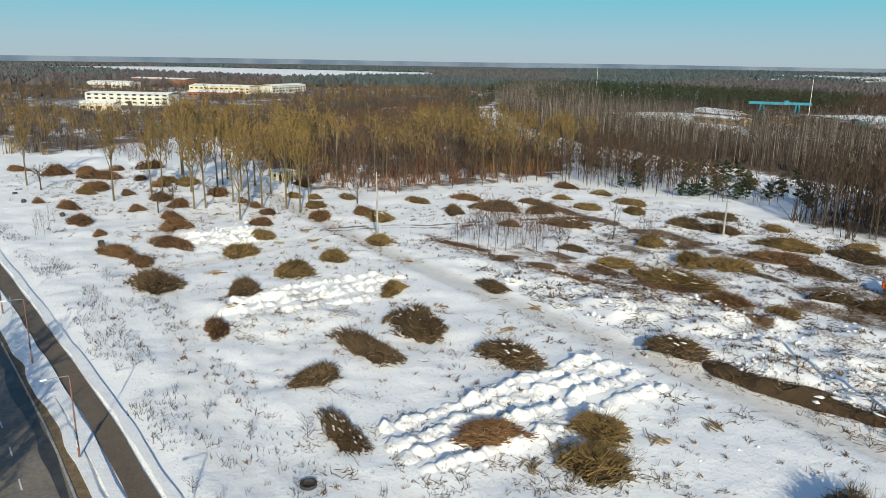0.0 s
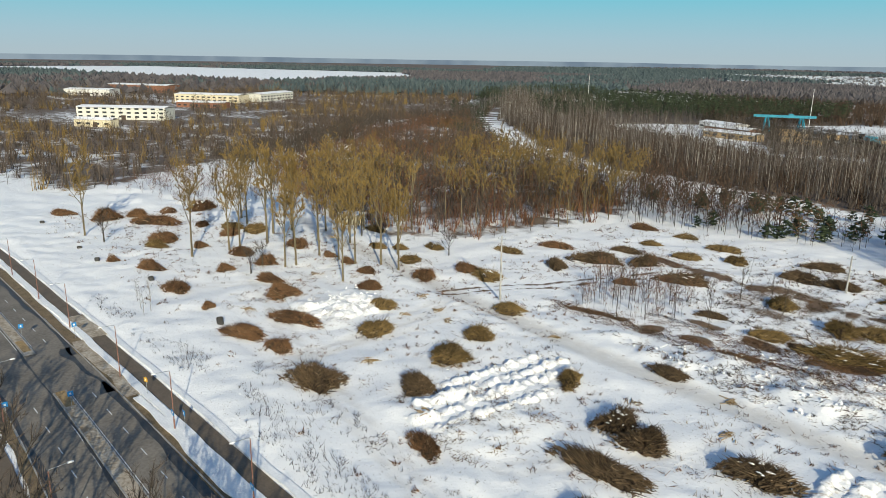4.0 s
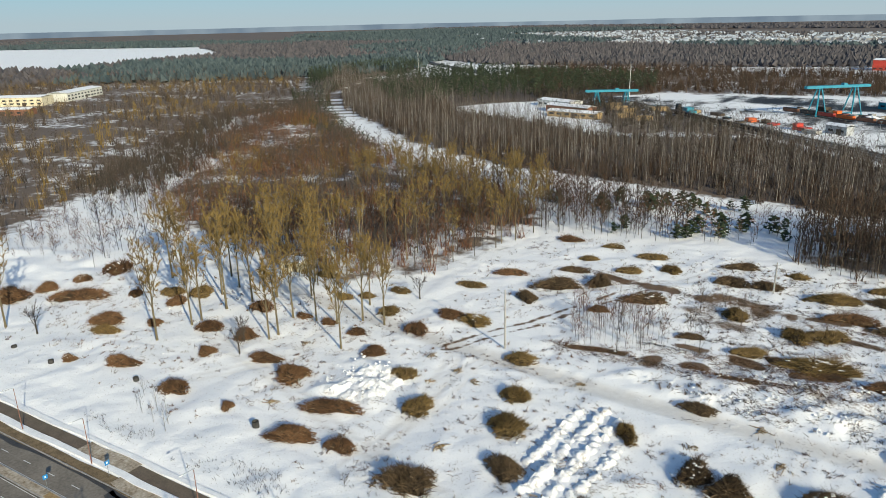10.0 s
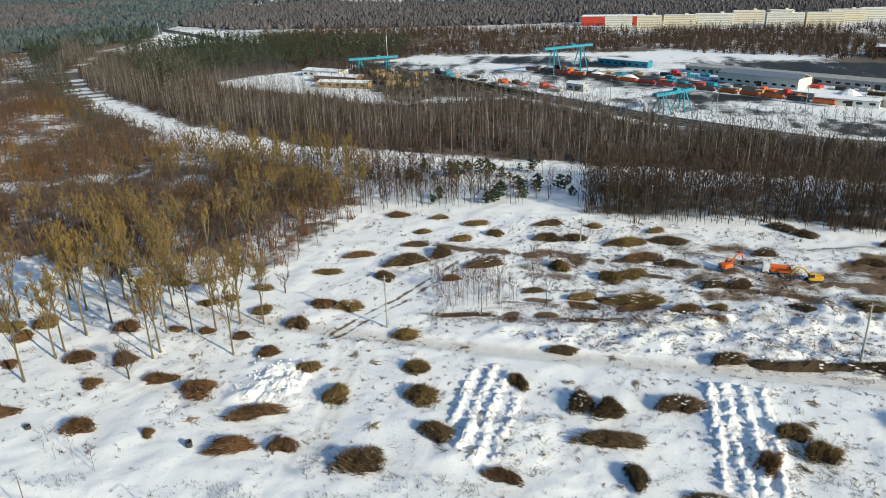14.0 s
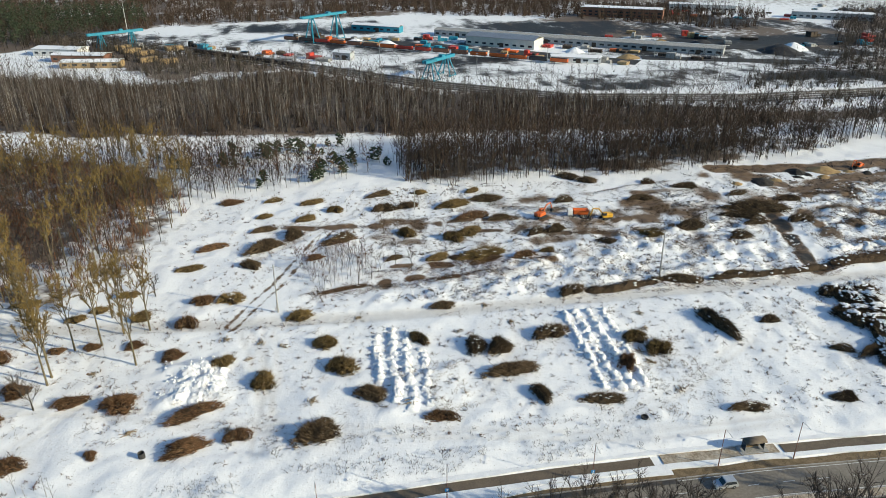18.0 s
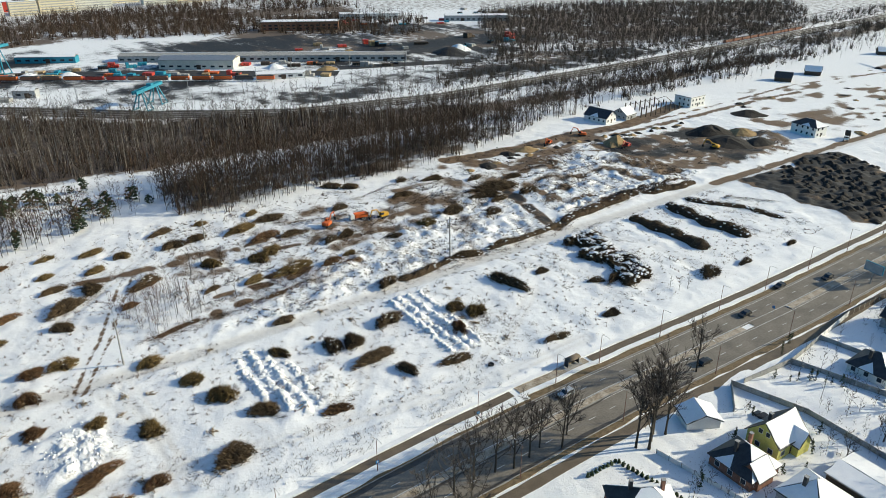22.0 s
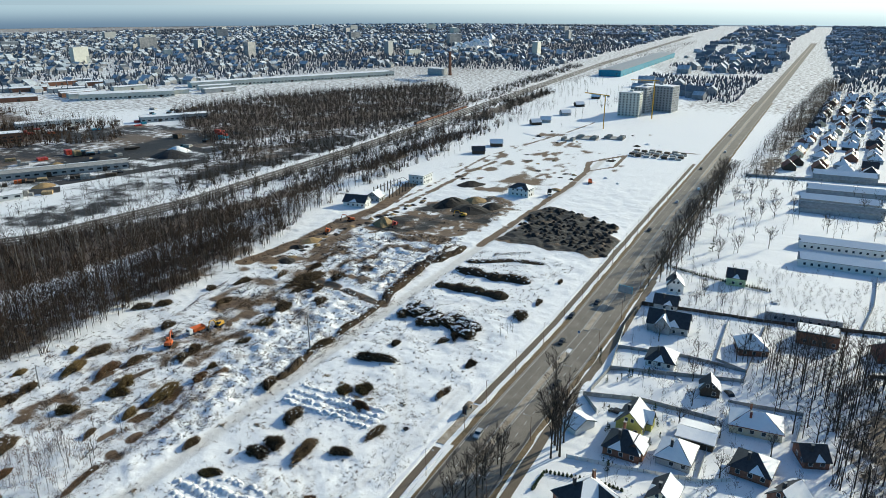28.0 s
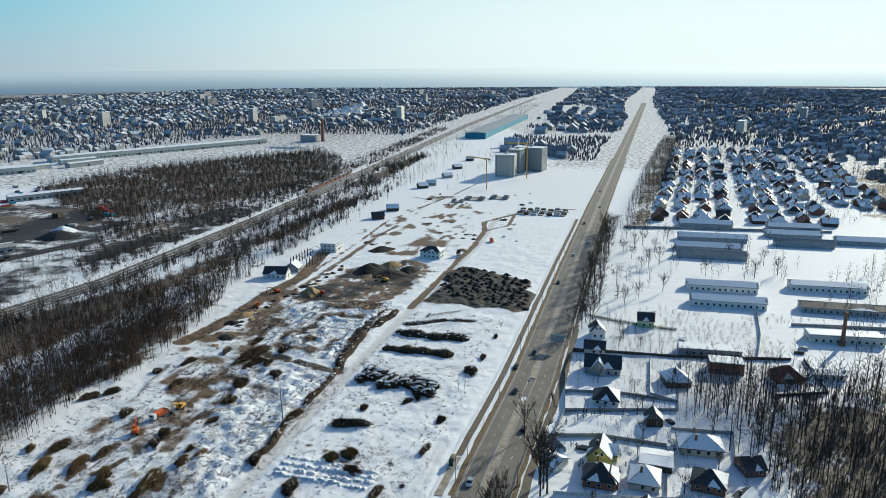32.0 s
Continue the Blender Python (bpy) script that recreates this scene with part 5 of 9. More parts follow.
def windrow(x0, y0, x1, y1, wide, high, seed, snowy, label, tone=0):
    """Branches pushed into one long bristling row."""
    g = np.random.default_rng(seed)
    ln = math.hypot(x1 - x0, y1 - y0)
    e = empty("brush_windrow", pose((x0 + x1) / 2, (y0 + y1) / 2, ground_z((x0 + x1) / 2, (y0 + y1) / 2) - 0.1, 0, 0, math.degrees(math.atan2(y1 - y0, x1 - x0))))
    us = np.linspace(-ln / 2, ln / 2, int(ln / 1.2) + 2)
    half = wide / 2 * (0.75 + 0.5 * smooth_noise(us, us * 0, 5, seed)) * np.minimum(1, 0.35 + (ln / 2 - np.abs(us)) / 3)
    top = high * (0.55 + 0.8 * smooth_noise(us, us * 0 + 40, 4, seed)) * np.minimum(1, 0.3 + (ln / 2 - np.abs(us)) / 4)
    side = 0.8 * (smooth_noise(us, us * 0 + 80, 9, seed) - 0.5) * wide
    cross = (-1.0, -0.6, -0.2, 0.2, 0.6, 1.0)
    v = [(u, sd + c * hf * g.uniform(0.85, 1.05), tp * (1 - abs(c) ** 2.2) * g.uniform(0.7, 1.1) - 0.1) for u, hf, tp, sd in zip(us, half, top, side) for c in cross]
    f = []
    for i in range(len(us) - 1):
        for c in range(5):
            a = i * 6 + c
            f += [(a, a + 6, a + 7), (a, a + 7, a + 1)]
    h = Heap()
    # core in the dark gap-shade colour, only under the higher rows
    if high > 0.95:
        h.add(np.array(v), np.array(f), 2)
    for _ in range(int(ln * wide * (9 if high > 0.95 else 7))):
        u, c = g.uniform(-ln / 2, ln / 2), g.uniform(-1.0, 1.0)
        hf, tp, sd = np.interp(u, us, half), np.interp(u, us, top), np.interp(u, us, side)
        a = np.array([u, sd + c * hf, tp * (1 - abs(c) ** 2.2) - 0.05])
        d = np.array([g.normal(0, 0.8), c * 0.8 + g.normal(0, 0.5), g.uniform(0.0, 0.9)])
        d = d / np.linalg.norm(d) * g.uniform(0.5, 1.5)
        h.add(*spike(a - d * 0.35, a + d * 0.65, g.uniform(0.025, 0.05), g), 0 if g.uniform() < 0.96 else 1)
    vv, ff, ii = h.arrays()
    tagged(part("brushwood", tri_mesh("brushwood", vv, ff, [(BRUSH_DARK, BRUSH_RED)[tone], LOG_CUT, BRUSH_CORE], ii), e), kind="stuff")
    if snowy:
        h = Heap()
        for _ in range(int(ln * wide * snowy)):
            u, c = g.uniform(-ln / 2, ln / 2), g.uniform(-0.9, 0.8)
            hf, tp, sd = np.interp(u, us, half), np.interp(u, us, top), np.interp(u, us, side)
            v, f = tuft(np.zeros(3), 1.0, 1.0, g)
            h.add(np.array([u, sd + c * hf, tp * (1 - abs(c) ** 2.2) + 0.05]) + v * (0.7, 0.5, 0.22) * g.uniform(0.4, 1.3), f, 0)
        vv, ff, ii = h.arrays()
        tagged(part("snow_cover", tri_mesh("snow_cover", vv, ff, [SNOW], ii), e, "patches of snow"), kind="stuff")
    return tagged(e, label, "brush pile", "long rows of brush")


windrow(132, 132, 134, 97, 6.0, 2.6, 301, 0.05, "long bristling row of dark brushwood on the snow")
windrow(154, 133, 153, 94, 6.5, 2.6, 302, 0.25, "long row of dark brushwood partly under snow")
windrow(170, 134, 183, 96, 5.5, 1.0, 303, 0.45, "low flattened row of dark brushwood and snow")
windrow(182, 124, 196, 108, 4.0, 0.8, 304, 0.3, "low remnant of a dark brushwood row")
windrow(108, 145, 150, 148, 4.5, 1.7, 305, 0.1, "ridge of brown brush beside the site track", 1)
windrow(148, 149, 188, 143, 5.0, 1.9, 306, 0.1, "ridge of dark brush beside the site track")
windrow(30, 143, 66, 143, 3.6, 1.5, 307, 0.12, "row of dark brush pushed aside along the snow road")
windrow(68, 143.5, 106, 144, 3.2, 1.2, 308, 0.2, "low row of dark brush along the snow road")
windrow(-4, 171, 14, 168, 4.0, 1.3, 309, 0.0, "long row of brown brush across the field", 1)
for k, (x0, y0, x1, y1, w, h) in enumerate(((-50, 153.5, -33, 155.5, 2.2, 0.6), (-34, 156, -16, 154.5, 2.6, 0.7), (-15, 155, 9, 157.5, 2.4, 0.6), (-30, 163, -12, 165, 2.0, 0.5), (-10, 164.5, 12, 166, 2.2, 0.6), (-22, 172, 2, 176, 2.0, 0.5), (-62, 204, -42, 199, 1.8, 0.4),
                                            (-24, 200, 2, 202, 2.2, 0.5), (4, 195, 22, 193, 2.6, 0.7), (22, 206, 44, 200, 3.0, 0.8), (40, 180, 66, 180, 3.0, 0.8), (60, 196, 96, 199, 3.4, 0.9), (70, 166, 96, 172, 2.6, 0.8), (104, 160, 108, 184, 3.0, 0.9), (60, 214, 92, 222, 2.4, 0.6), (34, 152, 60, 156, 2.2, 0.6), (120, 196, 150, 200, 3.0, 0.9), (126, 172, 160, 176, 2.6, 0.7), (150, 186, 186, 182, 2.6, 0.8))):
    windrow(x0, y0, x1, y1, w, h, 320 + k, 0.12 if k % 2 else 0.0, "low ragged strip of brown brush churned into the snow", 1 - k % 2)
# a wide heap of tumbled branches under snow
for y in np.arange(99, 134, 5.0):
    for s in (-1, 0, 1):
        k += 1
        if rng.uniform() < 0.9:
            brush_pile(94 + (y - 97) * 0.20 + 4.0 * s + rng.uniform(-1.2, 1.2), y + rng.uniform(-1.5, 1.5), rng.uniform(6, 9), rng.uniform(5, 8), "dark", 2, k, rng.uniform(0, 180))
# ---- the field: single trees, clutter, posts ----
def tree_meshes(arrays, mats):
    """Trunk-and-limbs mesh and crown mesh out of one tree."""
    v, f, i = arrays
    out = []
    for slot in (0, 1):
        ff = f[i == slot]
        used, inv = np.unique(ff, return_inverse=True)
        out.append(tri_mesh("tree", v[used], inv.reshape(-1, 3), [mats[slot]]))
    return out


def tree_kind(name, arrays, mats):
    return name, tree_meshes(arrays, mats)


def tree(kind, x, y, size, turn, label, group, category="tree"):
    name, (trunk, crown) = kind
    e = empty(name, pose(x, y, ground_z(x, y) - 0.1, 0, 0, turn))
    m = Matrix.Diagonal((size, size, size, 1))
    tagged(part("trunk", trunk, e, "", m), kind="stuff" if name == "birch_sapling" else "")
    tagged(part("crown", crown, e, "", m), kind="stuff")
    return tagged(e, label, category, group)


rng = np.random.default_rng(11)
POPLAR_KINDS = [tree_kind("poplar_tree", boughed_tree(s, 18, 0.20, 0.30, 3.2, 9, 10, 20, 0.040, 0.7), [POPLAR_BARK, POPLAR_TWIG]) for s in (101, 102, 103, 104)]
POPLAR_SPOTS = [(-127, 107), (-127, 117), (-127, 120), (-127, 128), (-125, 135), (-104, 121), (-104, 124), (-122, 141), (-102, 135), (-96, 136), (-86, 126), (-92, 141), (-86, 142),
                (-160, 136), (-152, 134), (-137, 135), (-137, 141), (-108, 133), (-146, 146), (-115, 147), (-131, 149), (-97, 150), (-167, 92)]
for x, y in POPLAR_SPOTS:
    big = 1.38 if x < -120 else 1.25
    tree(POPLAR_KINDS[int(rng.integers(4))], x, y, big * rng.uniform(0.9, 1.08), rng.uniform(0, 360), "tall bare poplar with yellowish upright twigs standing in snow", "poplars on the field")
APPLE_KINDS = [tree_kind("bare_tree", boughed_tree(s, 7, 0.2, 0.2, 3.4, 6, 7, 7, 0.03, 0.5), [BARK, GREY_TWIG]) for s in (111, 112)]
for x, y in [(-104, 112), (-156, 94), (-88, 160), (-108, 117)]:
    tree(APPLE_KINDS[int(rng.integers(2))], x, y, rng.uniform(0.9, 1.1), rng.uniform(0, 360), "low crooked bare tree on the snowy field", "low field trees")
YOUNG_KINDS = [tree_kind("young_tree", boughed_tree(s, 9.0, 0.08, 0.15, 2.0, 5, 6, 6, 0.022, 0.6), [BARK, GREY_TWIG]) for s in (113, 114)]
for x, y in [(-22, 187), (-12, 186), (-17, 191), (-30, 172), (-36, 168), (-34, 163), (-28, 160), (-40, 166), (-25, 166), (-32, 156), (-20, 170), (-16, 163)]:
    tree(YOUNG_KINDS[int(rng.integers(2))], x, y, rng.uniform(0.75, 1.1), rng.uniform(0, 360), "slender young bare tree among heaps of branches", "young field trees")
BIRCH_KINDS = [tree_kind("birch_sapling", bare_tree(s, 5.5, 0.05, 0.15, 1.2, 10, 5, 1.4, 0.025), [BIRCH_BARK, GREY_TWIG]) for s in (115, 116)]
for x, y in [(-104, 86), (-101, 85), (-99, 87), (-96, 84), (-93, 85), (-106, 89), (-91, 83), (98, 84), (101, 83), (104, 85), (96, 86)]:
    tree(BIRCH_KINDS[int(rng.integers(2))], x, y, rng.uniform(0.7, 1.1), rng.uniform(0, 360), "thin birch sapling by the roadside snow", "birch saplings")
SHRUB_KINDS = [tree_kind("shrub", bare_tree(s, 2.2, 0.03, 0.02, 1.2, 16, 5, 1.0, 0.025), [BARK, GREY_TWIG]) for s in (117, 118)]
for x, y in [(-12, 82), (19, 79), (23, 80), (26, 86), (-28, 91), (-52, 88), (13, 87), (36, 83), (-20, 83), (16, 92), (6, 85), (88, 101), (92, 104), (85, 99)]:
    tree(SHRUB_KINDS[int(rng.integers(2))], x, y, rng.uniform(0.6, 1.2), rng.uniform(0, 360), "small bare grey shrub in the snow", "shrubs", "shrub")

# dead stalks, twigs and clods that show all over the snow
def litter_heap(seed, n, reach, length, r, flat):
    g = np.random.default_rng(seed)
    h = Heap()
    for _ in range(n):
        a = np.array([*g.normal(0, reach, 2), 0.0])
        d = np.array([*g.normal(0, 1, 2), abs(g.normal(0, flat))])
        h.add(*spike(a - (0, 0, 0.05), a + d / np.linalg.norm(d) * length * g.uniform(0.5, 1.3), r, g), 0)
    return h.arrays()


STALKS = [litter_heap(120 + k, 5, 0.25, 0.8, 0.035, 1.6) for k in range(4)]
TWIGS = [litter_heap(130 + k, 7, 0.7, 1.3, 0.05, 0.25) for k in range(4)]
FIELD = [(-200, 84), (-60, 82), (100, 79), (190, 79), (190, 132), (100, 135), (20, 236), (-84, 236), (-90, 150), (-200, 140)]
plant("dead_stalks", STALKS, scatter(FIELD, 2.6, 131, patchy(9, 132, 0.5, 0.85)), [BRUSH_OLIVE], "dead weed stalks poking through the snow", "weeds", (0.5, 1.3), 21)
plant("strewn_twigs", TWIGS, scatter([(-190, 90), (-40, 92), (30, 100), (40, 160), (30, 225), (-80, 225), (-90, 150), (-190, 130)], 3.2, 133, patchy(9, 134, 0.5, 0.85)), [BRUSH_RED], "twigs strewn over the snow between heaps", "twigs", (0.5, 1.2), 22)
plant("strewn_twigs", TWIGS, scatter(RUBBLE_A, 2.0, 135, patchy(9, 136, 0.25, 0.7)), [BRUSH_DARK], "dark twigs and clods among lumpy snow", "twigs", (0.5, 1.3), 23)
plant("strewn_twigs", TWIGS, scatter(RUBBLE_B, 2.0, 137, patchy(9, 138, 0.2, 0.6)), [BRUSH_DARK], "dark twigs and clods among lumpy snow", "twigs", (0.5, 1.4), 24)
plant("ridge_brush", TWIGS, np.vstack([scatter([(-46, 150), (-46, 157), (14, 162), (14, 156)], 1.2, 139), scatter([(-32, 161), (-10, 167), (30, 168), (28, 160)], 1.3, 140), scatter([(-60, 196), (-20, 194), (24, 193), (24, 200), (-20, 202), (-60, 206)], 1.7, 141), scatter([(24, 139.8), (24, 145), (75, 143.5), (75, 139.5)], 1.0, 148)]),
      [BRUSH_RED], "brown brush along the churned ridges", "brush", (0.5, 1.1), 25)
SCRAPS = [litter_heap(310 + k, 30, 0.7, 0.8, 0.035, 0.3) for k in range(4)]
plant("brush_scraps", SCRAPS, scatter([(-190, 96), (-60, 90), (60, 88), (185, 86), (190, 134), (110, 138), (20, 232), (-84, 232), (-90, 160), (-190, 134)], 6.0, 311, patchy(13, 312, 0.35, 0.75)), [BRUSH_RED], "flat scraps of brown brush left on the snow", "brush", (0.5, 1.5), 66)
plant("brush_scraps", SCRAPS, np.vstack([scatter(RUBBLE_A, 3.1, 313, patchy(9, 314, 0.25, 0.65)), scatter(RUBBLE_B, 2.9, 315, patchy(9, 316, 0.2, 0.55)), scatter([(20, 88), (185, 84), (190, 132), (110, 136), (30, 134)], 5.0, 352, patchy(12, 353, 0.4, 0.75)), scatter(CHURNED, 5.0, 317), scatter([(-34, 172), (60, 168), (112, 182), (104, 216), (40, 232), (-24, 232)], 3.6, 350, patchy(9, 351, 0.25, 0.6))]), [BRUSH_DARK], "dark brush scraps among lumps of snow", "brush", (0.6, 1.7), 67)
plant("brush_scraps", SCRAPS, np.vstack([scatter([(-46, 151), (-46, 156), (14, 161), (14, 156)], 2.0, 318), scatter([(-32, 161), (-10, 167), (30, 168), (28, 161)], 2.0, 319), scatter([(22, 140.5), (22, 145), (108, 144), (108, 140)], 1.9, 320), scatter([(-66, 172), (-50, 178), (-40, 196), (-60, 200)], 4, 321), scatter([(104, 143), (104, 149), (190, 154), (190, 148)], 2.2, 322)]), [BRUSH_RED], "brown brush heaped along the ridges and the snow road", "brush", (0.7, 1.7), 68)
plant("roadside_weeds", STALKS, scatter([(-110, 80), (-60, 86), (20, 84), (30, 79), (10, 78.6), (-60, 79), (-110, 77)], 0.9, 142, patchy(8, 143, 0.3, 0.7)), [GREY_TWIG], "thin grey weeds in the snow beside the footway", "weeds", (0.5, 1.2), 26)
plant("field_weeds", STALKS, scatter([(-70, 88), (0, 86), (45, 84), (45, 90), (0, 92), (-70, 94)], 1.3, 144, patchy(8, 145, 0.4, 0.8)), [GREY_TWIG], "thin grey weeds in the snow along the field's edge", "weeds", (0.5, 1.0), 27)


plant("ridge_scraps", SCRAPS, np.vstack([scatter([(-31, 97), (-29, 131), (-18, 130), (-14, 110), (-14, 98)], 2.8, 371, patchy(7, 372, 0.35, 0.7)), scatter([(18, 97), (20, 133), (32, 133), (32, 97)], 3.0, 373, patchy(7, 374, 0.4, 0.75)), scatter([(30, 104), (33, 120), (44, 116), (42, 104)], 2.6, 375), scatter([(-22, 97), (-20, 112), (-10, 114), (-10, 98)], 2.4, 376, patchy(5, 377, 0.3, 0.6)), scatter([(78, 98), (80, 106), (98, 106), (96, 98)], 2.6, 378, patchy(5, 379, 0.3, 0.6))]), [BRUSH_OLIVE], "scraps of brush among the dumped snow", "brush", (0.8, 1.5), 82)


TUSSOCKS = [litter_heap(380 + k, 12, 0.16, 0.42, 0.045, 0.7) for k in range(5)]
plant("tussocks", TUSSOCKS, scatter([(-200, 88), (-60, 84), (60, 82), (185, 82), (190, 134), (110, 138), (96, 190), (20, 236), (-84, 236), (-90, 150), (-200, 138)], 2.5, 385, patchy(7, 386, 0.35, 0.85)), [BRUSH_RED], "small dark tussocks and stumps showing through the snow", "tussocks", (0.5, 1.9), 84)
plant("tussocks", TUSSOCKS, np.vstack([scatter(RUBBLE_A, 1.7, 387, patchy(6, 388, 0.3, 0.8)), scatter(RUBBLE_B, 1.7, 389, patchy(6, 390, 0.25, 0.7)), scatter([(-34, 172), (60, 168), (112, 182), (104, 216), (40, 232), (-24, 232)], 1.9, 391, patchy(6, 392, 0.35, 0.8))]), [BRUSH_DARK], "dark tussocks among churned snow", "tussocks", (0.6, 2.0), 85)


# clods of snow and soil
def clods(seed, n, r, reach):
    g = np.random.default_rng(seed)
    h = Heap()
    for _ in range(n):
        h.add(*tuft(np.array([*g.normal(0, reach, 2), 0.05]), r * g.uniform(0.5, 1.4), 0.8, g), 0)
    return h.arrays()


CLODS = [clods(180 + k, 5, 0.30, 0.9) for k in range(4)]
SMALL_CLODS = [clods(190 + k, 3, 0.2, 0.7) for k in range(3)]
plant("snow_clods", CLODS, np.vstack([scatter(RUBBLE_A, 4.0, 181, patchy(10, 182, 0.2, 0.7)), scatter(RUBBLE_B, 3.4, 183, patchy(10, 184, 0.2, 0.7)), scatter([(-78, 108), (-79, 123), (-68, 126), (-64, 110)], 2.6, 185)]),
      [SNOW], "tumbled clods of snow over rough ground", "snow", (0.6, 1.5), 36)
plant("snow_clods", SMALL_CLODS, scatter(FIELD, 4.6, 187, patchy(9, 188, 0.5, 0.9)), [SNOW], "small clods of snow strewn over the field", "snow", (0.5, 1.2), 37)
plant("soil_clods", CLODS, np.vstack([scatter(CHURNED, 3.0, 189, patchy(10, 190, 0.35, 0.7)), scatter([(104, 142), (118, 145), (188, 149), (188, 154), (118, 150), (104, 147)], 1.8, 191), scatter(EARTH_YARD, 4.5, 192, patchy(12, 193, 0.4, 0.7))]),
      [EARTH], "dark clods of churned soil", "soil", (0.5, 1.3), 38)


# ridges of dumped snow
RIDGE_SNOW = mat("dumped_snow", (0.36, 0.32, 0.27), (0.76, 0.76, 0.755), 1.1, 0.7, 0.06, fine=4)
RIDGE_SNOW.node_tree.nodes["Map Range"].inputs[1].default_value, RIDGE_SNOW.node_tree.nodes["Map Range"].inputs[2].default_value = 0.62, 0.92


def snow_ridge(x0, y0, x1, y1, wide, high, pitch, seed):
    """Snow tipped load by load along a line: rounded lumps of uneven size, with clods between."""
    g = np.random.default_rng(seed)
    ln, ang = math.hypot(x1 - x0, y1 - y0), math.atan2(y1 - y0, x1 - x0)
    u, c = np.meshgrid(np.arange(-1, ln + 1, 0.25), np.arange(-wide * 0.95, wide * 0.95, 0.22))
    z = np.zeros(u.shape)
    at = 0.4
    while at < ln:
        r, off, h = g.uniform(0.38, 0.62) * wide, g.normal(0, 0.16) * wide, high * g.uniform(0.45, 1.1)
        d2 = ((u - at) / g.uniform(0.85, 1.25)) ** 2 + (c - off) ** 2
        z = np.maximum(z, h * (1 - d2 / r ** 2).clip(0, 1) ** 0.65)
        at += pitch * g.uniform(0.35, 0.75)
    for _ in range(int(ln * 2.2)):
        r = g.uniform(0.25, 0.55)
        d2 = (u - g.uniform(0, ln)) ** 2 + (c - g.normal(0, 0.42) * wide) ** 2
        z = z + 0.55 * r * (1 - d2 / r ** 2).clip(0, 1) ** 0.6
    edge = (1 - (np.abs(c) / (wide * 0.95)) ** 4).clip(0, 1)
    bend = 0.5 * (smooth_noise(u, u * 0, 7, seed) - 0.5) * wide
    px = x0 + u * math.cos(ang) - (c + bend) * math.sin(ang)
    py = y0 + u * math.sin(ang) + (c + bend) * math.cos(ang)
    z = (z + 0.16 * smooth_noise(u, c, 0.8, seed + 3)) * edge - 0.12 + land(px, py)[0]
    n, m = u.shape
    q = np.arange(n * m).reshape(n, m)
    faces = np.stack([q[:-1, :-1], q[:-1, 1:], q[1:, 1:], q[1:, :-1]], -1).reshape(-1, 4)
    me = mesh_of("snow_ridge", np.stack([px, py, z], -1).reshape(-1, 3), faces, [RIDGE_SNOW], smooth=True)
    return tagged(new("snow_ridge", me), "long lumpy ridge of dumped snow on the field", "snow ridge", "ridges of dumped snow")


for k, (x0, y0, x1, y1, w, h) in enumerate(((-30.8, 109, -28.8, 130, 2.2, 0.95), (-27.4, 101, -25.3, 131.5, 2.4, 1.1), (-24.0, 98, -21.8, 131, 2.4, 1.05), (-20.4, 99, -18.6, 122, 2.1, 0.75),
                                            (19.4, 99, 20.6, 132, 2.0, 0.8), (22.7, 98, 23.9, 133, 2.2, 0.95), (26.0, 97.5, 27.3, 133, 2.3, 1.0), (29.3, 98, 31.0, 132, 2.1, 0.8),
                                            (-74.5, 109, -72.8, 121, 3.2, 1.0), (-70.5, 109, -69.0, 123, 3.2, 1.1), (-66.8, 110, -65.6, 121, 2.8, 0.8), (146, 155.5, 188, 151.5, 3.4, 1.2), (118, 155, 146, 155.5, 3.0, 1.0))):
    snow_ridge(x0, y0, x1, y1, w, (0.45 if 8 <= k <= 10 else 0.72) * h, 3.0 if k > 3 else 3.8, 500 + 7 * k)


# small heaps of cut logs
def log_heap(x, y, n, length, turn):
    e = empty("log_heap", pose(x, y, ground_z(x, y), 0, 0, turn))
    g = np.random.default_rng(int(x * 7 + y * 13) % 9999)
    main = g.uniform(-20, 20)
    for k in range(n):
        ln = round(length * g.choice([0.7, 0.9, 1.1]), 1)
        m = tube_mesh([(-ln / 2, 0, 0), (0, 0.06, 0.03), (ln / 2, 0, 0)], (0.075, 0.065, 0.045), (LOG_CUT, BRUSH_OLIVE)[k % 3 == 0], 5)
        part("log", m, e, "", pose(g.normal(0, 0.5), g.normal(0, 0.55), 0.06 + 0.05 * (k % 4), 0, g.uniform(-9, 9), main + g.normal(0, 38)))
    return tagged(e, "low heap of pale cut logs lying in snow", "log heap", "log heaps")


for x, y in [(-52, 128), (-66, 134), (-45, 105), (-33, 139), (-60, 124), (-24, 100), (-8, 128), (6, 130), (38, 121), (36, 96), (-95, 124), (-30, 121), (-62, 98), (-58, 131), (1, 140), (-82, 101), (40, 128), (33, 112), (34, 107)]:
    log_heap(x, y, 12, round(rng.uniform(1.5, 2.4), 1), rng.uniform(0, 180))


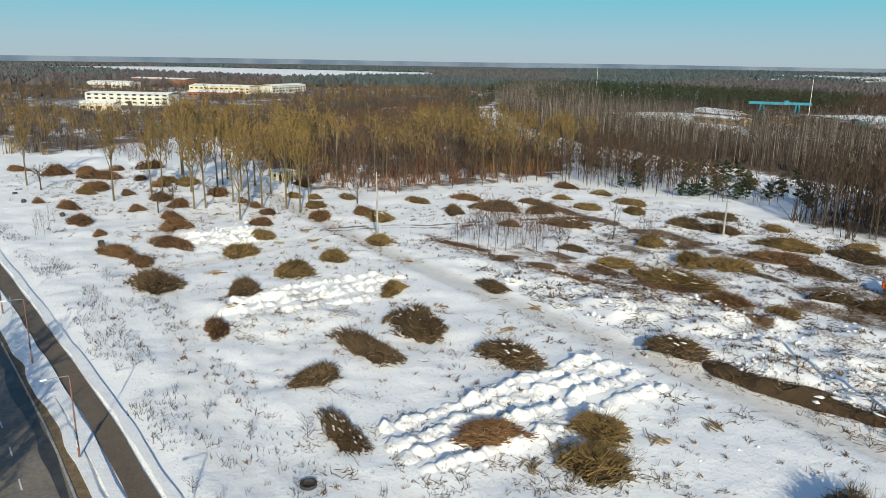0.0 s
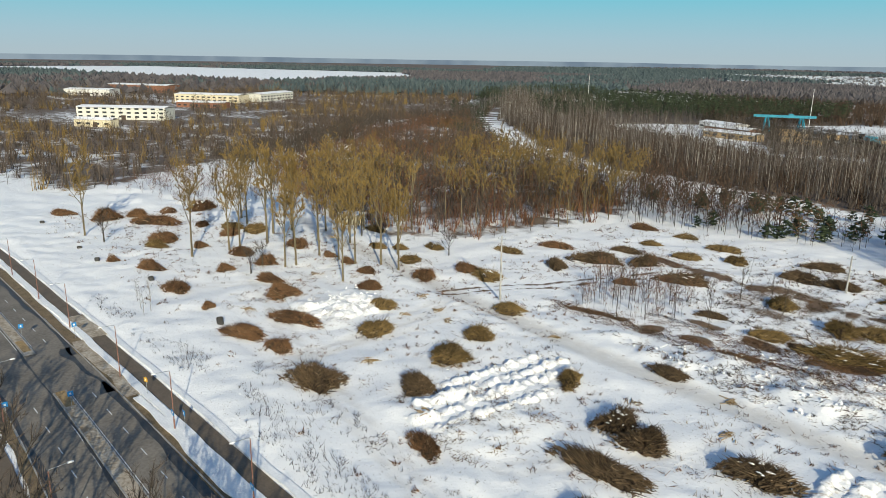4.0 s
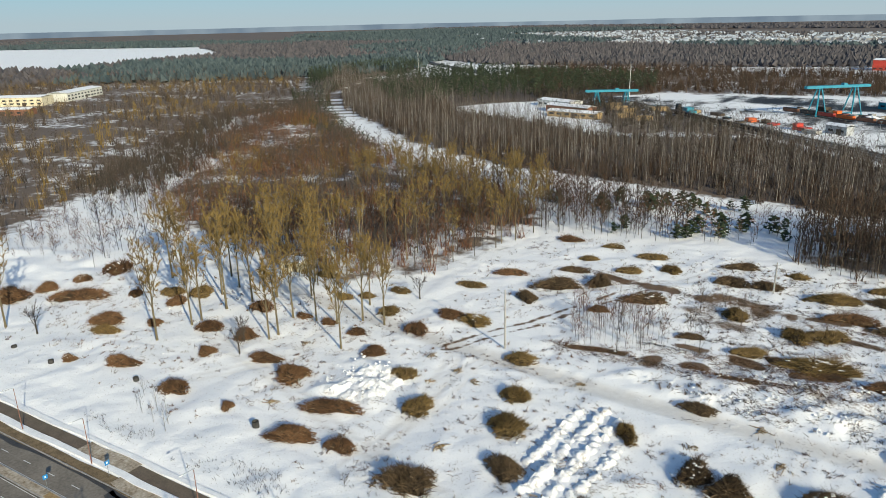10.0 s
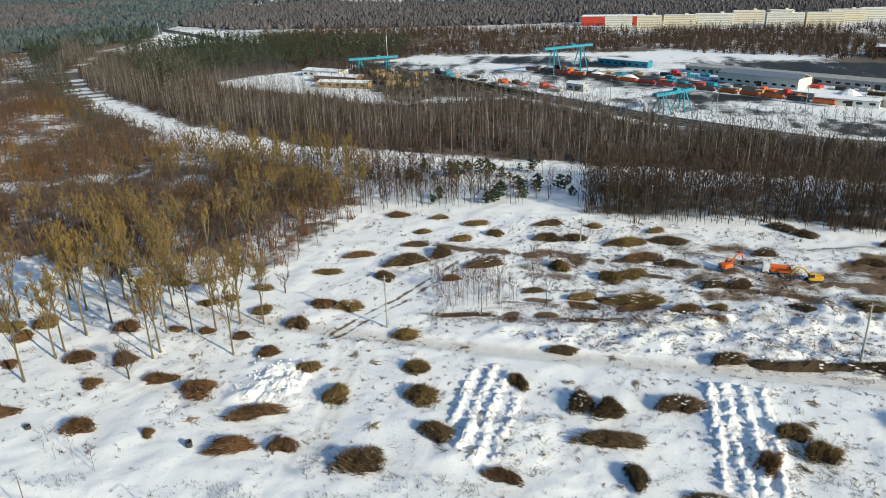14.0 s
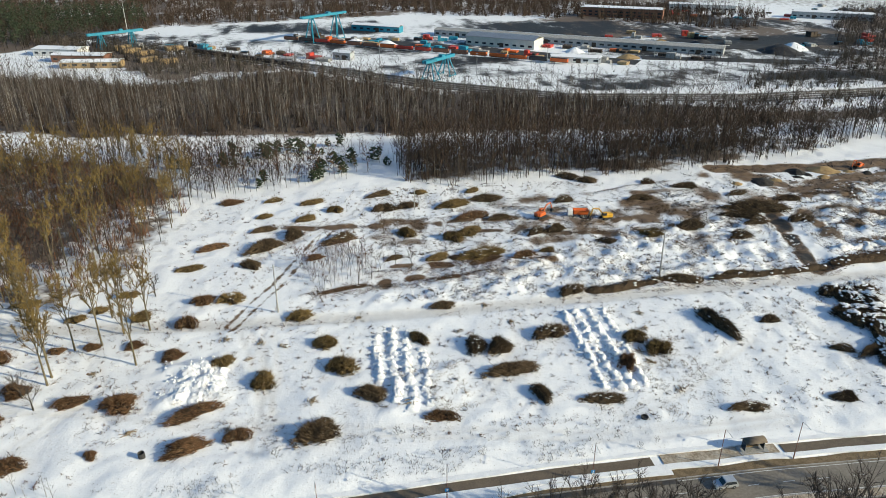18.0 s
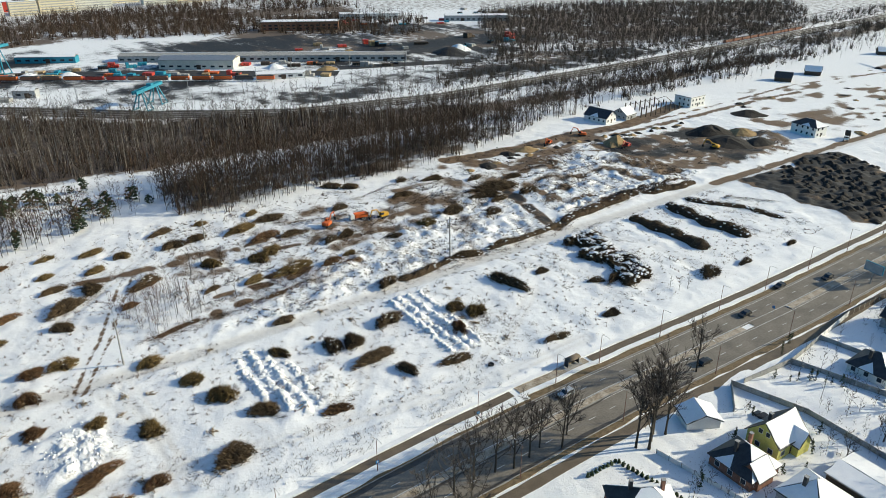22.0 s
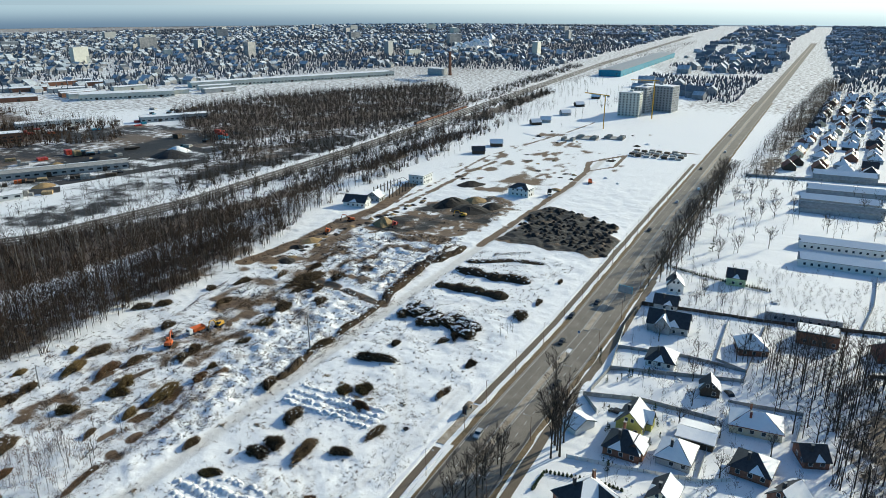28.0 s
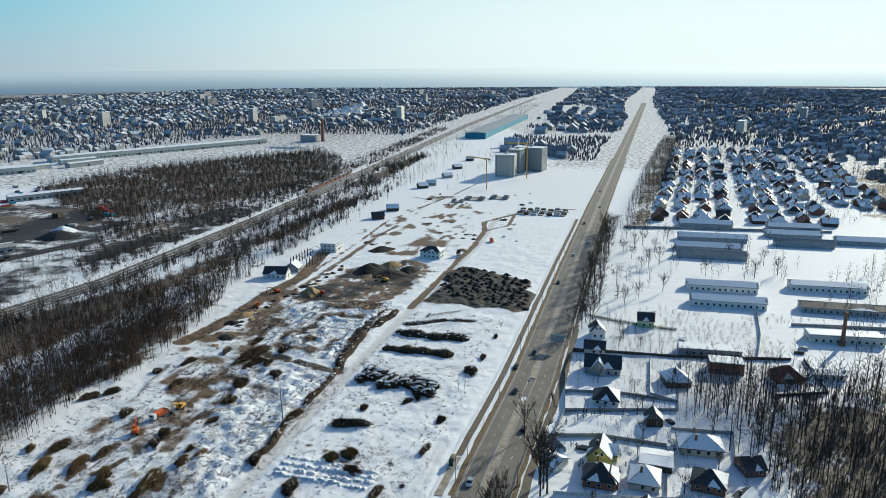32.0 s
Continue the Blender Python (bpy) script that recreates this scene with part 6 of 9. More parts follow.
# concrete well rings
TARRED = mat("tarred_concrete", (0.022, 0.021, 0.020), (0.06, 0.057, 0.054), 1.2, 0.85, 0.01)
def well_ring(x, y, r, h, tilt, material, label):
    n = 20
    v = [(c * math.cos(6.2832 * k / n), c * math.sin(6.2832 * k / n), z) for c, z in ((r, 0), (r, h), (r - 0.12, h), (r - 0.12, 0.1)) for k in range(n)]
    f = [(j * n + k, j * n + (k + 1) % n, (j + 1) * n + (k + 1) % n, (j + 1) * n + k) for j in range(3) for k in range(n)] + [tuple(3 * n + k for k in range(n))]
    ob = new("well_ring", mesh_of("well_ring", v, f, [material]))
    ob.matrix_world = pose(x, y, ground_z(x, y) - 0.05, tilt, 0, 0)
    return tagged(ob, label, "well ring", "well rings")


for x, y, r, h, t in [(-78, 93, 0.65, 1.3, 3), (-113, 92, 0.6, 0.9, 8), (-137, 87, 0.6, 0.8, 0), (-153, 87, 0.65, 0.5, 4), (-190, 86, 0.65, 0.6, 0), (24, 88, 0.8, 0.4, 0)]:
    well_ring(x, y, r, h, t, TARRED, "dark weathered concrete well ring standing in snow")


# utility poles
def utility_pole(x, y, h, lean):
    e = empty("utility_pole", pose(x, y, ground_z(x, y) - 0.3, lean, 0, 25))
    tube("shaft", e, [(0, 0, 0), (0, 0, h * 0.5), (0, 0, h)], (0.24, 0.2, 0.14), CONCRETE, "", 8)
    box("crossarm", e, 0, 0, h - 0.8, 1.8, 0.12, 0.12, STEEL)
    for s in (-0.8, 0.8):
        tube("insulator", e, [(s, 0, h - 0.68), (s, 0, h - 0.45)], (0.06, 0.04), GREY_WALL)
    box("collar", e, 0, 0, 1.0, 0.5, 0.5, 0.3, CONCRETE)
    return tagged(e, "tall grey concrete utility pole without wires on the field", "utility pole", "utility poles")


for x, y, h, lean in ((-54, 145, 14.5, 1.0), (53.5, 145, 15, -1), (-9, 210, 9, 0)):
    utility_pole(x, y, h, lean)


def street_lamp(x, y, turn, h=8.9, sign=""):
    """Turn 0: the arm reaches to -y."""
    e = empty("street_lamp", pose(x, y, 0.0, 0, 0, turn))
    tube("base", e, [(0, 0, -0.2), (0, 0, 1.6)], (0.11, 0.11), RUST_POLE, "thicker rust-red foot", 8)
    tube("pole", e, [(0, 0, 1.6), (0, 0, h - 0.15)], (0.08, 0.06), RUST_POLE, "", 8)
    tube("arm", e, [(0, 0, h - 0.2), (0, -0.1, h), (0, -1.9, h + 0.12)], (0.05, 0.045, 0.035), STEEL)
    box("lamp_head", e, 0, -2.15, h + 0.06, 0.26, 0.62, 0.14, WHITE_PAINT, "pale lamp head", 0, 0.05)
    if sign:
        s = box("sign_plate", e, 0.0, -0.12, 2.3, 0.75, 0.04, 0.75, BLUE_SIGN, "blue sign with white symbol")
        box("sign_symbol", s, 0, -0.025, 0.16, 0.14, 0.012, 0.45, WHITE_PAINT)
        box("sign_symbol", s, 0.12, -0.025, 0.4, 0.26, 0.012, 0.12, WHITE_PAINT)
        if sign == "two":
            box("lower_plate", e, 0.0, -0.12, 1.45, 0.75, 0.04, 0.75, WHITE_PAINT, "white plate below the sign")
    return tagged(e, "rust-red street lamp " + ("carrying a blue sign by the footway" if sign else "with a single arm by the footway"), "street lamp", "street lamps")


for x in (-137, -115, -94, -66, -44, -21, 6.5, 32, 47.5, 71, 97, 120, 145, 170, 196, 222, 250, 278, 306, 335, 365, 395):
    street_lamp(x, float(foot_y(x)) - (2.5 if x < -90 else 3.0 if x < 5 or x > 25 else 3.4), 0, 8.9, {6.5: "two", -44: "one", -21: "one"}.get(x, ""))
for x in (-61, -28, 2, 34, 68, 100, 132, 166, 200, 234, 268, 302):
    street_lamp(x, float(foot_y(x)) + road_s(x, -23.2), 180, 8.9)


def road_sign(x, y, turn, plate, label, material=BLUE_SIGN):
    e = empty("road_sign", pose(x, y, 0.1, 0, 0, turn))
    tube("post", e, [(0, 0, -0.2), (0, 0, 2.9)], (0.04, 0.04), STEEL)
    box("plate", e, 0, -0.06, 2.1, plate, 0.03, plate, material)
    box("symbol", e, 0, -0.09, 2.1 + plate * 0.3, plate * 0.3, 0.012, plate * 0.4, WHITE_PAINT)
    return tagged(e, label, "road sign", "road signs")


for x, s, t in ((-93, -10.7, 90), (-59, -12.0, 90), (-88, -3.3, 90), (-43, -1.9, 0), (-61, -19.9, 90), (108, -13, 90)):
    road_sign(x, float(foot_y(x)) + s, t, 0.8, "square blue crossing sign on a thin steel post")
road_sign(-57, float(foot_y(-57)) - 2.0, 20, 0.75, "yellow warning board above a blue crossing sign", YELLOW)
for x0, x1 in ((-92, -86), (-66, -60)):
    part("crossing_nose", strip("crossing_nose", x0, x1, -14.0, -12.5, 0.2, SAND, step=1.5, thick=0.3), road, "sandy nose of the median")
for x0, x1, s0, s1 in ((-86, -57, -4.6, -1.6), (-100, -86, -2.4, 1.6)):
    part("trodden_ground", strip("trodden_ground", x0, x1, s0, s1, 0.09, DIRTY_SNOW, 2.0, 0.2, 1.2), road, "trodden sandy snow by the crossing")


def bus_shelter(x, y):
    e = empty("bus_shelter", pose(x, y, 0.02, 0, 0, 0))
    part("floor", box_mesh(6.0, 2.6, 0.12, CONCRETE, 0.03), e, "", pose(0, 0, -0.06))
    for s in (-2.0, 2.0):
        for d in (-0.7, 0.7):
            tube("post", e, [(s, d, 0), (s, d, 2.2)], (0.05, 0.05), STEEL)
        box("side_wall", e, s, 0, 0.25, 0.05, 1.3, 1.8, GLASS)
    box("back_wall", e, 0, 0.72, 0.25, 3.9, 0.05, 1.8, GLASS)
    v = [(sx, 1.0 * math.cos(a), 2.15 + 0.5 * math.sin(a) - dz) for dz in (0, 0.06) for sx in (-2.3, 2.3) for a in np.linspace(0, math.pi, 9)]
    f = [(k, k + 1, 10 + k, 9 + k) for k in range(8)] + [(18 + k, 27 + k, 28 + k, 19 + k) for k in range(8)] + [(k, 18 + k, 19 + k, k + 1) for k in range(8)] + [(9 + k, 10 + k, 28 + k, 27 + k) for k in range(8)]
    part("roof", mesh_of("roof", v, f, [PAVING], smooth=True), e, "curved brown roof")
    box("bench", e, 0, 0.4, 0.4, 3.0, 0.4, 0.06, RAW_WOOD)
    return tagged(e, "small glazed bus shelter with a curved brown roof", "bus shelter")


bus_shelter(41, float(foot_y(41)) + 0.4)
lay_by = strip("paving", 22, 47, -2.2, 1.4, 0.03, DIRTY_SNOW, 2, 0.3, 0.8)
part("paving", lay_by, pavement, "snowy trampled stop area")


def billboard(x, y, turn):
    e = empty("billboard", pose(x, y, 0, 0, 0, turn))
    tube("post", e, [(0, 0, -0.2), (0, 0, 4.2)], (0.2, 0.2), STEEL, "", 8)
    box("frame", e, 0, 0, 4.0, 6.2, 0.4, 3.2, CRANE_BLUE, "blue frame")
    box("panel", e, 0, -0.22, 4.15, 5.9, 0.03, 2.9, GREY_WALL, "blank grey poster")
    box("panel", e, 0, 0.22, 4.15, 5.9, 0.03, 2.9, GREY_WALL, "blank grey poster")
    return tagged(e, "large blue-framed billboard on one steel post", "billboard")


billboard(152, 50.5, 80)


def hut(x, y, turn):
    e = empty("hut", pose(x, y, ground_z(x, y), 0, 0, turn))
    box("wall", e, 0, 0, -0.2, 6.5, 5, 3.1, CREAM_WALL)
    box("roof", e, 0, 0, 2.9, 7.1, 5.6, 0.25, CONCRETE)
    box("snow_cover", e, 0, 0, 3.15, 6.9, 5.4, 0.15, ROOF_SNOW, "", 0, 0.07)
    box("door", e, 1.4, -2.53, 0, 1.0, 0.08, 2.0, DARK_WOOD)
    box("window", e, -1.3, -2.53, 1.1, 1.0, 0.08, 0.9, GLASS)
    return tagged(e, "small cream brick hut with a flat snowy roof among trees", "hut")


hut(-134, 160, 15)


# ---- machines ----
def excavator(x, y, turn, paint, swing=30.0):
    e = empty("excavator", pose(x, y, ground_z(x, y), 0, 0, turn))
    for s in (-1.15, 1.15):
        v = [(a, w, b) for w in (-0.28, 0.28) for a, b in ((-1.9, 0.15), (-1.5, 0), (1.5, 0), (1.9, 0.15), (1.9, 0.65), (1.5, 0.85), (-1.5, 0.85), (-1.9, 0.65))]
        f = [tuple(range(8)), tuple(range(15, 7, -1))] + [(k, 8 + k, 8 + (k + 1) % 8, (k + 1) % 8) for k in range(8)]
        part("crawler", mesh_of("crawler", v, f, [RUBBER]), e, "black crawler", pose(0, s, 0))
    top = empty("upper_body")
    top.parent = e
    top.matrix_basis = pose(0, 0, 0.9, 0, 0, swing)
    box("body", e, -0.4, 0, 0.9, 3.2, 2.5, 1.1, paint, "", swing, 0.15)
    box("counterweight", e, -1.9, 0, 0.95, 0.7, 2.4, 1.0, paint, "", 0, 0.2)
    bpy.data.objects.remove(top)
    c, s = math.cos(radians(swing)), math.sin(radians(swing))
    cab = box("cab", e, 0.8 * c - 0.7 * s, 0.8 * s + 0.7 * c, 0.95, 1.5, 1.0, 1.9, paint, "", swing, 0.12)
    box("cab_glass", cab, 0.1, 0, 0.75, 1.36, 1.04, 0.9, GLASS)
    at = lambda d, z: (d * c, d * s, z)
    tube("boom", e, [at(1.0, 1.6), at(2.8, 3.9), at(4.9, 4.1)], (0.26, 0.26, 0.2), paint)
    tube("dipper", e, [at(4.8, 4.3), at(5.9, 1.6)], (0.2, 0.15), paint)
    v = [at(5.6, 1.7), at(6.3, 1.5), at(6.4, 0.6), at(5.5, 0.4)]
    w = [(p[0] - 0.5 * s, p[1] + 0.5 * c, p[2]) for p in v] + [(p[0] + 0.5 * s, p[1] - 0.5 * c, p[2]) for p in v]
    part("bucket", mesh_of("bucket", w, [(0, 1, 2, 3), (7, 6, 5, 4), (0, 4, 5, 1), (1, 5, 6, 2), (2, 6, 7, 3), (3, 7, 4, 0)], [RUBBER]), e)
    return e


WHEEL = {}


def wheel(parent, x, y, r, w):
    if (r, w) not in WHEEL:
        WHEEL[r, w] = (tube_mesh([(0, -w / 2, 0), (0, w / 2, 0)], (r, r), RUBBER, 12), tube_mesh([(0, -w / 2 - 0.01, 0), (0, w / 2 + 0.01, 0)], (r * 0.55, r * 0.55), STEEL, 10))
    t = part("wheel", WHEEL[r, w][0], parent, "", pose(x, y, r))
    part("rim", WHEEL[r, w][1], t)


def truck(x, y, turn, cab_paint, bed_paint, raised=0.0):
    e = empty("dump_truck", pose(x, y, max(ground_z(x, y), 0), 0, 0, turn))
    box("chassis", e, 0, 0, 0.7, 7.2, 0.9, 0.35, RUBBER)
    cab = box("cab", e, 2.8, 0, 0.75, 1.7, 2.4, 2.0, cab_paint, "", 0, 0.15)
    box("windscreen", cab, 0.3, 0, 1.05, 1.16, 2.1, 0.65, GLASS)
    v = [(-2.7, -1.25, 0), (2.1, -1.25, 0), (2.1, 1.25, 0), (-2.7, 1.25, 0), (-3.0, -1.35, 1.3), (2.2, -1.35, 1.4), (2.2, 1.35, 1.4), (-3.0, 1.35, 1.3), (-2.7, -1.15, 0.9), (2.0, -1.15, 0.9), (2.0, 1.15, 0.9), (-2.7, 1.15, 0.9)]
    f = [(3, 2, 1, 0), (0, 1, 5, 4), (1, 2, 6, 5), (2, 3, 7, 6), (3, 0, 4, 7), (4, 5, 9, 8), (5, 6, 10, 9), (6, 7, 11, 10), (7, 4, 8, 11), (8, 9, 10, 11)]
    part("tipper_bed", mesh_of("tipper_bed", v, f, [bed_paint]), e, "", pose(-0.6, 0, 1.1) @ pose(-2.2, 0, 0) @ pose(0, 0, 0, 0, -raised, 0) @ pose(2.2, 0, 0))
    for a in (2.6, -1.2, -2.5):
        for s in (-1.05, 1.05):
            wheel(e, a, s, 0.52, 0.35)
    return e


tagged(truck(46, 194, 170, WHITE_PAINT, ORANGE), "dump truck with a white cab and orange bed on mud", "truck")
tagged(excavator(33, 194.5, 20, ORANGE, 15), "orange crawler excavator standing on the muddy track", "excavator")
tagged(excavator(55, 190.5, 200, YELLOW, -20), "yellow crawler excavator beside the muddy track", "excavator")
tagged(excavator(176, 223, 190, ORANGE, 20), "red-orange crawler excavator on dug earth", "excavator")
tagged(excavator(202, 224, 150, ORANGE, -30), "red-orange crawler excavator with folded boom", "excavator")
tagged(excavator(205, 196, 170, RED_PAINT, 30), "red crawler excavator beside a spoil heap", "excavator")
tagged(excavator(240, 168, 90, YELLOW, 40), "yellow crawler excavator on the earth yard", "excavator")
tagged(truck(310, 136, 200, WHITE_PAINT, RUBBER, 42), "dump truck with its dark tipper raised", "truck")
tagged(truck(357, 121, 15, ORANGE, ORANGE), "orange dump truck driving on the site road", "truck")


def car(x, y, turn, paint, tall=0.0, label="car on the road"):
    e = empty("car", pose(x, y, 0.01, 0, 0, turn))
    side = [(-2.2, 0.35), (-2.25, 0.75), (-2.1, 0.95 + tall * 0.5), (-1.7, 1.42 + tall), (0.3, 1.45 + tall), (1.05, 0.98), (2.05, 0.82), (2.2, 0.55), (2.15, 0.35)]
    v = [(a, w * (0.8 if b > 1.1 else 0.92), b) for w in (-1, 1) for a, b in side]
    n = len(side)
    f = [tuple(range(n)), tuple(range(2 * n - 1, n - 1, -1))] + [(k, n + k, n + (k + 1) % n, (k + 1) % n) for k in range(n)]
    part("body", mesh_of("body", v, f, [paint]), e)
    part("windscreen", mesh_of("windscreen", [(0.42, -0.72, 1.37 + tall), (1.0, -0.8, 1.03), (1.0, 0.8, 1.03), (0.42, 0.72, 1.37 + tall)], [(0, 1, 2, 3)], [GLASS]), e, "", pose(0.03, 0, 0.02))
    for s in (-1, 1):
        part("side_window", mesh_of("side_window", [(-1.6, 0.80 * s, 1.34 + tall), (-1.8, 0.89 * s, 1.02), (0.8, 0.89 * s, 1.02), (0.25, 0.80 * s, 1.38 + tall)], [(0, 1, 2, 3)], [GLASS]), e, "", pose(0, 0.025 * s, 0))
    for a in (-1.35, 1.35):
        for s in (-0.85, 0.85):
            wheel(e, a, s, 0.33, 0.22)
    return tagged(e, label, "car", "cars on the road")


ROAD_TURN = -1.5
car(30.5, 67, 180, SILVER_PAINT, 0.25, "silver off-road car on the northern carriageway")
car(101, 63, 178, BLACK_PAINT, 0, "dark saloon car on the northern carriageway")
car(144, 60.5, 178, BLACK_PAINT, 0.2, "dark estate car on the northern carriageway")
car(126, 66.5, 178, BLACK_PAINT, 0, "dark car on the northern carriageway")
car(70, 55, -2, BLACK_PAINT, 0, "dark car on the southern carriageway")
for x, s, p in ((260, -7.5, BLACK_PAINT), (330, -10, SILVER_PAINT), (372, -17, WHITE_PAINT), (440, -8, BLACK_PAINT), (520, -16, SILVER_PAINT), (610, -9, WHITE_PAINT)):
    car(x, float(foot_y(x)) + s, 178 if s > -13 else -2, p, 0.1, "small car far along the road")

# ---- the houses south of the road ----
def window(parent, x, y, z, w, h, turn):
    """A framed window that looks to -y before its turn."""
    f = box("window", parent, x, y, z, w + 0.16, 0.08, h + 0.16, FRAME_WHITE, "", turn)
    box("pane", f, 0, -0.035, 0.08, w, 0.03, h, GLASS)
    return f


def slab(corners, thick):
    """A roof slab over four or three corners, thickened downwards."""
    n = len(corners)
    v = list(corners) + [(x, y, z - thick) for x, y, z in corners]
    return v, [tuple(range(n)), tuple(range(2 * n - 1, n - 1, -1))] + [(k, n + k, n + (k + 1) % n, (k + 1) % n)[::-1] for k in range(n)]


def snow_slab(corners, grow, lift, seed):
    """Snow on a slope: drawn in from the edges and a little uneven."""
    c = Vector((sum(p[0] for p in corners), sum(p[1] for p in corners), sum(p[2] for p in corners))) / len(corners)
    g = random.Random(seed)
    pts = []
    for i, p in enumerate(corners):
        a, b = Vector(p), Vector(corners[(i + 1) % len(corners)])
        for t in (0, 0.33, 0.66):
            q = c + (a.lerp(b, t) - c) * (grow + g.uniform(-0.05, 0.04))
            pts.append((q.x, q.y, q.z + lift))
    return slab(pts, lift * 0.9)


def roof_faces(w, d, h, rh, kind, over=0.5):
    """The slopes of a roof as lists of corners, by the side they face."""
    x, y, e = w / 2 + over, d / 2 + over, h - over * rh / (min(w, d) / 2 + 0.01) * 0.8
    t = h + rh
    if kind == "gable_x":
        return {"n": [(-x, y, e), (-x, 0, t), (x, 0, t), (x, y, e)], "s": [(x, -y, e), (x, 0, t), (-x, 0, t), (-x, -y, e)]}
    if kind == "gable_y":
        return {"w": [(-x, -y, e), (0, -y, t), (0, y, t), (-x, y, e)], "e": [(x, y, e), (0, y, t), (0, -y, t), (x, -y, e)]}
    if w >= d:
        r = max((w - d) / 2, 0.4)
        a, b = (-r, 0, t), (r, 0, t)
        return {"n": [(-x, y, e), a, b, (x, y, e)], "s": [(x, -y, e), b, a, (-x, -y, e)], "w": [(-x, -y, e), a, (-x, y, e)], "e": [(x, y, e), b, (x, -y, e)]}
    r = max((d - w) / 2, 0.4)
    a, b = (0, -r, t), (0, r, t)
    return {"w": [(-x, -y, e), a, b, (-x, y, e)], "e": [(x, y, e), b, a, (x, -y, e)], "s": [(x, -y, e), a, (-x, -y, e)], "n": [(-x, y, e), b, (x, y, e)]}


def house(x, y, w, d, h, rh, kind, wall, roof, bare, label, turn=0.0, chimneys=1, storeys=1, detail=True, name="house", wing=None, base=True):
    """A house with walls, a roof by its slopes, snow on those slopes that are not bare, windows, a door and chimneys."""
    e = empty(name, pose(x, y, ground_z(x, y) - 0.1 if base else 0, 0, 0, turn))
    if name == "house" and detail and y < 60:
        w, d, h, rh = 0.85 * w, 0.85 * d, 0.94 * h, 0.86 * rh
        wing = wing and tuple(0.85 * q for q in wing[:6]) + wing[6:]
    a, b = w / 2, d / 2
    v = [(-a, -b, 0), (a, -b, 0), (a, b, 0), (-a, b, 0), (-a, -b, h), (a, -b, h), (a, b, h), (-a, b, h)]
    f = [(3, 2, 1, 0), (0, 1, 5, 4), (1, 2, 6, 5), (2, 3, 7, 6), (3, 0, 4, 7), (4, 5, 6, 7)]
    if kind == "gable_x":
        v += [(-a, 0, h + rh - 0.2), (a, 0, h + rh - 0.2)]
        f = f[:5] + [(4, 8, 7), (5, 6, 9), (4, 5, 9, 8), (6, 7, 8, 9)]
    elif kind == "gable_y":
        v += [(0, -b, h + rh - 0.2), (0, b, h + rh - 0.2)]
        f = f[:5] + [(4, 5, 8), (6, 7, 9), (5, 6, 9, 8), (7, 4, 8, 9)]
    part("wall", mesh_of("wall", v, f, [wall]), e)
    if kind == "flat":
        box("roof", e, 0, 0, h, w + 0.4, d + 0.4, 0.3, roof)
        box("snow_cover", e, 0.05, 0, h + 0.3, w - 0.2, d - 0.2, 0.18, ROOF_SNOW, "", 0, 0.08)
    else:
        for side, c in roof_faces(w, d, h, rh, kind).items():
            up = [(px, py, pz + 0.12) for px, py, pz in c]
            r = part("roof_slope", mesh_of("roof_slope", *slab(up, 0.2), [roof]), e, "bare slope" if side in bare else "")
            if side not in bare:
                part("snow_cover", mesh_of("snow_cover", *snow_slab(up, 0.97, 0.16, int(x * 31 + y * 7 + ord(side))), [ROOF_SNOW]), r)
            elif detail and len(c) == 4:
                g = random.Random(int(x * 13 + y))
                t0 = g.uniform(0.1, 0.5)
                p = [Vector(up[0]).lerp(Vector(up[3]), t0), Vector(up[0]).lerp(Vector(up[1]), 0.45).lerp(Vector(up[3]).lerp(Vector(up[2]), 0.45), t0 + 0.15), Vector(up[0]).lerp(Vector(up[3]), min(t0 + 0.35, 0.95))]
                part("snow_cover", mesh_of("snow_cover", *slab([(q.x, q.y, q.z + 0.1) for q in p], 0.09), [ROOF_SNOW]), r, "remnant of snow")
    for k in range(chimneys):
        cx = (-0.22 + 0.5 * k) * w
        c = box("chimney", e, cx, 0.12 * d, h + 0.2, 0.7, 0.7, rh + 0.7, BRICK_WALL if k else roof)
        if detail:
            box("cap", c, 0, 0, rh + 0.7, 0.85, 0.85, 0.1, CONCRETE)
    if detail:
        for s in range(storeys):
            z = 1.0 + 2.8 * s
            if z + 1.4 > h:
                break
            for px in np.arange(-a + 1.8, a - 1.2, 3.4):
                window(e, px, -b - 0.02, z, 1.2, 1.2, 0)
                window(e, px, b + 0.02, z, 1.2, 1.2, 180)
            for py in np.arange(-b + 1.8, b - 1.2, 3.2):
                window(e, -a - 0.02, py, z, 1.1, 1.2, -90)
        door = box("door", e, 0.1, -b - 0.03, 0.1, 1.0, 0.1, 2.1, DARK_WOOD)
        box("handle", door, 0.35, -0.07, 1.0, 0.12, 0.04, 0.04, STEEL)
        if kind.startswith("gable"):
            if kind == "gable_x":
                window(e, -a - 0.02, 0.9, h + 0.7, 0.9, 1.1, -90), window(e, -a - 0.02, -0.9, h + 0.7, 0.9, 1.1, -90)
            else:
                window(e, 0, -b - 0.02, h + 0.7, 1.0, 1.1, 0)
    if wing:
        wx, wy, ww, wd, wh, wrh, wk = wing
        v = [(-ww / 2, -wd / 2, 0), (ww / 2, -wd / 2, 0), (ww / 2, wd / 2, 0), (-ww / 2, wd / 2, 0), (-ww / 2, -wd / 2, wh), (ww / 2, -wd / 2, wh), (ww / 2, wd / 2, wh), (-ww / 2, wd / 2, wh)]
        wf = [(3, 2, 1, 0), (0, 1, 5, 4), (1, 2, 6, 5), (2, 3, 7, 6), (3, 0, 4, 7), (4, 5, 6, 7)]
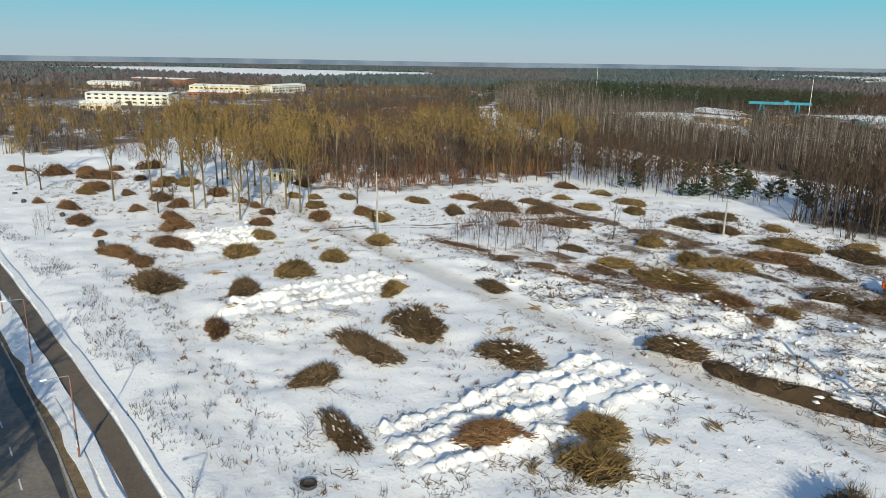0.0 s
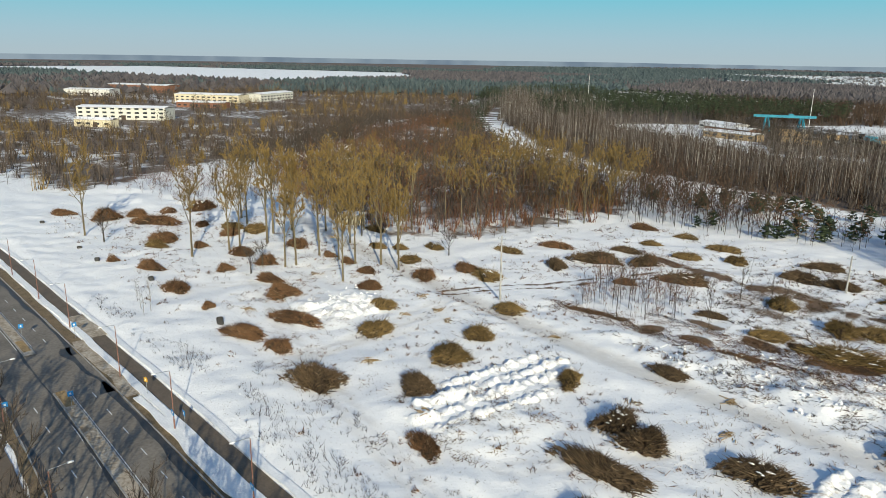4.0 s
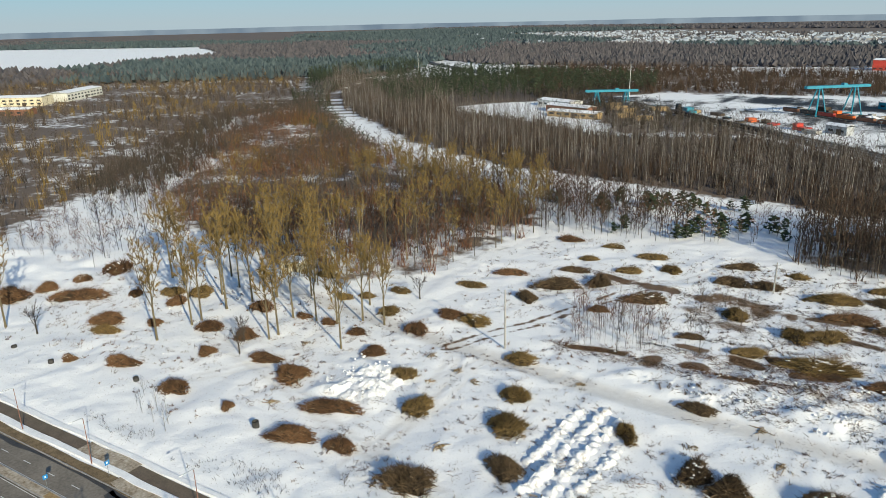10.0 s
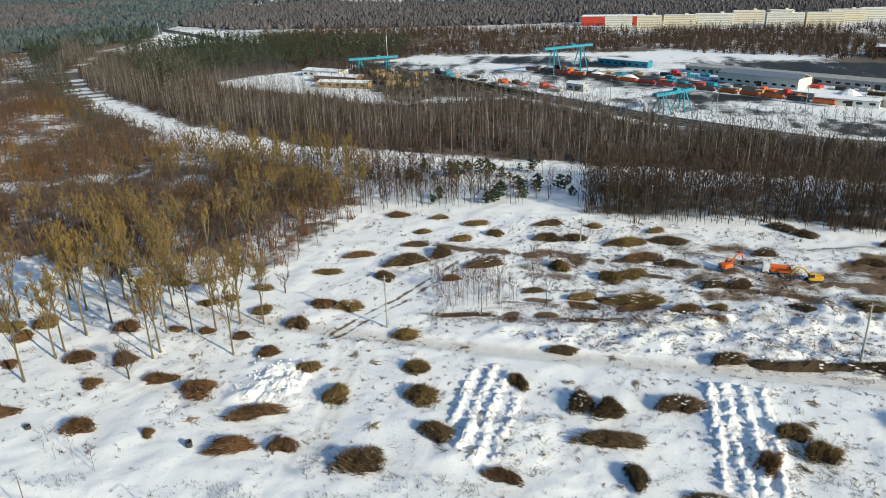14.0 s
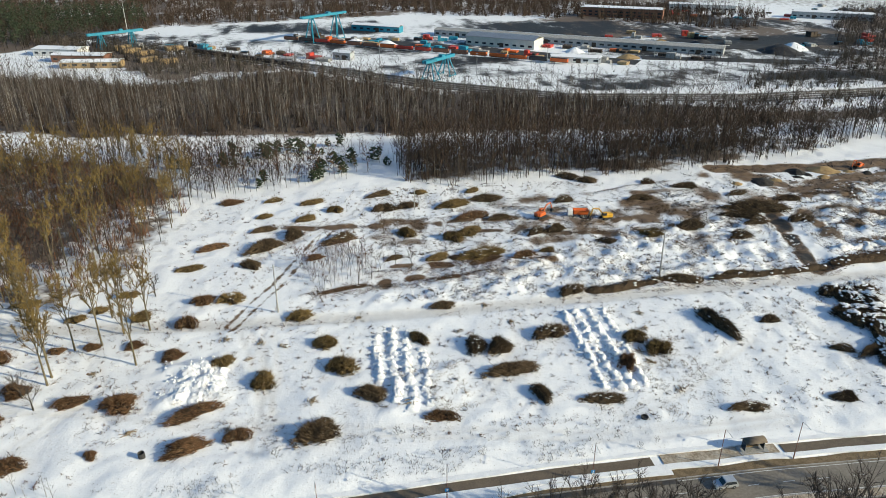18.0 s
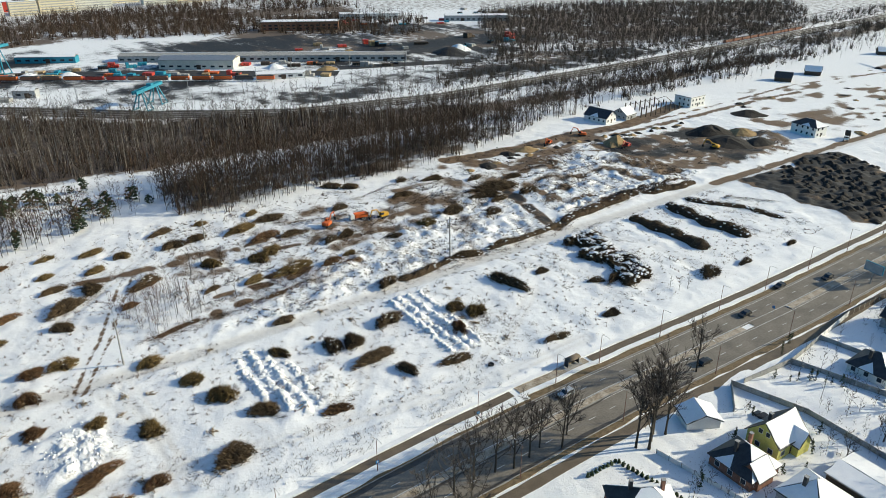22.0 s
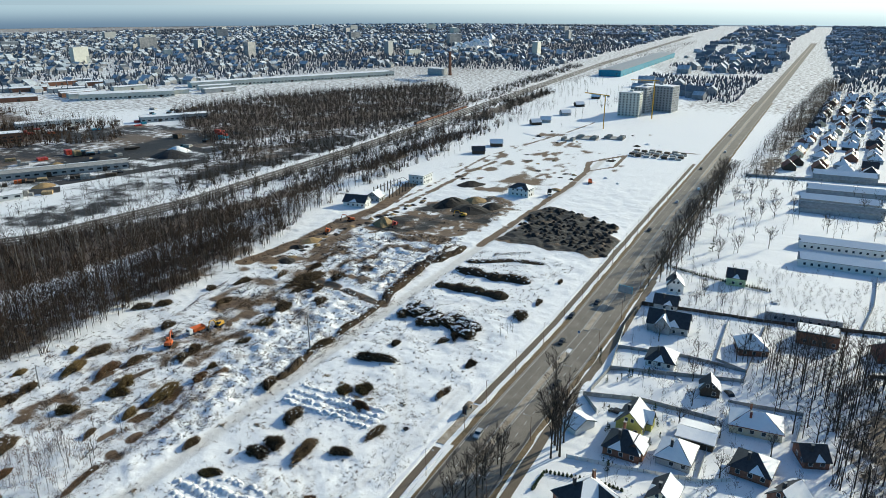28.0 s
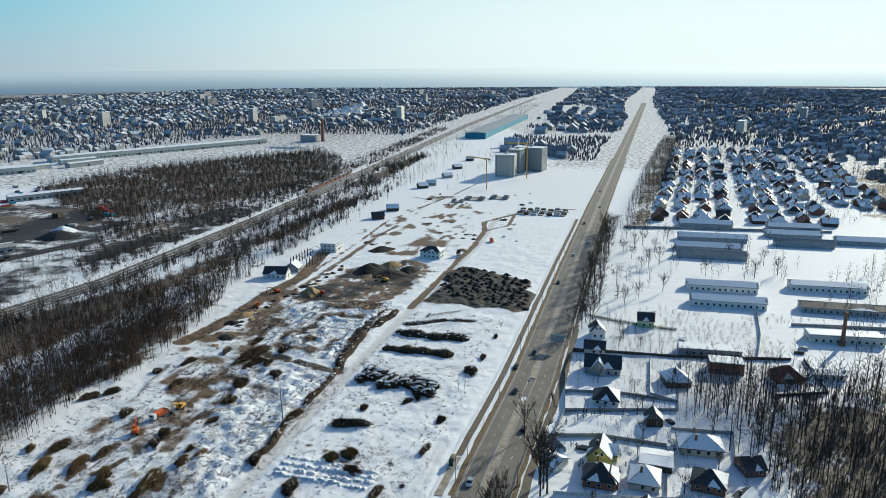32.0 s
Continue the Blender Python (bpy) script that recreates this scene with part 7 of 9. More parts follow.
        if wk == "gable_x":
            v += [(-ww / 2, 0, wh + wrh - 0.2), (ww / 2, 0, wh + wrh - 0.2)]
            wf = wf[:5] + [(4, 8, 7), (5, 6, 9), (4, 5, 9, 8), (6, 7, 8, 9)]
        else:
            v += [(0, -wd / 2, wh + wrh - 0.2), (0, wd / 2, wh + wrh - 0.2)]
            wf = wf[:5] + [(4, 5, 8), (6, 7, 9), (5, 6, 9, 8), (7, 4, 8, 9)]
        p = part("wing", mesh_of("wing", v, wf, [wall]), e, "", pose(wx, wy, 0))
        for side, c in roof_faces(ww, wd, wh, wrh, wk, 0.4).items():
            up = [(px, py, pz + 0.14) for px, py, pz in c]
            part("wing_roof", mesh_of("wing_roof", *slab(up, 0.2), [roof]), p)
            if side not in bare:
                part("wing_snow", mesh_of("wing_snow", *snow_slab(up, 0.96, 0.16, ord(side)), [ROOF_SNOW]), p)
    return tagged(e, label, "house" if name == "house" else name.replace("_", " "), "houses in the gardens" if name == "house" else "")


house(55, 26.5, 11.5, 9.2, 4.2, 4.6, "gable_x", YELLOW_WALL, DARK_ROOF, "n", "yellow-green gabled house with a half-snowy dark roof", -4, 1, 2, wing=(2.5, -3.5, 5, 6, 3.6, 3.2, "gable_y"))
house(42, 26, 11, 12, 3.4, 4.4, "hip", BRICK_WALL, DARK_ROOF, "nw", "brick house with a steep dark roof, patchy snow", -4, 2, 1, wing=(-1, -4, 6, 6, 3.4, 3.4, "gable_x"))
house(44, 12, 12, 11, 3.2, 4.2, "hip", GREY_WALL, DARK_ROOF, "", "grey bungalow under a snow-covered hipped roof", -4, 1)
house(70, -7, 12, 17, 3.2, 3.4, "hip", CREAM_WALL, RED_ROOF, "", "long cream bungalow under a snow-covered hipped roof", 3, 2)
house(101, 26, 11, 11.5, 3.2, 4.0, "hip", WHITE_WALL, DARK_ROOF, "nw", "white house with a black hipped roof", 0, 1)
house(130.5, 28.5, 10, 18, 4.2, 5.0, "gable_y", GREY_WALL, DARK_ROOF, "w", "large grey house with a steep dark roof", 0, 1, 2, wing=(-3.5, 2, 7, 7, 4.2, 4.6, "gable_x"))
house(86, 8, 7, 7, 3.0, 3.6, "gable_x", DARK_WOOD, DARK_ROOF, "n", "small dark wooden house with one snowy slope", 8, 0)
house(125, -2, 12, 12, 3.3, 4.6, "hip", BRICK_WALL, DARK_ROOF, "", "brown house under a snowy pyramid roof", 15, 1)
house(195, 9, 9, 9.5, 4.5, 3.6, "gable_y", GREEN_WALL, DARK_ROOF, "w", "pale green house with a dark gabled roof", 0, 1, 2)
house(174, 33, 9, 8, 4.4, 4.2, "gable_x", WHITE_WALL, DARK_ROOF, "n", "white gabled house with a steep snowy roof", 12, 1, 2)
house(152, 33, 8, 11, 3.4, 3.4, "gable_y", GREY_WALL, DARK_ROOF, "w", "grey house with a dark roof beside the lane", 0, 1)
house(143, -24, 10, 17, 5.2, 0.5, "flat", BRICK_WALL, DARK_ROOF, "", "unfinished brick house with a flat snowy top", 0, 0, 1)
house(139, -48, 11, 13, 3.2, 4.4, "hip", BRICK_WALL, RED_ROOF, "nw", "brick house with a dark red hipped roof", 10, 1)
house(145, -66, 8, 14, 3.2, 1.2, "gable_y", WHITE_WALL, CONCRETE, "", "low white building with a snowy roof", 5, 0)
house(162, -19, 8, 28, 3.4, 0.5, "flat", GREY_WALL, CONCRETE, "", "long low grey shed with a flat snowy roof", 2, 0, 1, True, "shed")
house(47, -8, 11, 12, 3.2, 3.6, "hip", BRICK_WALL, DARK_ROOF, "nw", "brown house with a dark roof, patchy snow", -10, 1)
house(36, -17, 9, 9, 3.2, 3.8, "gable_x", BRICK_WALL, DARK_ROOF, "n", "brown house with steep dark gables", -30, 1)
house(60, -22, 10, 8, 3, 3, "gable_y", BRICK_WALL, DARK_ROOF, "w", "brown outbuilding with a patchy roof among trees", 20, 1)
house(193, -84, 9, 34, 4.2, 0.5, "flat", PALE_PANEL, CONCRETE, "", "long pale workshop with a flat snowy roof", 4, 0, 1, True, "workshop")
house(48, 41.5, 8, 6, 2.2, 1.8, "gable_y", WHITE_WALL, DARK_ROOF, "", "garage with a low snow-covered roof", -30, 0, 1, False, "garage")
house(57, 8, 10, 10.5, 2.6, 0.7, "gable_y", DARK_WOOD, CONCRETE, "", "broad shed under a flat sheet of snow", -4, 0, 1, False, "shed")
house(14, 30, 15, 12, 3.4, 4.8, "hip", BRICK_WALL, DARK_ROOF, "w", "large house with a dark hipped roof, partly snowy", -35, 2, 1, wing=(3, -4, 7, 8, 3.4, 3.8, "gable_y"))
house(24, 12, 10, 8, 3.2, 3.4, "gable_x", CREAM_WALL, DARK_ROOF, "n", "cream house with a half-snowy roof", -5, 1)
house(238, -36, 10, 40, 4.0, 2.0, "gable_y", WHITE_WALL, CONCRETE, "", "long white barn with a snow-covered roof", 0, 0, 1, True, "barn")
house(268, -36, 10, 40, 4.0, 2.0, "gable_y", WHITE_WALL, CONCRETE, "", "long white barn with a snow-covered roof", 0, 0, 1, True, "barn")
house(280, -97, 10, 42, 4.2, 1.6, "gable_y", WHITE_WALL, CONCRETE, "", "long white barn with vents on a snowy roof", 0, 0, 1, True, "barn")
house(240, -95, 11, 42, 3.6, 1.8, "gable_y", GREY_WALL, DARK_ROOF, "w", "long grey barn with a dark bare roof", 0, 0, 1, True, "barn")
for x, y, dd in ((345, -38, 46), (368, -38, 46), (400, -44, 50), (452, -44, 42), (395, -108, 40), (424, -106, 40), (452, -112, 40), (410, -150, 34)):
    house(x, y, 11, dd, 3.6, 2.4, "gable_y", GREY_WALL, CONCRETE, "w" if x % 2 else "", "long low greenhouse-like barn with a ridged roof", 0, 0, 1, False, "barn")


def chimney_stack(x, y, h, r0, r1, material, label):
    e = empty("chimney_stack", pose(x, y, -0.2))
    tube("shaft", e, [(0, 0, 0), (0, 0, h * 0.5), (0, 0, h)], (r0, (r0 + r1) / 2, r1), material, "", 12)
    tube("crown_ring", e, [(0, 0, h - 1.0), (0, 0, h + 0.02)], (r1 * 1.18, r1 * 1.18), material, "", 12)
    tube("base", e, [(0, 0, 0), (0, 0, 2.2)], (r0 * 1.35, r0 * 1.25), material, "", 8)
    return tagged(e, label, "chimney")


chimney_stack(187, -82, 17.5, 1.1, 0.75, BRICK_WALL, "brick boiler-house chimney beside the workshop")


def fence(points, h, material, label, pitch=3.0):
    """Posts and panels between points; one thing for each run."""
    e = empty("fence", pose(points[0][0], points[0][1], 0))
    ox, oy = points[0]
    for (ax, ay), (bx, by) in zip(points, points[1:]):
        n = max(1, round(math.hypot(bx - ax, by - ay) / pitch))
        ang = math.degrees(math.atan2(by - ay, bx - ax))
        ln = math.hypot(bx - ax, by - ay) / n
        for k in range(n):
            t, u = k / n, (k + 0.5) / n
            box("post", e, ax + (bx - ax) * t - ox, ay + (by - ay) * t - oy, -0.3, 0.16, 0.16, h + 0.4, CONCRETE, "", ang)
            box("panel", e, ax + (bx - ax) * u - ox, ay + (by - ay) * u - oy, -0.2, round(ln - 0.18, 1), 0.07, h + 0.2, material, "", ang)
    return tagged(e, label, "fence", "garden fences")


for pts, h, m, lab in (
    ([(58, 38.5), (66.6, 45.0), (70.9, 27.5), (69, 4)], 1.8, CONCRETE, "grey concrete panel fence round a snowy garden"),
    ([(70, 43.5), (88, 41.3), (93, 20), (98, -1.6)], 1.8, CONCRETE, "grey panel fence between two gardens"),
    ([(88, 41.3), (105.6, 42.8), (108.3, 20), (105.7, -2)], 1.7, CONCRETE, "grey panel fence along the garden's edge"),
    ([(105.6, 42.8), (125.5, 44.5)], 1.8, WHITE_WALL, "pale wall facing the footway"),
    ([(125.5, 44.5), (151, 43), (152.5, 20), (153.3, -4.8), (161.6, -54.6)], 1.8, DARK_WOOD, "dark board fence behind the houses"),
    ([(69, 4), (37.5, 5.3)], 1.6, CONCRETE, "concrete fence behind the bungalow"),
    ([(147, 8), (111, 8.7), (105.7, -2)], 1.5, CONCRETE, "low fence across the snowy lawn"),
    ([(98, -1.6), (105.7, -2), (150, -6)], 1.6, DARK_WOOD, "dark fence at the gardens' end"),
    ([(31, 40), (33, 22), (36, 4), (40, -3)], 1.5, WHITE_WALL, "pale fence along the lane"),
    ([(64, -18), (84, -20), (82, 2)], 1.6, CONCRETE, "concrete fence round the bungalow's garden"),
    ([(160, -40), (190, -46), (230, -50)], 2.0, CONCRETE, "long concrete fence of the workshop yard"),
    ([(210, -64), (214, -110)], 2.0, CONCRETE, "concrete fence of the workshop yard"),
    ([(163, -60), (128, -62), (120, -40)], 1.7, DARK_WOOD, "dark fence round the red-roofed house"),
    ([(431, 22), (436, -20), (440, -75), (446, -140)], 2.0, CONCRETE, "long concrete wall before the settlement"),
):
    fence(pts, h, m, lab)


def hedge(points, h, label):
    """A row of clipped evergreens, one lump beside the other."""
    e = empty("hedge", pose(points[0][0], points[0][1], 0))
    g = np.random.default_rng(int(points[0][0]))
    for (ax, ay), (bx, by) in zip(points, points[1:]):
        n = max(1, round(math.hypot(bx - ax, by - ay) / 1.1))
        for k in range(n):
            q = Heap()
            for z in np.linspace(0.2, 1, 5):
                q.add(*tuft(np.array([0, 0, h * z * 0.85]), 0.62 * (1.15 - 0.6 * z), 0.9, g), 0)
            v, f, i = q.arrays()
            t = (k + 0.5) / n
            part("bush", tri_mesh("bush", v, f, [PINE_GREEN]), e, "", pose(ax + (bx - ax) * t - points[0][0], ay + (by - ay) * t - points[0][1], -0.05))
    return tagged(e, label, "hedge", "garden hedges")


hedge([(204, 41), (198, 26), (194, 13), (190, -6)], 1.9, "long dark evergreen hedge across the gardens")
hedge([(13, 44), (22, 43.5), (24, 30), (23, 22)], 1.5, "dark evergreen hedge round the corner garden")

THUJA = [tree_kind("thuja", pine_tree(s, 3.2, 0.06, 0.05, 0.75, 22, True), [BARK, PINE_GREEN]) for s in (151, 152)]
rng = np.random.default_rng(21)
for x, y in [(78, 40), (80, 37), (82, 36), (84, 34), (85, 33), (86, 31), (87, 30), (88, 28), (92, 46), (90, 45), (97, 47), (99, 47.5), (101, 48), (60, 35), (62, 37), (59, 20), (61, 21), (47, 20), (48, 32), (50, 33), (66, 22), (53, 18), (30, 28), (33, 30)]:
    tree(THUJA[int(rng.integers(2))], x, y, rng.uniform(0.6, 1.2), rng.uniform(0, 360), "small dark green thuja dusted with snow in a garden", "garden thujas", "conifer")
BROAD = [tree_kind("bare_tree", boughed_tree(s, 14, 0.22, 0.2, 5.2, 8, 9, 10, 0.034, 0.55), [BARK, GREY_TWIG]) for s in (161, 162, 163)]
for x, y, s in [(-1, 57, 0.85), (8, 56, 0.8), (3, 55.5, 0.85), (12, 57, 0.7), (16, 54, 0.8), (20, 56.5, 0.6), (31, 42, 1.15), (33.5, 43.5, 1.1), (36, 45, 1.2), (29, 44, 1.0), (38, 43, 0.9), (65, 54, 0.8), (-12, 57, 0.7), (-6, 58, 0.75), (-35, 47, 0.9), (-25, 46, 0.95), (-15, 48, 0.9), (-48, 46, 0.8), (-60, 47, 0.7)]:
    tree(BROAD[int(rng.integers(3))], x, y, 1.35 * s, rng.uniform(0, 360), "broad bare roadside tree with a dark trunk", "roadside trees")
for k in range(58):
    x = 176 + k * 4.4 + rng.uniform(-2, 2)
    y = float(foot_y(x)) - 26.5 - (k % 3) * 3.5 + rng.uniform(-1.5, 1.5)
    tree(BROAD[int(rng.integers(3))], x, y, rng.uniform(0.75, 1.15), rng.uniform(0, 360), "bare tree in the row beside the carriageway", "trees along the road")
for x, y in [(227, 20), (240, 12), (262, 25), (300, 10), (312, 5), (324, 6), (330, 16), (318, -2), (338, 22), (347, -50), (352, 0), (360, 14), (372, 8), (381, -10), (392, 20), (402, 6), (330, -70), (300, -60), (310, -75), (415, 14), (255, -2), (340, -12), (296, -30)]:
    tree(BROAD[int(rng.integers(3))], x, y, rng.uniform(0.65, 1.0), rng.uniform(0, 360), "bare tree on the snowy common", "trees on the common")
tree(("spruce", THUJA[0][1]), 236, 24, 2.6, 0, "lone dark spruce on the snowy common", "", "spruce")
for x, y in [(97, 12), (112, 15), (92, 14), (99, 8), (60, 2), (62, 14), (75, 12), (113, 2), (118, 30), (160, 22), (165, 12), (172, 20), (182, 22), (57, -12), (40, 0)]:
    tree(APPLE_KINDS[int(rng.integers(2))], x, y, rng.uniform(0.7, 1.1), rng.uniform(0, 360), "small bare fruit tree in a snowy garden", "garden trees")
plant("garden_wood", [bare_tree(s, 15, 0.2, 0.2, 3.4, 13, 6, 1.0, 0.07, 0, True) for s in (171, 172, 173)], np.vstack([scatter([(88, -26), (118, -34), (126, -60), (150, -80), (140, -130), (40, -120), (-20, -50), (20, -30), (48, -28)], 5.2, 174), scatter([(104, -6), (118, -12), (130, -30), (134, -42), (112, -36), (96, -24)], 6, 175), scatter([(66, -18), (92, -4), (106, -14), (104, -34), (60, -32), (48, -26)], 6.5, 180)]),
      [BARK, GREY_TWIG], "dark bare wood behind the gardens", "wood", (0.8, 1.15), 28)
plant("garden_thicket", THICKETS, scatter([(88, -26), (118, -34), (126, -60), (150, -80), (140, -130), (40, -120), (-20, -50), (20, -30), (48, -28)], 4.6, 178, patchy(12, 179, 0.2, 0.6)), [GREY_TWIG], "dark bare stems of the wood behind the gardens", "scrub", (0.6, 1.3), 45)
plant("common_scrub", SCRUBS, scatter([(206, 36), (222, 34), (222, -90), (208, -60)], 3.4, 176, patchy(9, 177, 0.25, 0.6)), [BARK, GREY_TWIG], "grey scrub along the gardens' northern edge", "scrub", (0.3, 0.7), 29)

# garden clutter
def bench_table(x, y, turn):
    e = empty("garden_table", pose(x, y, ground_z(x, y), 0, 0, turn))
    box("tabletop", e, 0, 0, 0.7, 2.0, 0.9, 0.06, DARK_WOOD)
    for sx in (-0.8, 0.8):
        for sy in (-0.35, 0.35):
            box("leg", e, sx, sy, 0, 0.08, 0.08, 0.7, DARK_WOOD)
    box("snow_cover", e, 0, 0, 0.76, 1.9, 0.8, 0.08, ROOF_SNOW, "", 0, 0.03)
    return tagged(e, "wooden garden table topped with snow", "table", "garden tables")


for x, y, t in ((63, 16, 20), (72, 18, 0), (90, 18, 40), (75, 2, 10)):
    bench_table(x, y, t)
for x, y, t, p in ((61, 33, 80, BLACK_PAINT), (88, 2, 30, BLACK_PAINT), (176, -8, 10, SILVER_PAINT), (172, -60, 80, BLACK_PAINT), (178, -63, 80, SILVER_PAINT)):
    car(x, y, t, p, 0.1, "car parked in a snowy yard")

# shrubs and young trees of the gardens, clear of the houses
BUILT = [ob.matrix_world.translation for ob in bpy.data.objects if ob.parent is None and ob.name.split(".")[0] in ("house", "barn", "shed", "garage", "warehouse")]


def off_houses(x, y):
    d = np.full(np.shape(x), 1e9)
    for b in BUILT:
        d = np.minimum(d, np.hypot(x - b[0], y - b[1]))
    return (d > 8.5) * 1.0


GARDENS = [(40, 38), (120, 44), (200, 38), (206, -70), (120, -24), (60, -22), (20, -20), (10, 20)]
plant("garden_shrubs", SCRUBS, scatter(GARDENS, 3.6, 331, lambda x, y: off_houses(x, y) * patchy(10, 332, 0.3, 0.6)(x, y)), [BARK, GREY_TWIG], "bare shrubs in the snowy gardens", "shrubs", (0.3, 0.8), 70)
plant("garden_saplings", SAPLINGS, scatter(GARDENS, 6.5, 333, lambda x, y: off_houses(x, y) * patchy(25, 334, 0.2, 0.6)(x, y)), [BARK, GREY_TWIG], "bare young trees in the snowy gardens", "trees", (0.4, 0.85), 71)
plant("garden_grove", [bare_tree(s, 15, 0.17, 0.2, 3.8, 14, 7, 0.95, 0.07, 0, True) for s in (174, 175)], scatter([(125, 4), (142, -15), (156, -61), (132, -74), (112, -60), (86, -26), (98, -6)], 5.4, 347, lambda x, y: 0.9 * off_houses(x, y)), [BARK, GREY_TWIG], "tall bare trees between the gardens", "trees", (0.75, 1.15), 77)
plant("common_wood", MID_TREES, scatter([(224, 30), (430, 22), (440, -50), (400, -90), (300, -90), (230, -60)], 10, 335, lambda x, y: off_houses(x, y) * patchy(30, 336, 0.4, 0.7)(x, y)), [BARK, GREY_TWIG], "bare trees scattered over the snowy common", "trees", (0.6, 1.0), 72)
plant("south_wood", MID_TREES, scatter([(150, -85), (205, -78), (300, -100), (380, -170), (500, -200), (500, -420), (200, -380), (60, -200)], 9.5, 337, patchy(60, 338, 0.25, 0.55)), [BARK, GREY_TWIG], "bare woods south of the gardens", "wood", (0.7, 1.1), 73)

SETTLED = [(466, 4), (1050, -46), (1050, -300), (560, -260), (466, -180)]
plant("settlement_trees", SCRUBS + SAPLINGS, scatter(SETTLED, 8.5, 361, patchy(22, 362, 0.3, 0.6)), [BARK, GREY_TWIG], "bare garden trees and shrubs of the settlement", "trees", (0.6, 1.2), 81)

# ---- railway and goods yard ----
def ribbon(name, line, off, half, z, material, thick=0.2):
    """A flat band beside a bent line."""
    pts = [Vector((*p, 0)) for p in line]
    v, f = [], []
    for i, p in enumerate(pts):
        d = (pts[min(i + 1, len(pts) - 1)] - pts[max(i - 1, 0)]).normalized()
        n = Vector((-d.y, d.x, 0))
        a, b = p + n * (off - half), p + n * (off + half)
        v += [(a.x, a.y, z), (b.x, b.y, z), (a.x, a.y, z - thick), (b.x, b.y, z - thick)]
        if i:
            k = 4 * i
            f += [(k - 4, k, k + 1, k - 3), (k - 4, k - 2, k + 2, k), (k - 3, k + 1, k + 3, k - 1)]
    return mesh_of(name, v, f, [material])


BALLAST = mat("dark_ballast", (0.05, 0.042, 0.036), (0.13, 0.11, 0.095), 1.5, 0.95, 0.05)
COAL = mat("coal_ground", (0.012, 0.012, 0.014), (0.035, 0.034, 0.036), 4, 0.9, 0.1)
for off in (-9, -4, 1, 6):
    t = tagged(empty("railway_track"), "railway track on dark ballast between snow strips", "railway", kind="structure")
    part("ballast", ribbon("ballast", RAIL, off, 1.5, 0.28, BALLAST, 0.4), t)
    for s in (-0.76, 0.76):
        part("rail", ribbon("rail", RAIL, off + s, 0.05, 0.44, STEEL, 0.16), t)


def gantry_crane(ax, ay, bx, by, h, span, label):
    """A gantry whose girder runs from a to b, on two pairs of splayed legs."""
    ang = math.degrees(math.atan2(by - ay, bx - ax))
    ln = math.hypot(bx - ax, by - ay)
    e = empty("gantry_crane", pose((ax + bx) / 2, (ay + by) / 2, 0.1, 0, 0, ang))
    for s in (-1.2, 1.2):
        box("girder", e, 0, s, h - 2.0, ln, 0.9, 1.8, CRANE_BLUE)
    for k in np.arange(-ln / 2 + 1, ln / 2, 3.0):
        box("cross_tie", e, k, 0, h - 0.4, 0.4, 3.2, 0.35, CRANE_BLUE)
    for c in (-ln * 0.28, ln * 0.28):
        for s in (-1, 1):
            for d in (-1, 1):
                tube("leg", e, [(c + d * 0.8, s * 1.2, h - 1.8), (c + d * span, s * 5.0, 0)], (0.5, 0.4), CRANE_BLUE)
            tube("tie", e, [(c - span, s * 5.0, 0.6), (c + span, s * 5.0, 0.6)], (0.3, 0.3), CRANE_BLUE)
    box("trolley", e, ln * 0.1, 0, h - 0.2, 3, 3, 1.2, CRANE_BLUE)
    box("cabin", e, -ln * 0.22, 2.0, h - 4.2, 2, 1.8, 2.0, GLASS)
    return tagged(e, label, "gantry crane", "gantry cranes")


gantry_crane(-214, 574, -178, 597, 12.5, 2.5, "low blue gantry crane over the timber yard")
gantry_crane(-52, 573, -16, 606, 21, 4.0, "tall blue gantry crane over the goods yard")
gantry_crane(24, 417, 46, 440, 13, 3.5, "blue gantry crane beside the railway")


def hall(ax, ay, bx, by, depth, h, wall, label, roof=CONCRETE, rise=1.2, bands=1, name="warehouse", bare=""):
    """A long building whose front runs from a to b; it reaches back to the left of that line."""
    ang = math.degrees(math.atan2(by - ay, bx - ax))
    ln = math.hypot(bx - ax, by - ay)
    e = empty(name, pose(ax, ay, -0.1, 0, 0, ang))
    m = pose(ln / 2, depth / 2, 0)
    w = part("wall", box_mesh(ln, depth, h, wall), e, "", m)
    for side, c in roof_faces(ln, depth, h, rise, "gable_x", 0.4).items():
        up = [(x, y, z + 0.1) for x, y, z in c]
        r = part("roof_slope", mesh_of("roof_slope", *slab(up, 0.2), [roof]), e, "", m)
        if side not in bare:
            part("snow_cover", mesh_of("snow_cover", *snow_slab(up, 0.985, 0.2, int(abs(ax))), [ROOF_SNOW]), r)
    n = int(ln / 6)
    for b in range(bands):
        for k in range(n):
            box("window", e, (k + 0.5) * ln / n, -0.02, 1.6 + b * 3.0, 3.2, 0.1, 1.4, GLASS)
    for k in range(max(1, n // 6)):
        box("gate", e, (k + 0.5) * ln / max(1, n // 6) + 2, -0.04, 0, 3.4, 0.1, 3.4, DARK_WOOD)
    return tagged(e, label, name.replace("_", " "))


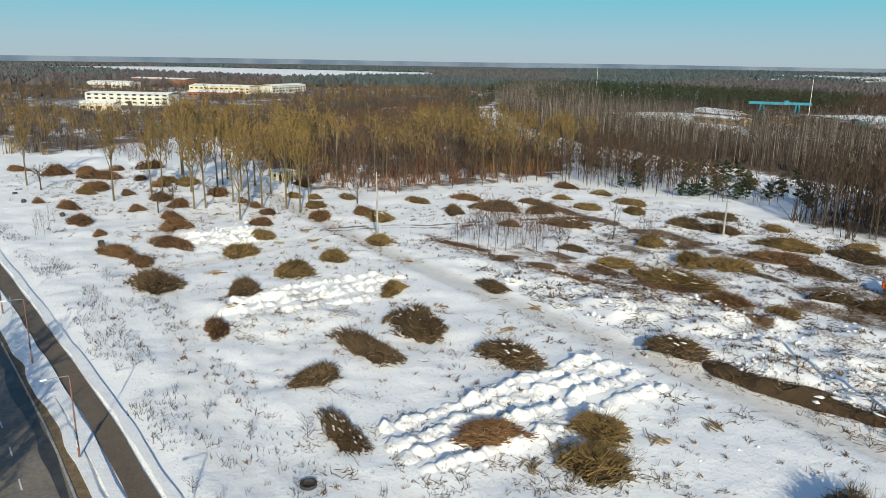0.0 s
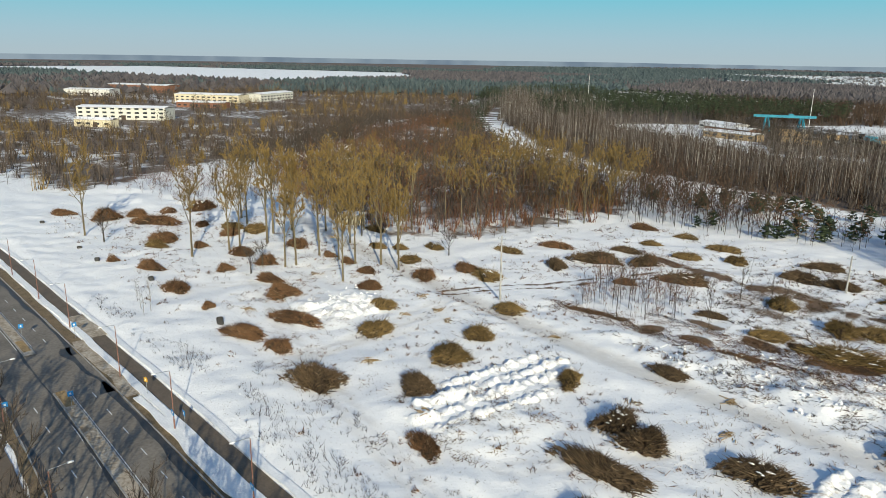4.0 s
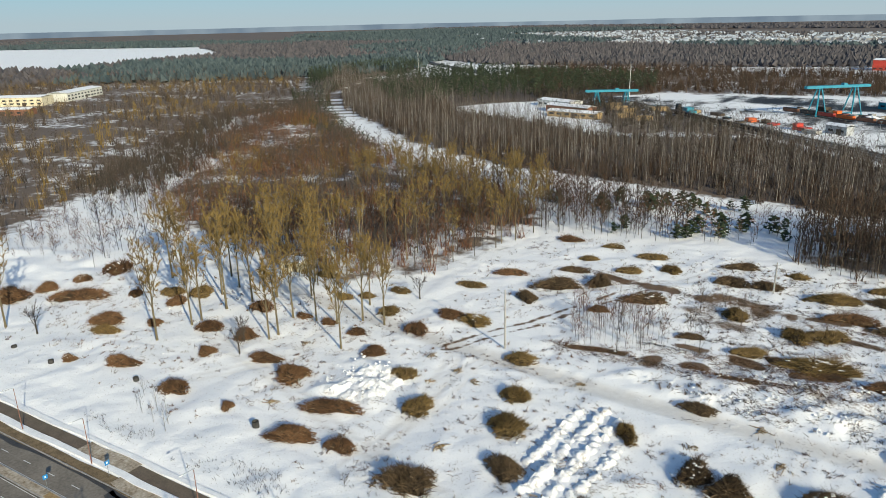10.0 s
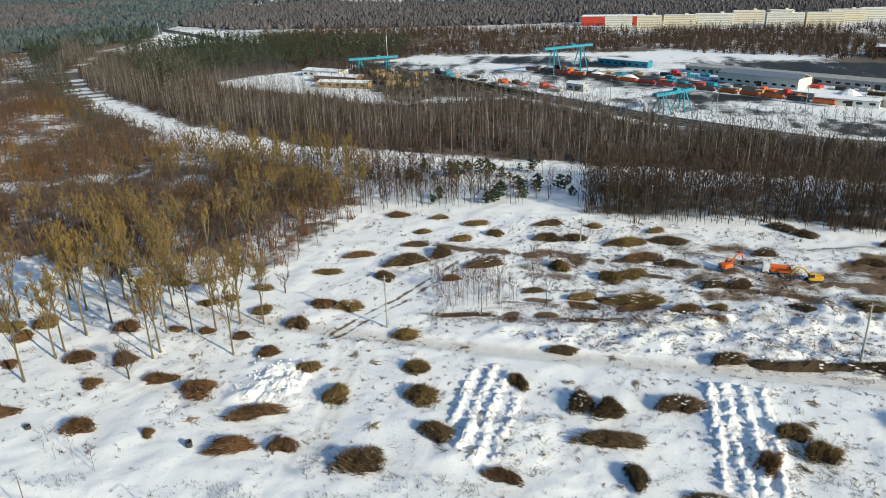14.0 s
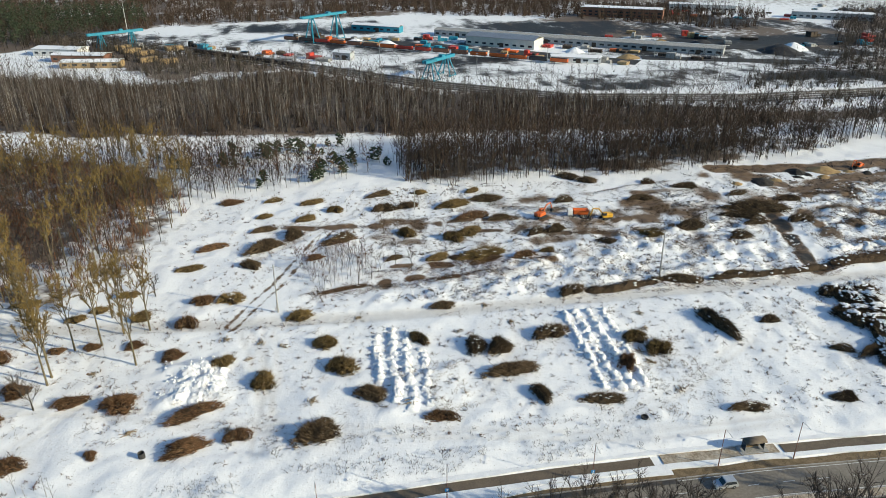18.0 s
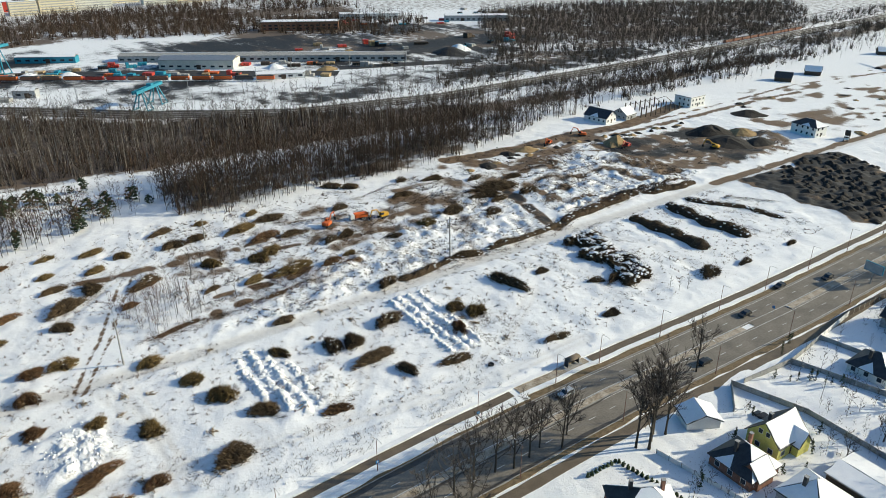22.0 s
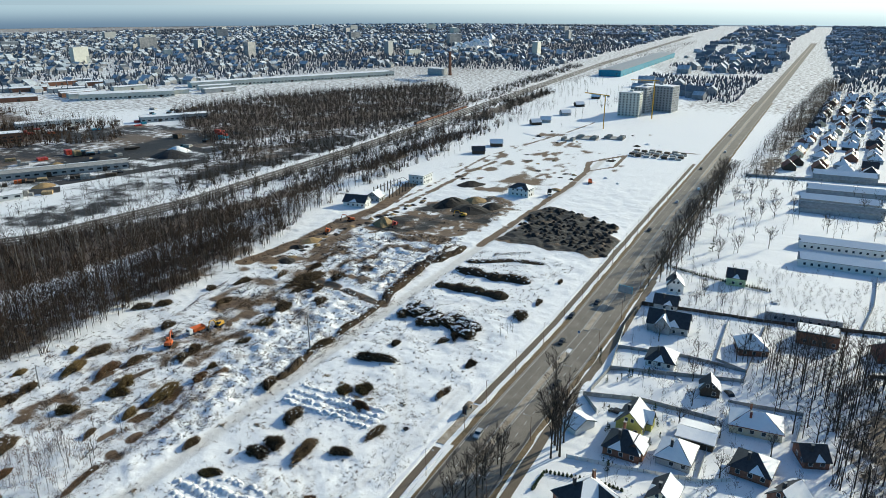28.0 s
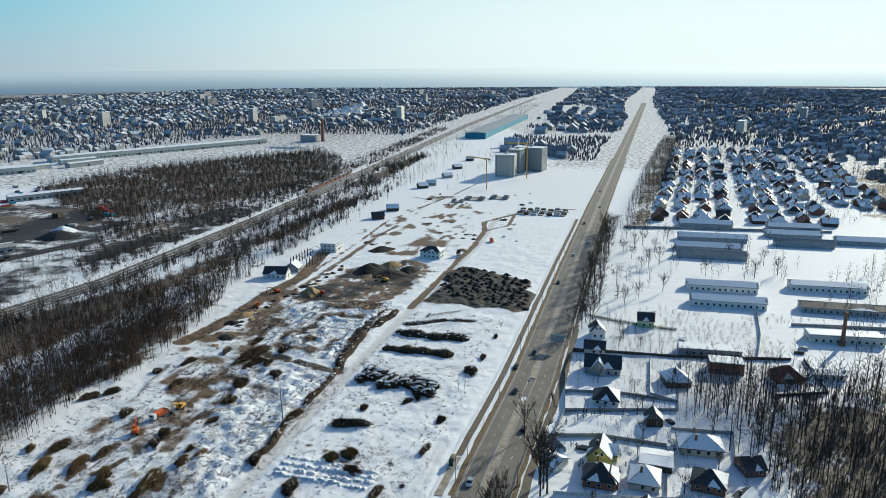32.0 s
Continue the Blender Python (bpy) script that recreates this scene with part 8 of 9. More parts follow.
hall(58, 596, 250, 464, 16, 5, GREY_WALL, "very long grey warehouse with a half-snowy roof and window band", bare="s")
hall(76, 548, 122, 513, 20, 7, PALE_PANEL, "broad hall with a low grey metal roof in the yard", STEEL, 2.0, bare="s")
hall(120, 465, 152, 451, 8, 4, WHITE_WALL, "white shed at the edge of the snowy yard")
hall(-250, 560, -215, 548, 14, 5, WHITE_WALL, "white timber-yard shed with a snowy roof")
hall(-228, 530, -190, 520, 12, 5, BRICK_WALL, "brick timber-yard shed with a snowy roof")
hall(-215, 505, -175, 500, 10, 4, RAW_WOOD, "open timber store with a snowy roof")
hall(-10, 640, 30, 615, 8, 5, CRANE_BLUE, "blue steel shed behind the tall crane")
hall(-30, 505, -18, 497, 6, 5, GREY_WALL, "small grey signal house by the tracks")
hall(-561, 189, -513, 240, 18, 9, PALE_PANEL, "big cream factory building with rows of windows", bands=3, name="factory")
hall(-735, 330, -672, 374, 22, 8, CREAM_WALL, "cream factory hall with a snowy roof", bands=2, name="factory")
hall(-685, 406, -722, 466, 20, 8, PALE_PANEL, "pale factory hall with a snowy roof", bands=2, name="factory")
hall(-500, 172, -478, 190, 9, 5, CREAM_WALL, "low cream outbuilding of the factory")
hall(-650, 300, -610, 330, 12, 5, BRICK_WALL, "long low workshop of the factory")
hall(-980, 330, -900, 380, 30, 9, BRICK_WALL, "far red-brick factory with a flat roof", name="factory")
hall(-900, 260, -860, 300, 24, 7, WHITE_WALL, "far white warehouse with a pale roof")
hall(-39, 1030, 45, 1027, 30, 12, RED_PAINT, "far red hall with a snowy roof", bands=1, name="factory")
hall(523, 872, 618, 793, 30, 8, PALE_PANEL, "far long store with a broad snowy roof")
hall(709, 850, 1024, 666, 26, 8, PALE_PANEL, "far very long warehouse with a snowy roof")
hall(222, 690, 290, 650, 14, 9, BRICK_WALL, "far brick office block behind the yard", bands=2, name="factory")
hall(1172, 285, 1729, 280, 40, 11, CRANE_BLUE, "far very long blue-grey hall with a bare metal roof", STEEL, bands=0, bare="ns")
hall(330, 720, 390, 690, 16, 6, WHITE_WALL, "far white shed in the industrial quarter")
hall(420, 640, 480, 600, 12, 6, GREY_WALL, "far grey shed in the industrial quarter")
for x, y in ((-190, 575), (-180, 560), (-168, 548), (-150, 565), (-160, 520), (-145, 512)):
    e = empty("timber_stack", pose(x, y, 0, 0, 0, 30))
    for k in range(6):
        box("timber_pack", e, (k % 3 - 1) * 4.4, 0, (k // 3) * 1.6, 4.0, 6, 1.5, RAW_WOOD)
    tagged(e, "stack of sawn timber bundles in the snowy yard", "timber stack", "timber stacks")


def wagon(x, y, turn, paint, label):
    e = empty("freight_wagon", pose(x, y, 0.45, 0, 0, turn))
    box("frame", e, 0, 0, 0.7, 13, 2.6, 0.3, RUBBER)
    box("body", e, 0, 0, 1.0, 12.6, 2.8, 2.2, paint, "", 0, 0.1)
    box("load", e, 0, 0, 3.2, 11.8, 2.3, 0.25, COAL, "", 0, 0.12)
    for a in (-4.6, -3.0, 3.0, 4.6):
        tube("wheelset", e, [(a, -0.8, 0.45), (a, 0.8, 0.45)], (0.45, 0.45), STEEL, "", 8)
    return tagged(e, label, "wagon", "freight wagons")


def along(line, s):
    """The place and heading s metres along a line."""
    for (ax, ay), (bx, by) in zip(line, line[1:]):
        ln = math.hypot(bx - ax, by - ay)
        if s <= ln:
            return ax + (bx - ax) * s / ln, ay + (by - ay) * s / ln, math.degrees(math.atan2(by - ay, bx - ax))
        s -= ln
    return None


rng = np.random.default_rng(31)
for k in range(9):
    x, y, a = along([(-122, 548), (-40, 474)], 4 + k * 14)[:3] if k < 8 else (0, 0, 0)
    if k < 8:
        wagon(x - 8, y - 5, a, BLACK_PAINT, "dark open freight wagon loaded with coal")
for k in range(16):
    x, y, a = along([(-70, 596), (10, 540), (140, 448)], 10 + k * 15.2)
    wagon(x, y, a, (ORANGE, RED_PAINT, BRICK_WALL, BLACK_PAINT)[int(rng.integers(4))], "open freight wagon in the goods yard")
for k in range(10):
    x, y, a = along([(520, 352), (1000, 372)], 20 + k * 14.5)
    wagon(x, y + 6, a, BRICK_WALL, "red-brown freight wagon on the main line")
for line, half in (([(-60, 612), (60, 540), (180, 452)], 9), ([(150, 545), (250, 508), (340, 480)], 10), ([(190, 470), (300, 430)], 7)):
    tagged(new("coal_yard", ribbon("coal_yard", line, 0, half, 0.12, COAL, 0.3)), "blackened ground of the coal yard", "yard", kind="structure")


def yard_stack(x, y, turn, n, size, paint, label):
    """Goods piled in the open: boxes side by side and on top of one another."""
    e = empty("goods_stack", pose(x, y, 0.05, 0, 0, turn))
    sx, sy, sz = size
    for k in range(n):
        box("crate", e, (k % 3 - 1) * (sx + 0.3), 0.2 * (k % 2), (k // 3) * sz, sx, sy, sz, paint, "", 0, 0.08)
    return tagged(e, label, "goods stack", "stacks in the goods yard")


g = np.random.default_rng(71)
STOCK = ((CRANE_BLUE, "blue steel containers standing in the goods yard"), (RED_PAINT, "red steel containers standing in the goods yard"), (DARK_WOOD, "dark timber stacks lying in the goods yard"), (CONCRETE, "grey concrete blocks stacked in the snow"), (RAW_WOOD, "pale sawn timber stacked in the yard"), (BLACK_PAINT, "dark scrap and pipes stacked in the yard"), (ORANGE, "orange machine parts standing in the yard"))
for line, n, off in (([(-60, 604), (60, 530), (170, 446)], 34, 12), ([(-20, 590), (90, 560), (240, 450)], 26, 10), ([(-180, 590), (-90, 540), (-30, 490)], 14, 14), ([(200, 560), (330, 500), (420, 520)], 22, 26), ([(330, 700), (430, 640), (520, 700)], 18, 34)):
    total = sum(math.hypot(b[0] - a[0], b[1] - a[1]) for a, b in zip(line, line[1:]))
    for k in range(n):
        x, y, a = along(line, total * (k + 0.5) / n)
        paint, words = STOCK[int(g.choice(7, p=(0.1, 0.13, 0.2, 0.2, 0.1, 0.2, 0.07)))]
        yard_stack(x + g.uniform(-off, off) * 0.6, y + g.uniform(-off, off), a + g.uniform(-12, 12), int(g.integers(2, 6)), (g.choice([2.4, 3.2]), g.choice([4.0, 6.0]), g.choice([1.2, 2.0])), paint, words)


def heap_mesh(seed, material):
    g = np.random.default_rng(seed)
    v = [(0, 0, 1)] + [(math.cos(w) * r * g.uniform(0.85, 1.15), math.sin(w) * r * g.uniform(0.85, 1.15), z * g.uniform(0.85, 1.1)) for r, z in ((0.3, 0.8), (0.62, 0.42), (1, -0.03)) for w in np.linspace(0, 6.283, 13)[:12]]
    f = [(0, 1 + k, 1 + (k + 1) % 12) for k in range(12)] + [(1 + j * 12 + k, 13 + j * 12 + k, 13 + j * 12 + (k + 1) % 12, 1 + j * 12 + (k + 1) % 12) for j in range(2) for k in range(12)]
    return mesh_of("heap", v, f, [material])


HEAPS = {m.name: [heap_mesh(s, m) for s in (1, 2, 3)] for m in (EARTH, SAND, COAL, SNOW)}


def heap(x, y, r, h, material, label):
    ob = new("soil_mound", HEAPS[material.name][int(abs(x + y)) % 3])
    ob.matrix_world = pose(x, y, ground_z(x, y) - 0.1, 0, 0, x * 37 % 360) @ Matrix.Diagonal((r, r * 0.8, h, 1))
    return tagged(ob, label, "heap", "heaps of soil")


for x, y, r, h, m, lab in ((250, 496, 22, 7, COAL, "tall black coal heap beside the yard"), (300, 470, 18, 6, COAL, "black coal heap in the yard"), (318, 482, 14, 5, SNOW, "heap of snow-covered spoil in the yard"), (228, 520, 10, 4, SAND, "orange sand heap in the yard"), (180, 470, 9, 3, SAND, "orange sand heap by the sheds"), (150, 500, 8, 4, SNOW, "snowy spoil heap in the yard"), (-10, 575, 9, 3, SNOW, "snowy gravel heap under the crane"), (14, 560, 9, 3.5, SNOW, "snowy gravel heap under the crane"),
                           (262, 186, 13, 5, EARTH, "dark spoil heap on the building site"), (276, 176, 9, 3.2, SAND, "orange sand heap on the building site"), (255, 170, 14, 3.5, EARTH, "long dark spoil heap on the building site"), (205, 203, 8, 4.5, SAND, "heap of sandy spoil beside an excavator"), (268, 160, 9, 3, EARTH, "dark spoil heap by the site road"), (160, 222, 6, 1.8, SAND, "low sandy spoil heap on the dug strip"), (148, 222, 5, 1.5, EARTH, "low earth heap on the dug strip"), (128, 214, 6, 1.6, EARTH, "low earth heap beside the muddy track"), (315, 196, 10, 3, EARTH, "dark spoil heap behind the white house")):
    heap(x, y, r, h, m, lab)
g = np.random.default_rng(81)
for _ in range(34):
    x, y = g.uniform(325, 590), g.uniform(100, 226)
    heap(x, y, g.uniform(1.6, 4.5), g.uniform(0.5, 1.6), (EARTH, SNOW, SAND, EARTH)[int(g.integers(4))], "low heap of spoil on the snowy building site")
# heaps of dark soil tipped side by side
for i in range(22):
    for j in range(16):
        x, y = 198 + i * 4.5 + rng.uniform(-2.0, 2.0), 70 + j * 4.4 + rng.uniform(-1.8, 1.8)
        if inside(np.array([x]), np.array([y]), TIPPED)[0] and rng.uniform() < 0.9:
            heap(x, y, rng.uniform(1.6, 3.2), rng.uniform(0.7, 1.7), EARTH, "tipped heap of dark soil among many")
for k in range(26):
    t = k / 25
    heap(118 + 150 * t + rng.uniform(-3, 3), 212 + 6 * math.sin(t * 5) + rng.uniform(-3, 3), rng.uniform(1.8, 3.4), rng.uniform(0.6, 1.3), EARTH if k % 3 else SAND, "small heap of dug soil beside the track")


# ---- the building site ----
house(234, 240, 10, 15, 3.6, 3.6, "gable_y", WHITE_WALL, DARK_ROOF, "we", "new white house with a bare dark roof", 8, 0, 1)
house(250, 236, 9, 10, 3.2, 3.4, "gable_x", GREY_WALL, DARK_ROOF, "n", "small new house with a dark gabled roof", 4, 0, 1)
house(304, 154, 9, 15, 5.6, 2.6, "hip", WHITE_WALL, DARK_ROOF, "wn", "white two-storey house with a dark hipped roof", -8, 0, 2)
e = empty("unfinished_house", pose(276, 236, 0, 0, 0, 0))
for k in range(9):
    for s in (-6, 6):
        box("column", e, -18 + k * 4.5, s, -0.3, 0.5, 0.5, 7.0 if k < 7 else 4.0, DARK_WOOD)
for k in range(4):
    tube("rafter", e, [(-16 + k * 9, -6, 5), (-16 + k * 9, 0, 8), (-16 + k * 9, 6, 5)], (0.15, 0.15, 0.15), DARK_WOOD)
tagged(e, "row of dark columns and rafters of unfinished houses", "house")
house(308, 233, 14, 12, 6, 0.4, "flat", WHITE_WALL, CONCRETE, "", "white cube-shaped house under construction", 0, 0, 2)
for x, y in ((425, 238), (464, 237), (596, 245), (618, 241), (678, 237), (758, 243), (844, 244)):
    house(x, y, 9, 11, 3.2, 3.2, "gable_y", DARK_WOOD if x % 3 else GREY_WALL, DARK_ROOF, "w" if x % 2 else "e", "small dark house beside the railway, partly snowy roof", float(x % 40), 0, 1, False)
for x, y, sx, sy in ((536, 172, 14, 20), (548, 148, 16, 18), (520, 186, 10, 12)):
    e = empty("foundation", pose(x, y, 0))
    box("slab", e, 0, 0, -0.2, sx, sy, 0.7, CONCRETE)
    for k in range(6):
        box("wall_block", e, (k % 3 - 1) * sx * 0.36, (k // 3 - 0.5) * sy * 0.7, 0.5, 0.5, sy * 0.3, 2.2, CONCRETE)
        box("wall_block", e, (k % 3 - 1) * sx * 0.3, (k // 3 - 0.5) * sy * 0.9, 0.5, sx * 0.25, 0.5, 2.2, CONCRETE)
    tagged(e, "concrete foundation with low walls on the site", "foundation", "foundations")
for i in range(5):
    for j in range(7):
        x, y = 470 + i * 6 + rng.uniform(-1, 1), 76 + j * 6.6 + rng.uniform(-1, 1)
        e = empty("material_stack", pose(x, y, 0, 0, 0, rng.uniform(-8, 8)))
        for k in range(2):
            box("pallet", e, k * 2.0 - 1.0, 0, -0.1, 1.7, 4.4, 1.0 + 0.7 * ((i + j) % 3), (CONCRETE, DARK_WOOD, GREY_WALL)[(i + 2 * j) % 3], "", 0, 0.1)
        tagged(e, "stack of building material on pallets in snow", "material stack", "material stacks")


def site_mast(x, y, h, jib, turn, label):
    e = empty("tower_crane", pose(x, y, 0, 0, 0, turn))
    tube("mast", e, [(0, 0, -0.2), (0, 0, h)], (0.7, 0.6), YELLOW, "", 4)
    box("jib", e, jib * 0.35, 0, h, jib, 1.0, 0.9, YELLOW)
    box("counterweight", e, -jib * 0.12, 0, h - 1.2, 2.5, 1.6, 1.6, CONCRETE)
    box("cab", e, 1.2, 0.9, h - 1.6, 1.4, 1.2, 1.6, WHITE_PAINT)
    return tagged(e, label, "tower crane", "tower cranes")


site_mast(598, 172, 34, 34, 60, "slim yellow tower crane on the site")
site_mast(690, 140, 42, 30, 100, "slim yellow tower crane by the tower block")


def apartment(x, y, w, d, storeys, wall, label, turn=0.0, windows=False):
    e = empty("apartment_block", pose(x, y, -0.1, 0, 0, turn))
    h = storeys * 2.9 + 0.8
    box("wall", e, 0, 0, 0, w, d, h, wall)
    box("roof", e, 0, 0, h, w + 0.3, d + 0.3, 0.5, CONCRETE)
    box("snow_cover", e, 0, 0, h + 0.5, w - 0.6, d - 0.6, 0.15, ROOF_SNOW)
    box("lift_house", e, w * 0.2, 0, h + 0.5, 4, 4, 2.2, wall)
    for s in range(storeys):
        if windows:
            for k in range(int(w / 4)):
                box("window", e, -w / 2 + 2 + k * 4, -d / 2 - 0.02, 1.2 + 2.9 * s, 1.8, 0.1, 1.5, GLASS)
            for k in range(int(d / 4)):
                box("window", e, -w / 2 - 0.02, -d / 2 + 2 + k * 4, 1.2 + 2.9 * s, 0.1, 1.8, 1.5, GLASS)
        elif x < 500:
            box("glazing", e, 0, -d / 2 - 0.02, 1.2 + 2.9 * s, w - 2, 0.1, 1.2, GREY_WALL)
    return tagged(e, label, "apartment block", "apartment blocks")


apartment(704, 168, 18, 24, 9, PALE_PANEL, "pale nine-storey tower block under construction", 0, True)
apartment(764, 146, 22, 40, 10, GREY_WALL, "grey ten-storey tower block beside the road", -12, True)
apartment(738, 160, 20, 16, 10, GREY_WALL, "grey ten-storey wing of the tower block", -12, True)
for k, (x, y, w) in enumerate(((10, 985, 34), (48, 985, 30), (86, 990, 40), (130, 1008, 46), (180, 1060, 40), (222, 1064, 30), (215, 1010, 44), (262, 1012, 44), (300, 1064, 44), (350, 1090, 50))):
    apartment(x, y, w, 13, 5, CREAM_WALL if k % 3 else PALE_PANEL, "long cream five-storey apartment block behind woods", 0)
chimney_stack(1075, 577, 42, 3.0, 2.2, BRICK_WALL, "tall dark boiler-house chimney giving off steam")
house(1070, 600, 22, 30, 12, 0.5, "flat", GREY_WALL, CONCRETE, "", "grey boiler house at the foot of the chimney", 0, 0, 1, False, "boiler_house")
for x, y, h in ((-470, 700, 34), (-200, 640, 30), (60, 430, 14), (110, 440, 14), (150, 470, 14), (0, 460, 14), (200, 470, 14), (-60, 500, 14)):
    e = empty("light_mast", pose(x, y, 0))
    tube("pole", e, [(0, 0, -0.2), (0, 0, h)], (0.25, 0.12), STEEL if h < 20 else WHITE_PAINT)
    box("lamp_head", e, 0, 0, h, 1.4, 0.4, 0.3, STEEL)
    tagged(e, "tall thin mast in the goods yard", "mast", "masts")

# ---- the settlement along the road, the town and the skyline ----
SMALL = []
for k, (w, d, rh, wall, roof, bare) in enumerate(((10, 11, 4.0, BRICK_WALL, DARK_ROOF, "w"), (11, 9, 3.6, GREY_WALL, DARK_ROOF, ""), (10, 11, 4.2, GREY_WALL, DARK_ROOF, "n"), (10, 9, 3.4, CREAM_WALL, DARK_ROOF, ""), (9, 12, 4.0, DARK_WOOD, RED_ROOF, "e"))):
    SMALL.append(house(480 + 0.01 * k, -500 - 30 * k, w, d, 3.0, rh, ("gable_y", "hip", "hip", "gable_x", "gable_y")[k], wall, roof, bare, "house in the settlement with a partly snowy roof", 0, 1, 1, False))
rng = np.random.default_rng(41)
count = 0
for block, (y0, rows) in enumerate(((-6, 4), (-86, 4), (-168, 3))):
    for i in range(33):
        x = 474 + i * 17.2
        if 30 < (x - 474) % 190 < 48 or (block == 2 and x < 560):
            continue
        for j in range(rows):
            if rng.uniform() < 0.1:
                continue
            y = y0 - j * 18.5 - 0.085 * (x - 455)
            copy_thing(SMALL[int(rng.integers(5))], pose(x + rng.uniform(-3, 3), y + rng.uniform(-2.5, 2.5), -0.1, 0, 0, rng.uniform(-14, 14) + 90 * int(rng.integers(2))))
            count += 1


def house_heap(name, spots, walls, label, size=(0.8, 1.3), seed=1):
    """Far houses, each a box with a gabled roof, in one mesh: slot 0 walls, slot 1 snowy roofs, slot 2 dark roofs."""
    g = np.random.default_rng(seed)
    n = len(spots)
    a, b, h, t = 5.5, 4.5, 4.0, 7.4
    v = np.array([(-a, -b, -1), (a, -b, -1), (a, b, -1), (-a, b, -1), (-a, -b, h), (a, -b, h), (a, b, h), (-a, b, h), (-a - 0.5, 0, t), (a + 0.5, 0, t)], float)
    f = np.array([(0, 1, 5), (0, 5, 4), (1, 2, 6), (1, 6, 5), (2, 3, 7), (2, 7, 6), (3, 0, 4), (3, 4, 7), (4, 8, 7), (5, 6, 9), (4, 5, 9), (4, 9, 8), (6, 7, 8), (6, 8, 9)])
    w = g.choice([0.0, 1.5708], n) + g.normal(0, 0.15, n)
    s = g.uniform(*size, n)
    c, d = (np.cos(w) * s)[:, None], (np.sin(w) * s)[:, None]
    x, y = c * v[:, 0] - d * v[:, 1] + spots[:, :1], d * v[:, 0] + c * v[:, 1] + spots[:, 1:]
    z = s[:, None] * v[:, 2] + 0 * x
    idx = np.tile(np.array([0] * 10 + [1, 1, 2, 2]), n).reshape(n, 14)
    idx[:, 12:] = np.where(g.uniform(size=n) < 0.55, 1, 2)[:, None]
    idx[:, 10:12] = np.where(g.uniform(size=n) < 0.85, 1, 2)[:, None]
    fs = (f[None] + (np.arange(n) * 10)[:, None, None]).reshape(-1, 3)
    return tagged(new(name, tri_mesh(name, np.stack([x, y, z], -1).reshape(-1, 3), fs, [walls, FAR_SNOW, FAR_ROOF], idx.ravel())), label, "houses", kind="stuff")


# town roofs, roof snow and walls: distance haze painted in as muted bluish mid-tones
FAR_ROOF = mat("far_hazed_roofs", (0.09, 0.105, 0.125), (0.16, 0.18, 0.20), 20, 0.8)
FAR_SNOW = mat("far_hazed_roof_snow", (0.27, 0.31, 0.36), (0.52, 0.56, 0.60), 25, 0.8)
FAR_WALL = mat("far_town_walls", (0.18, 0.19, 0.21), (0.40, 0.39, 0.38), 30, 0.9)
everywhere = lambda x, y: np.ones(len(x))
off_rail = lambda x, y: (off_line(x, y, RAIL) > 60) * (np.abs(y - foot_y(x)) > 45) * 1.0
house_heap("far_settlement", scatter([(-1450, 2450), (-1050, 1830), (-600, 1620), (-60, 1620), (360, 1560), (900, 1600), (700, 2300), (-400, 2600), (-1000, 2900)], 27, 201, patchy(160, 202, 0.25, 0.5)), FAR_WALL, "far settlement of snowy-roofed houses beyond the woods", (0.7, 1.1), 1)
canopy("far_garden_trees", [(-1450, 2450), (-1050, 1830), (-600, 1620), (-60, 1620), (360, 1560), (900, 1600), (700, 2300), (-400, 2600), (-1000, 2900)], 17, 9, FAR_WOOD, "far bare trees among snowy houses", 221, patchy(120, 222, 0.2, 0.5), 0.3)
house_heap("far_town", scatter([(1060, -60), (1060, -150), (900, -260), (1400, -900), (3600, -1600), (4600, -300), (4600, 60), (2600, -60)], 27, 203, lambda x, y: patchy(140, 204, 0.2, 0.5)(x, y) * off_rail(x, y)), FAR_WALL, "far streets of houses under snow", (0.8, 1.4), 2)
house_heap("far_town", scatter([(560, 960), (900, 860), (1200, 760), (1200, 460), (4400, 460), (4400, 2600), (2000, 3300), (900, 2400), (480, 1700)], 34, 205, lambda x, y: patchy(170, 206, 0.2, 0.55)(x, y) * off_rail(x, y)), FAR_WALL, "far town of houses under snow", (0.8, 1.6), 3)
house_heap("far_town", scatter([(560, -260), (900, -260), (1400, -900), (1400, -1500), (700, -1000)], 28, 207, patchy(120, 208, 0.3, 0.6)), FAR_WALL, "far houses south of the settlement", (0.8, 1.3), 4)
# crowns coloured bluish grey, which paints the haze over the town
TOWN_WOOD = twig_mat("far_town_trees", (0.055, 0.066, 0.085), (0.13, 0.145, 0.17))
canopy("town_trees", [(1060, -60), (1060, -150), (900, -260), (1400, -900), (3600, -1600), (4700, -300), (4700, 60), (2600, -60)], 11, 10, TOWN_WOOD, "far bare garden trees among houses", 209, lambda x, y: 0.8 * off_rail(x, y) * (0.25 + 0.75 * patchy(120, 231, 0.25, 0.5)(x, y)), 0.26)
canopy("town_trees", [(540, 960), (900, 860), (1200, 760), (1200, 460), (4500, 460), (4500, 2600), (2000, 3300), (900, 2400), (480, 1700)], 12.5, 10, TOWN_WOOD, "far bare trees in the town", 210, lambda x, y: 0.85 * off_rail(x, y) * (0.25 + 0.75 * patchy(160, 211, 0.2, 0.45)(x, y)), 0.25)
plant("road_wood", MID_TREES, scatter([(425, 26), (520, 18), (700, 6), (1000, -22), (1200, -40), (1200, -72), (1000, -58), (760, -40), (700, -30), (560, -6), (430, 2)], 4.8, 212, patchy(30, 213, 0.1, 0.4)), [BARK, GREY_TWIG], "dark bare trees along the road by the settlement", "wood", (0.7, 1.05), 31)
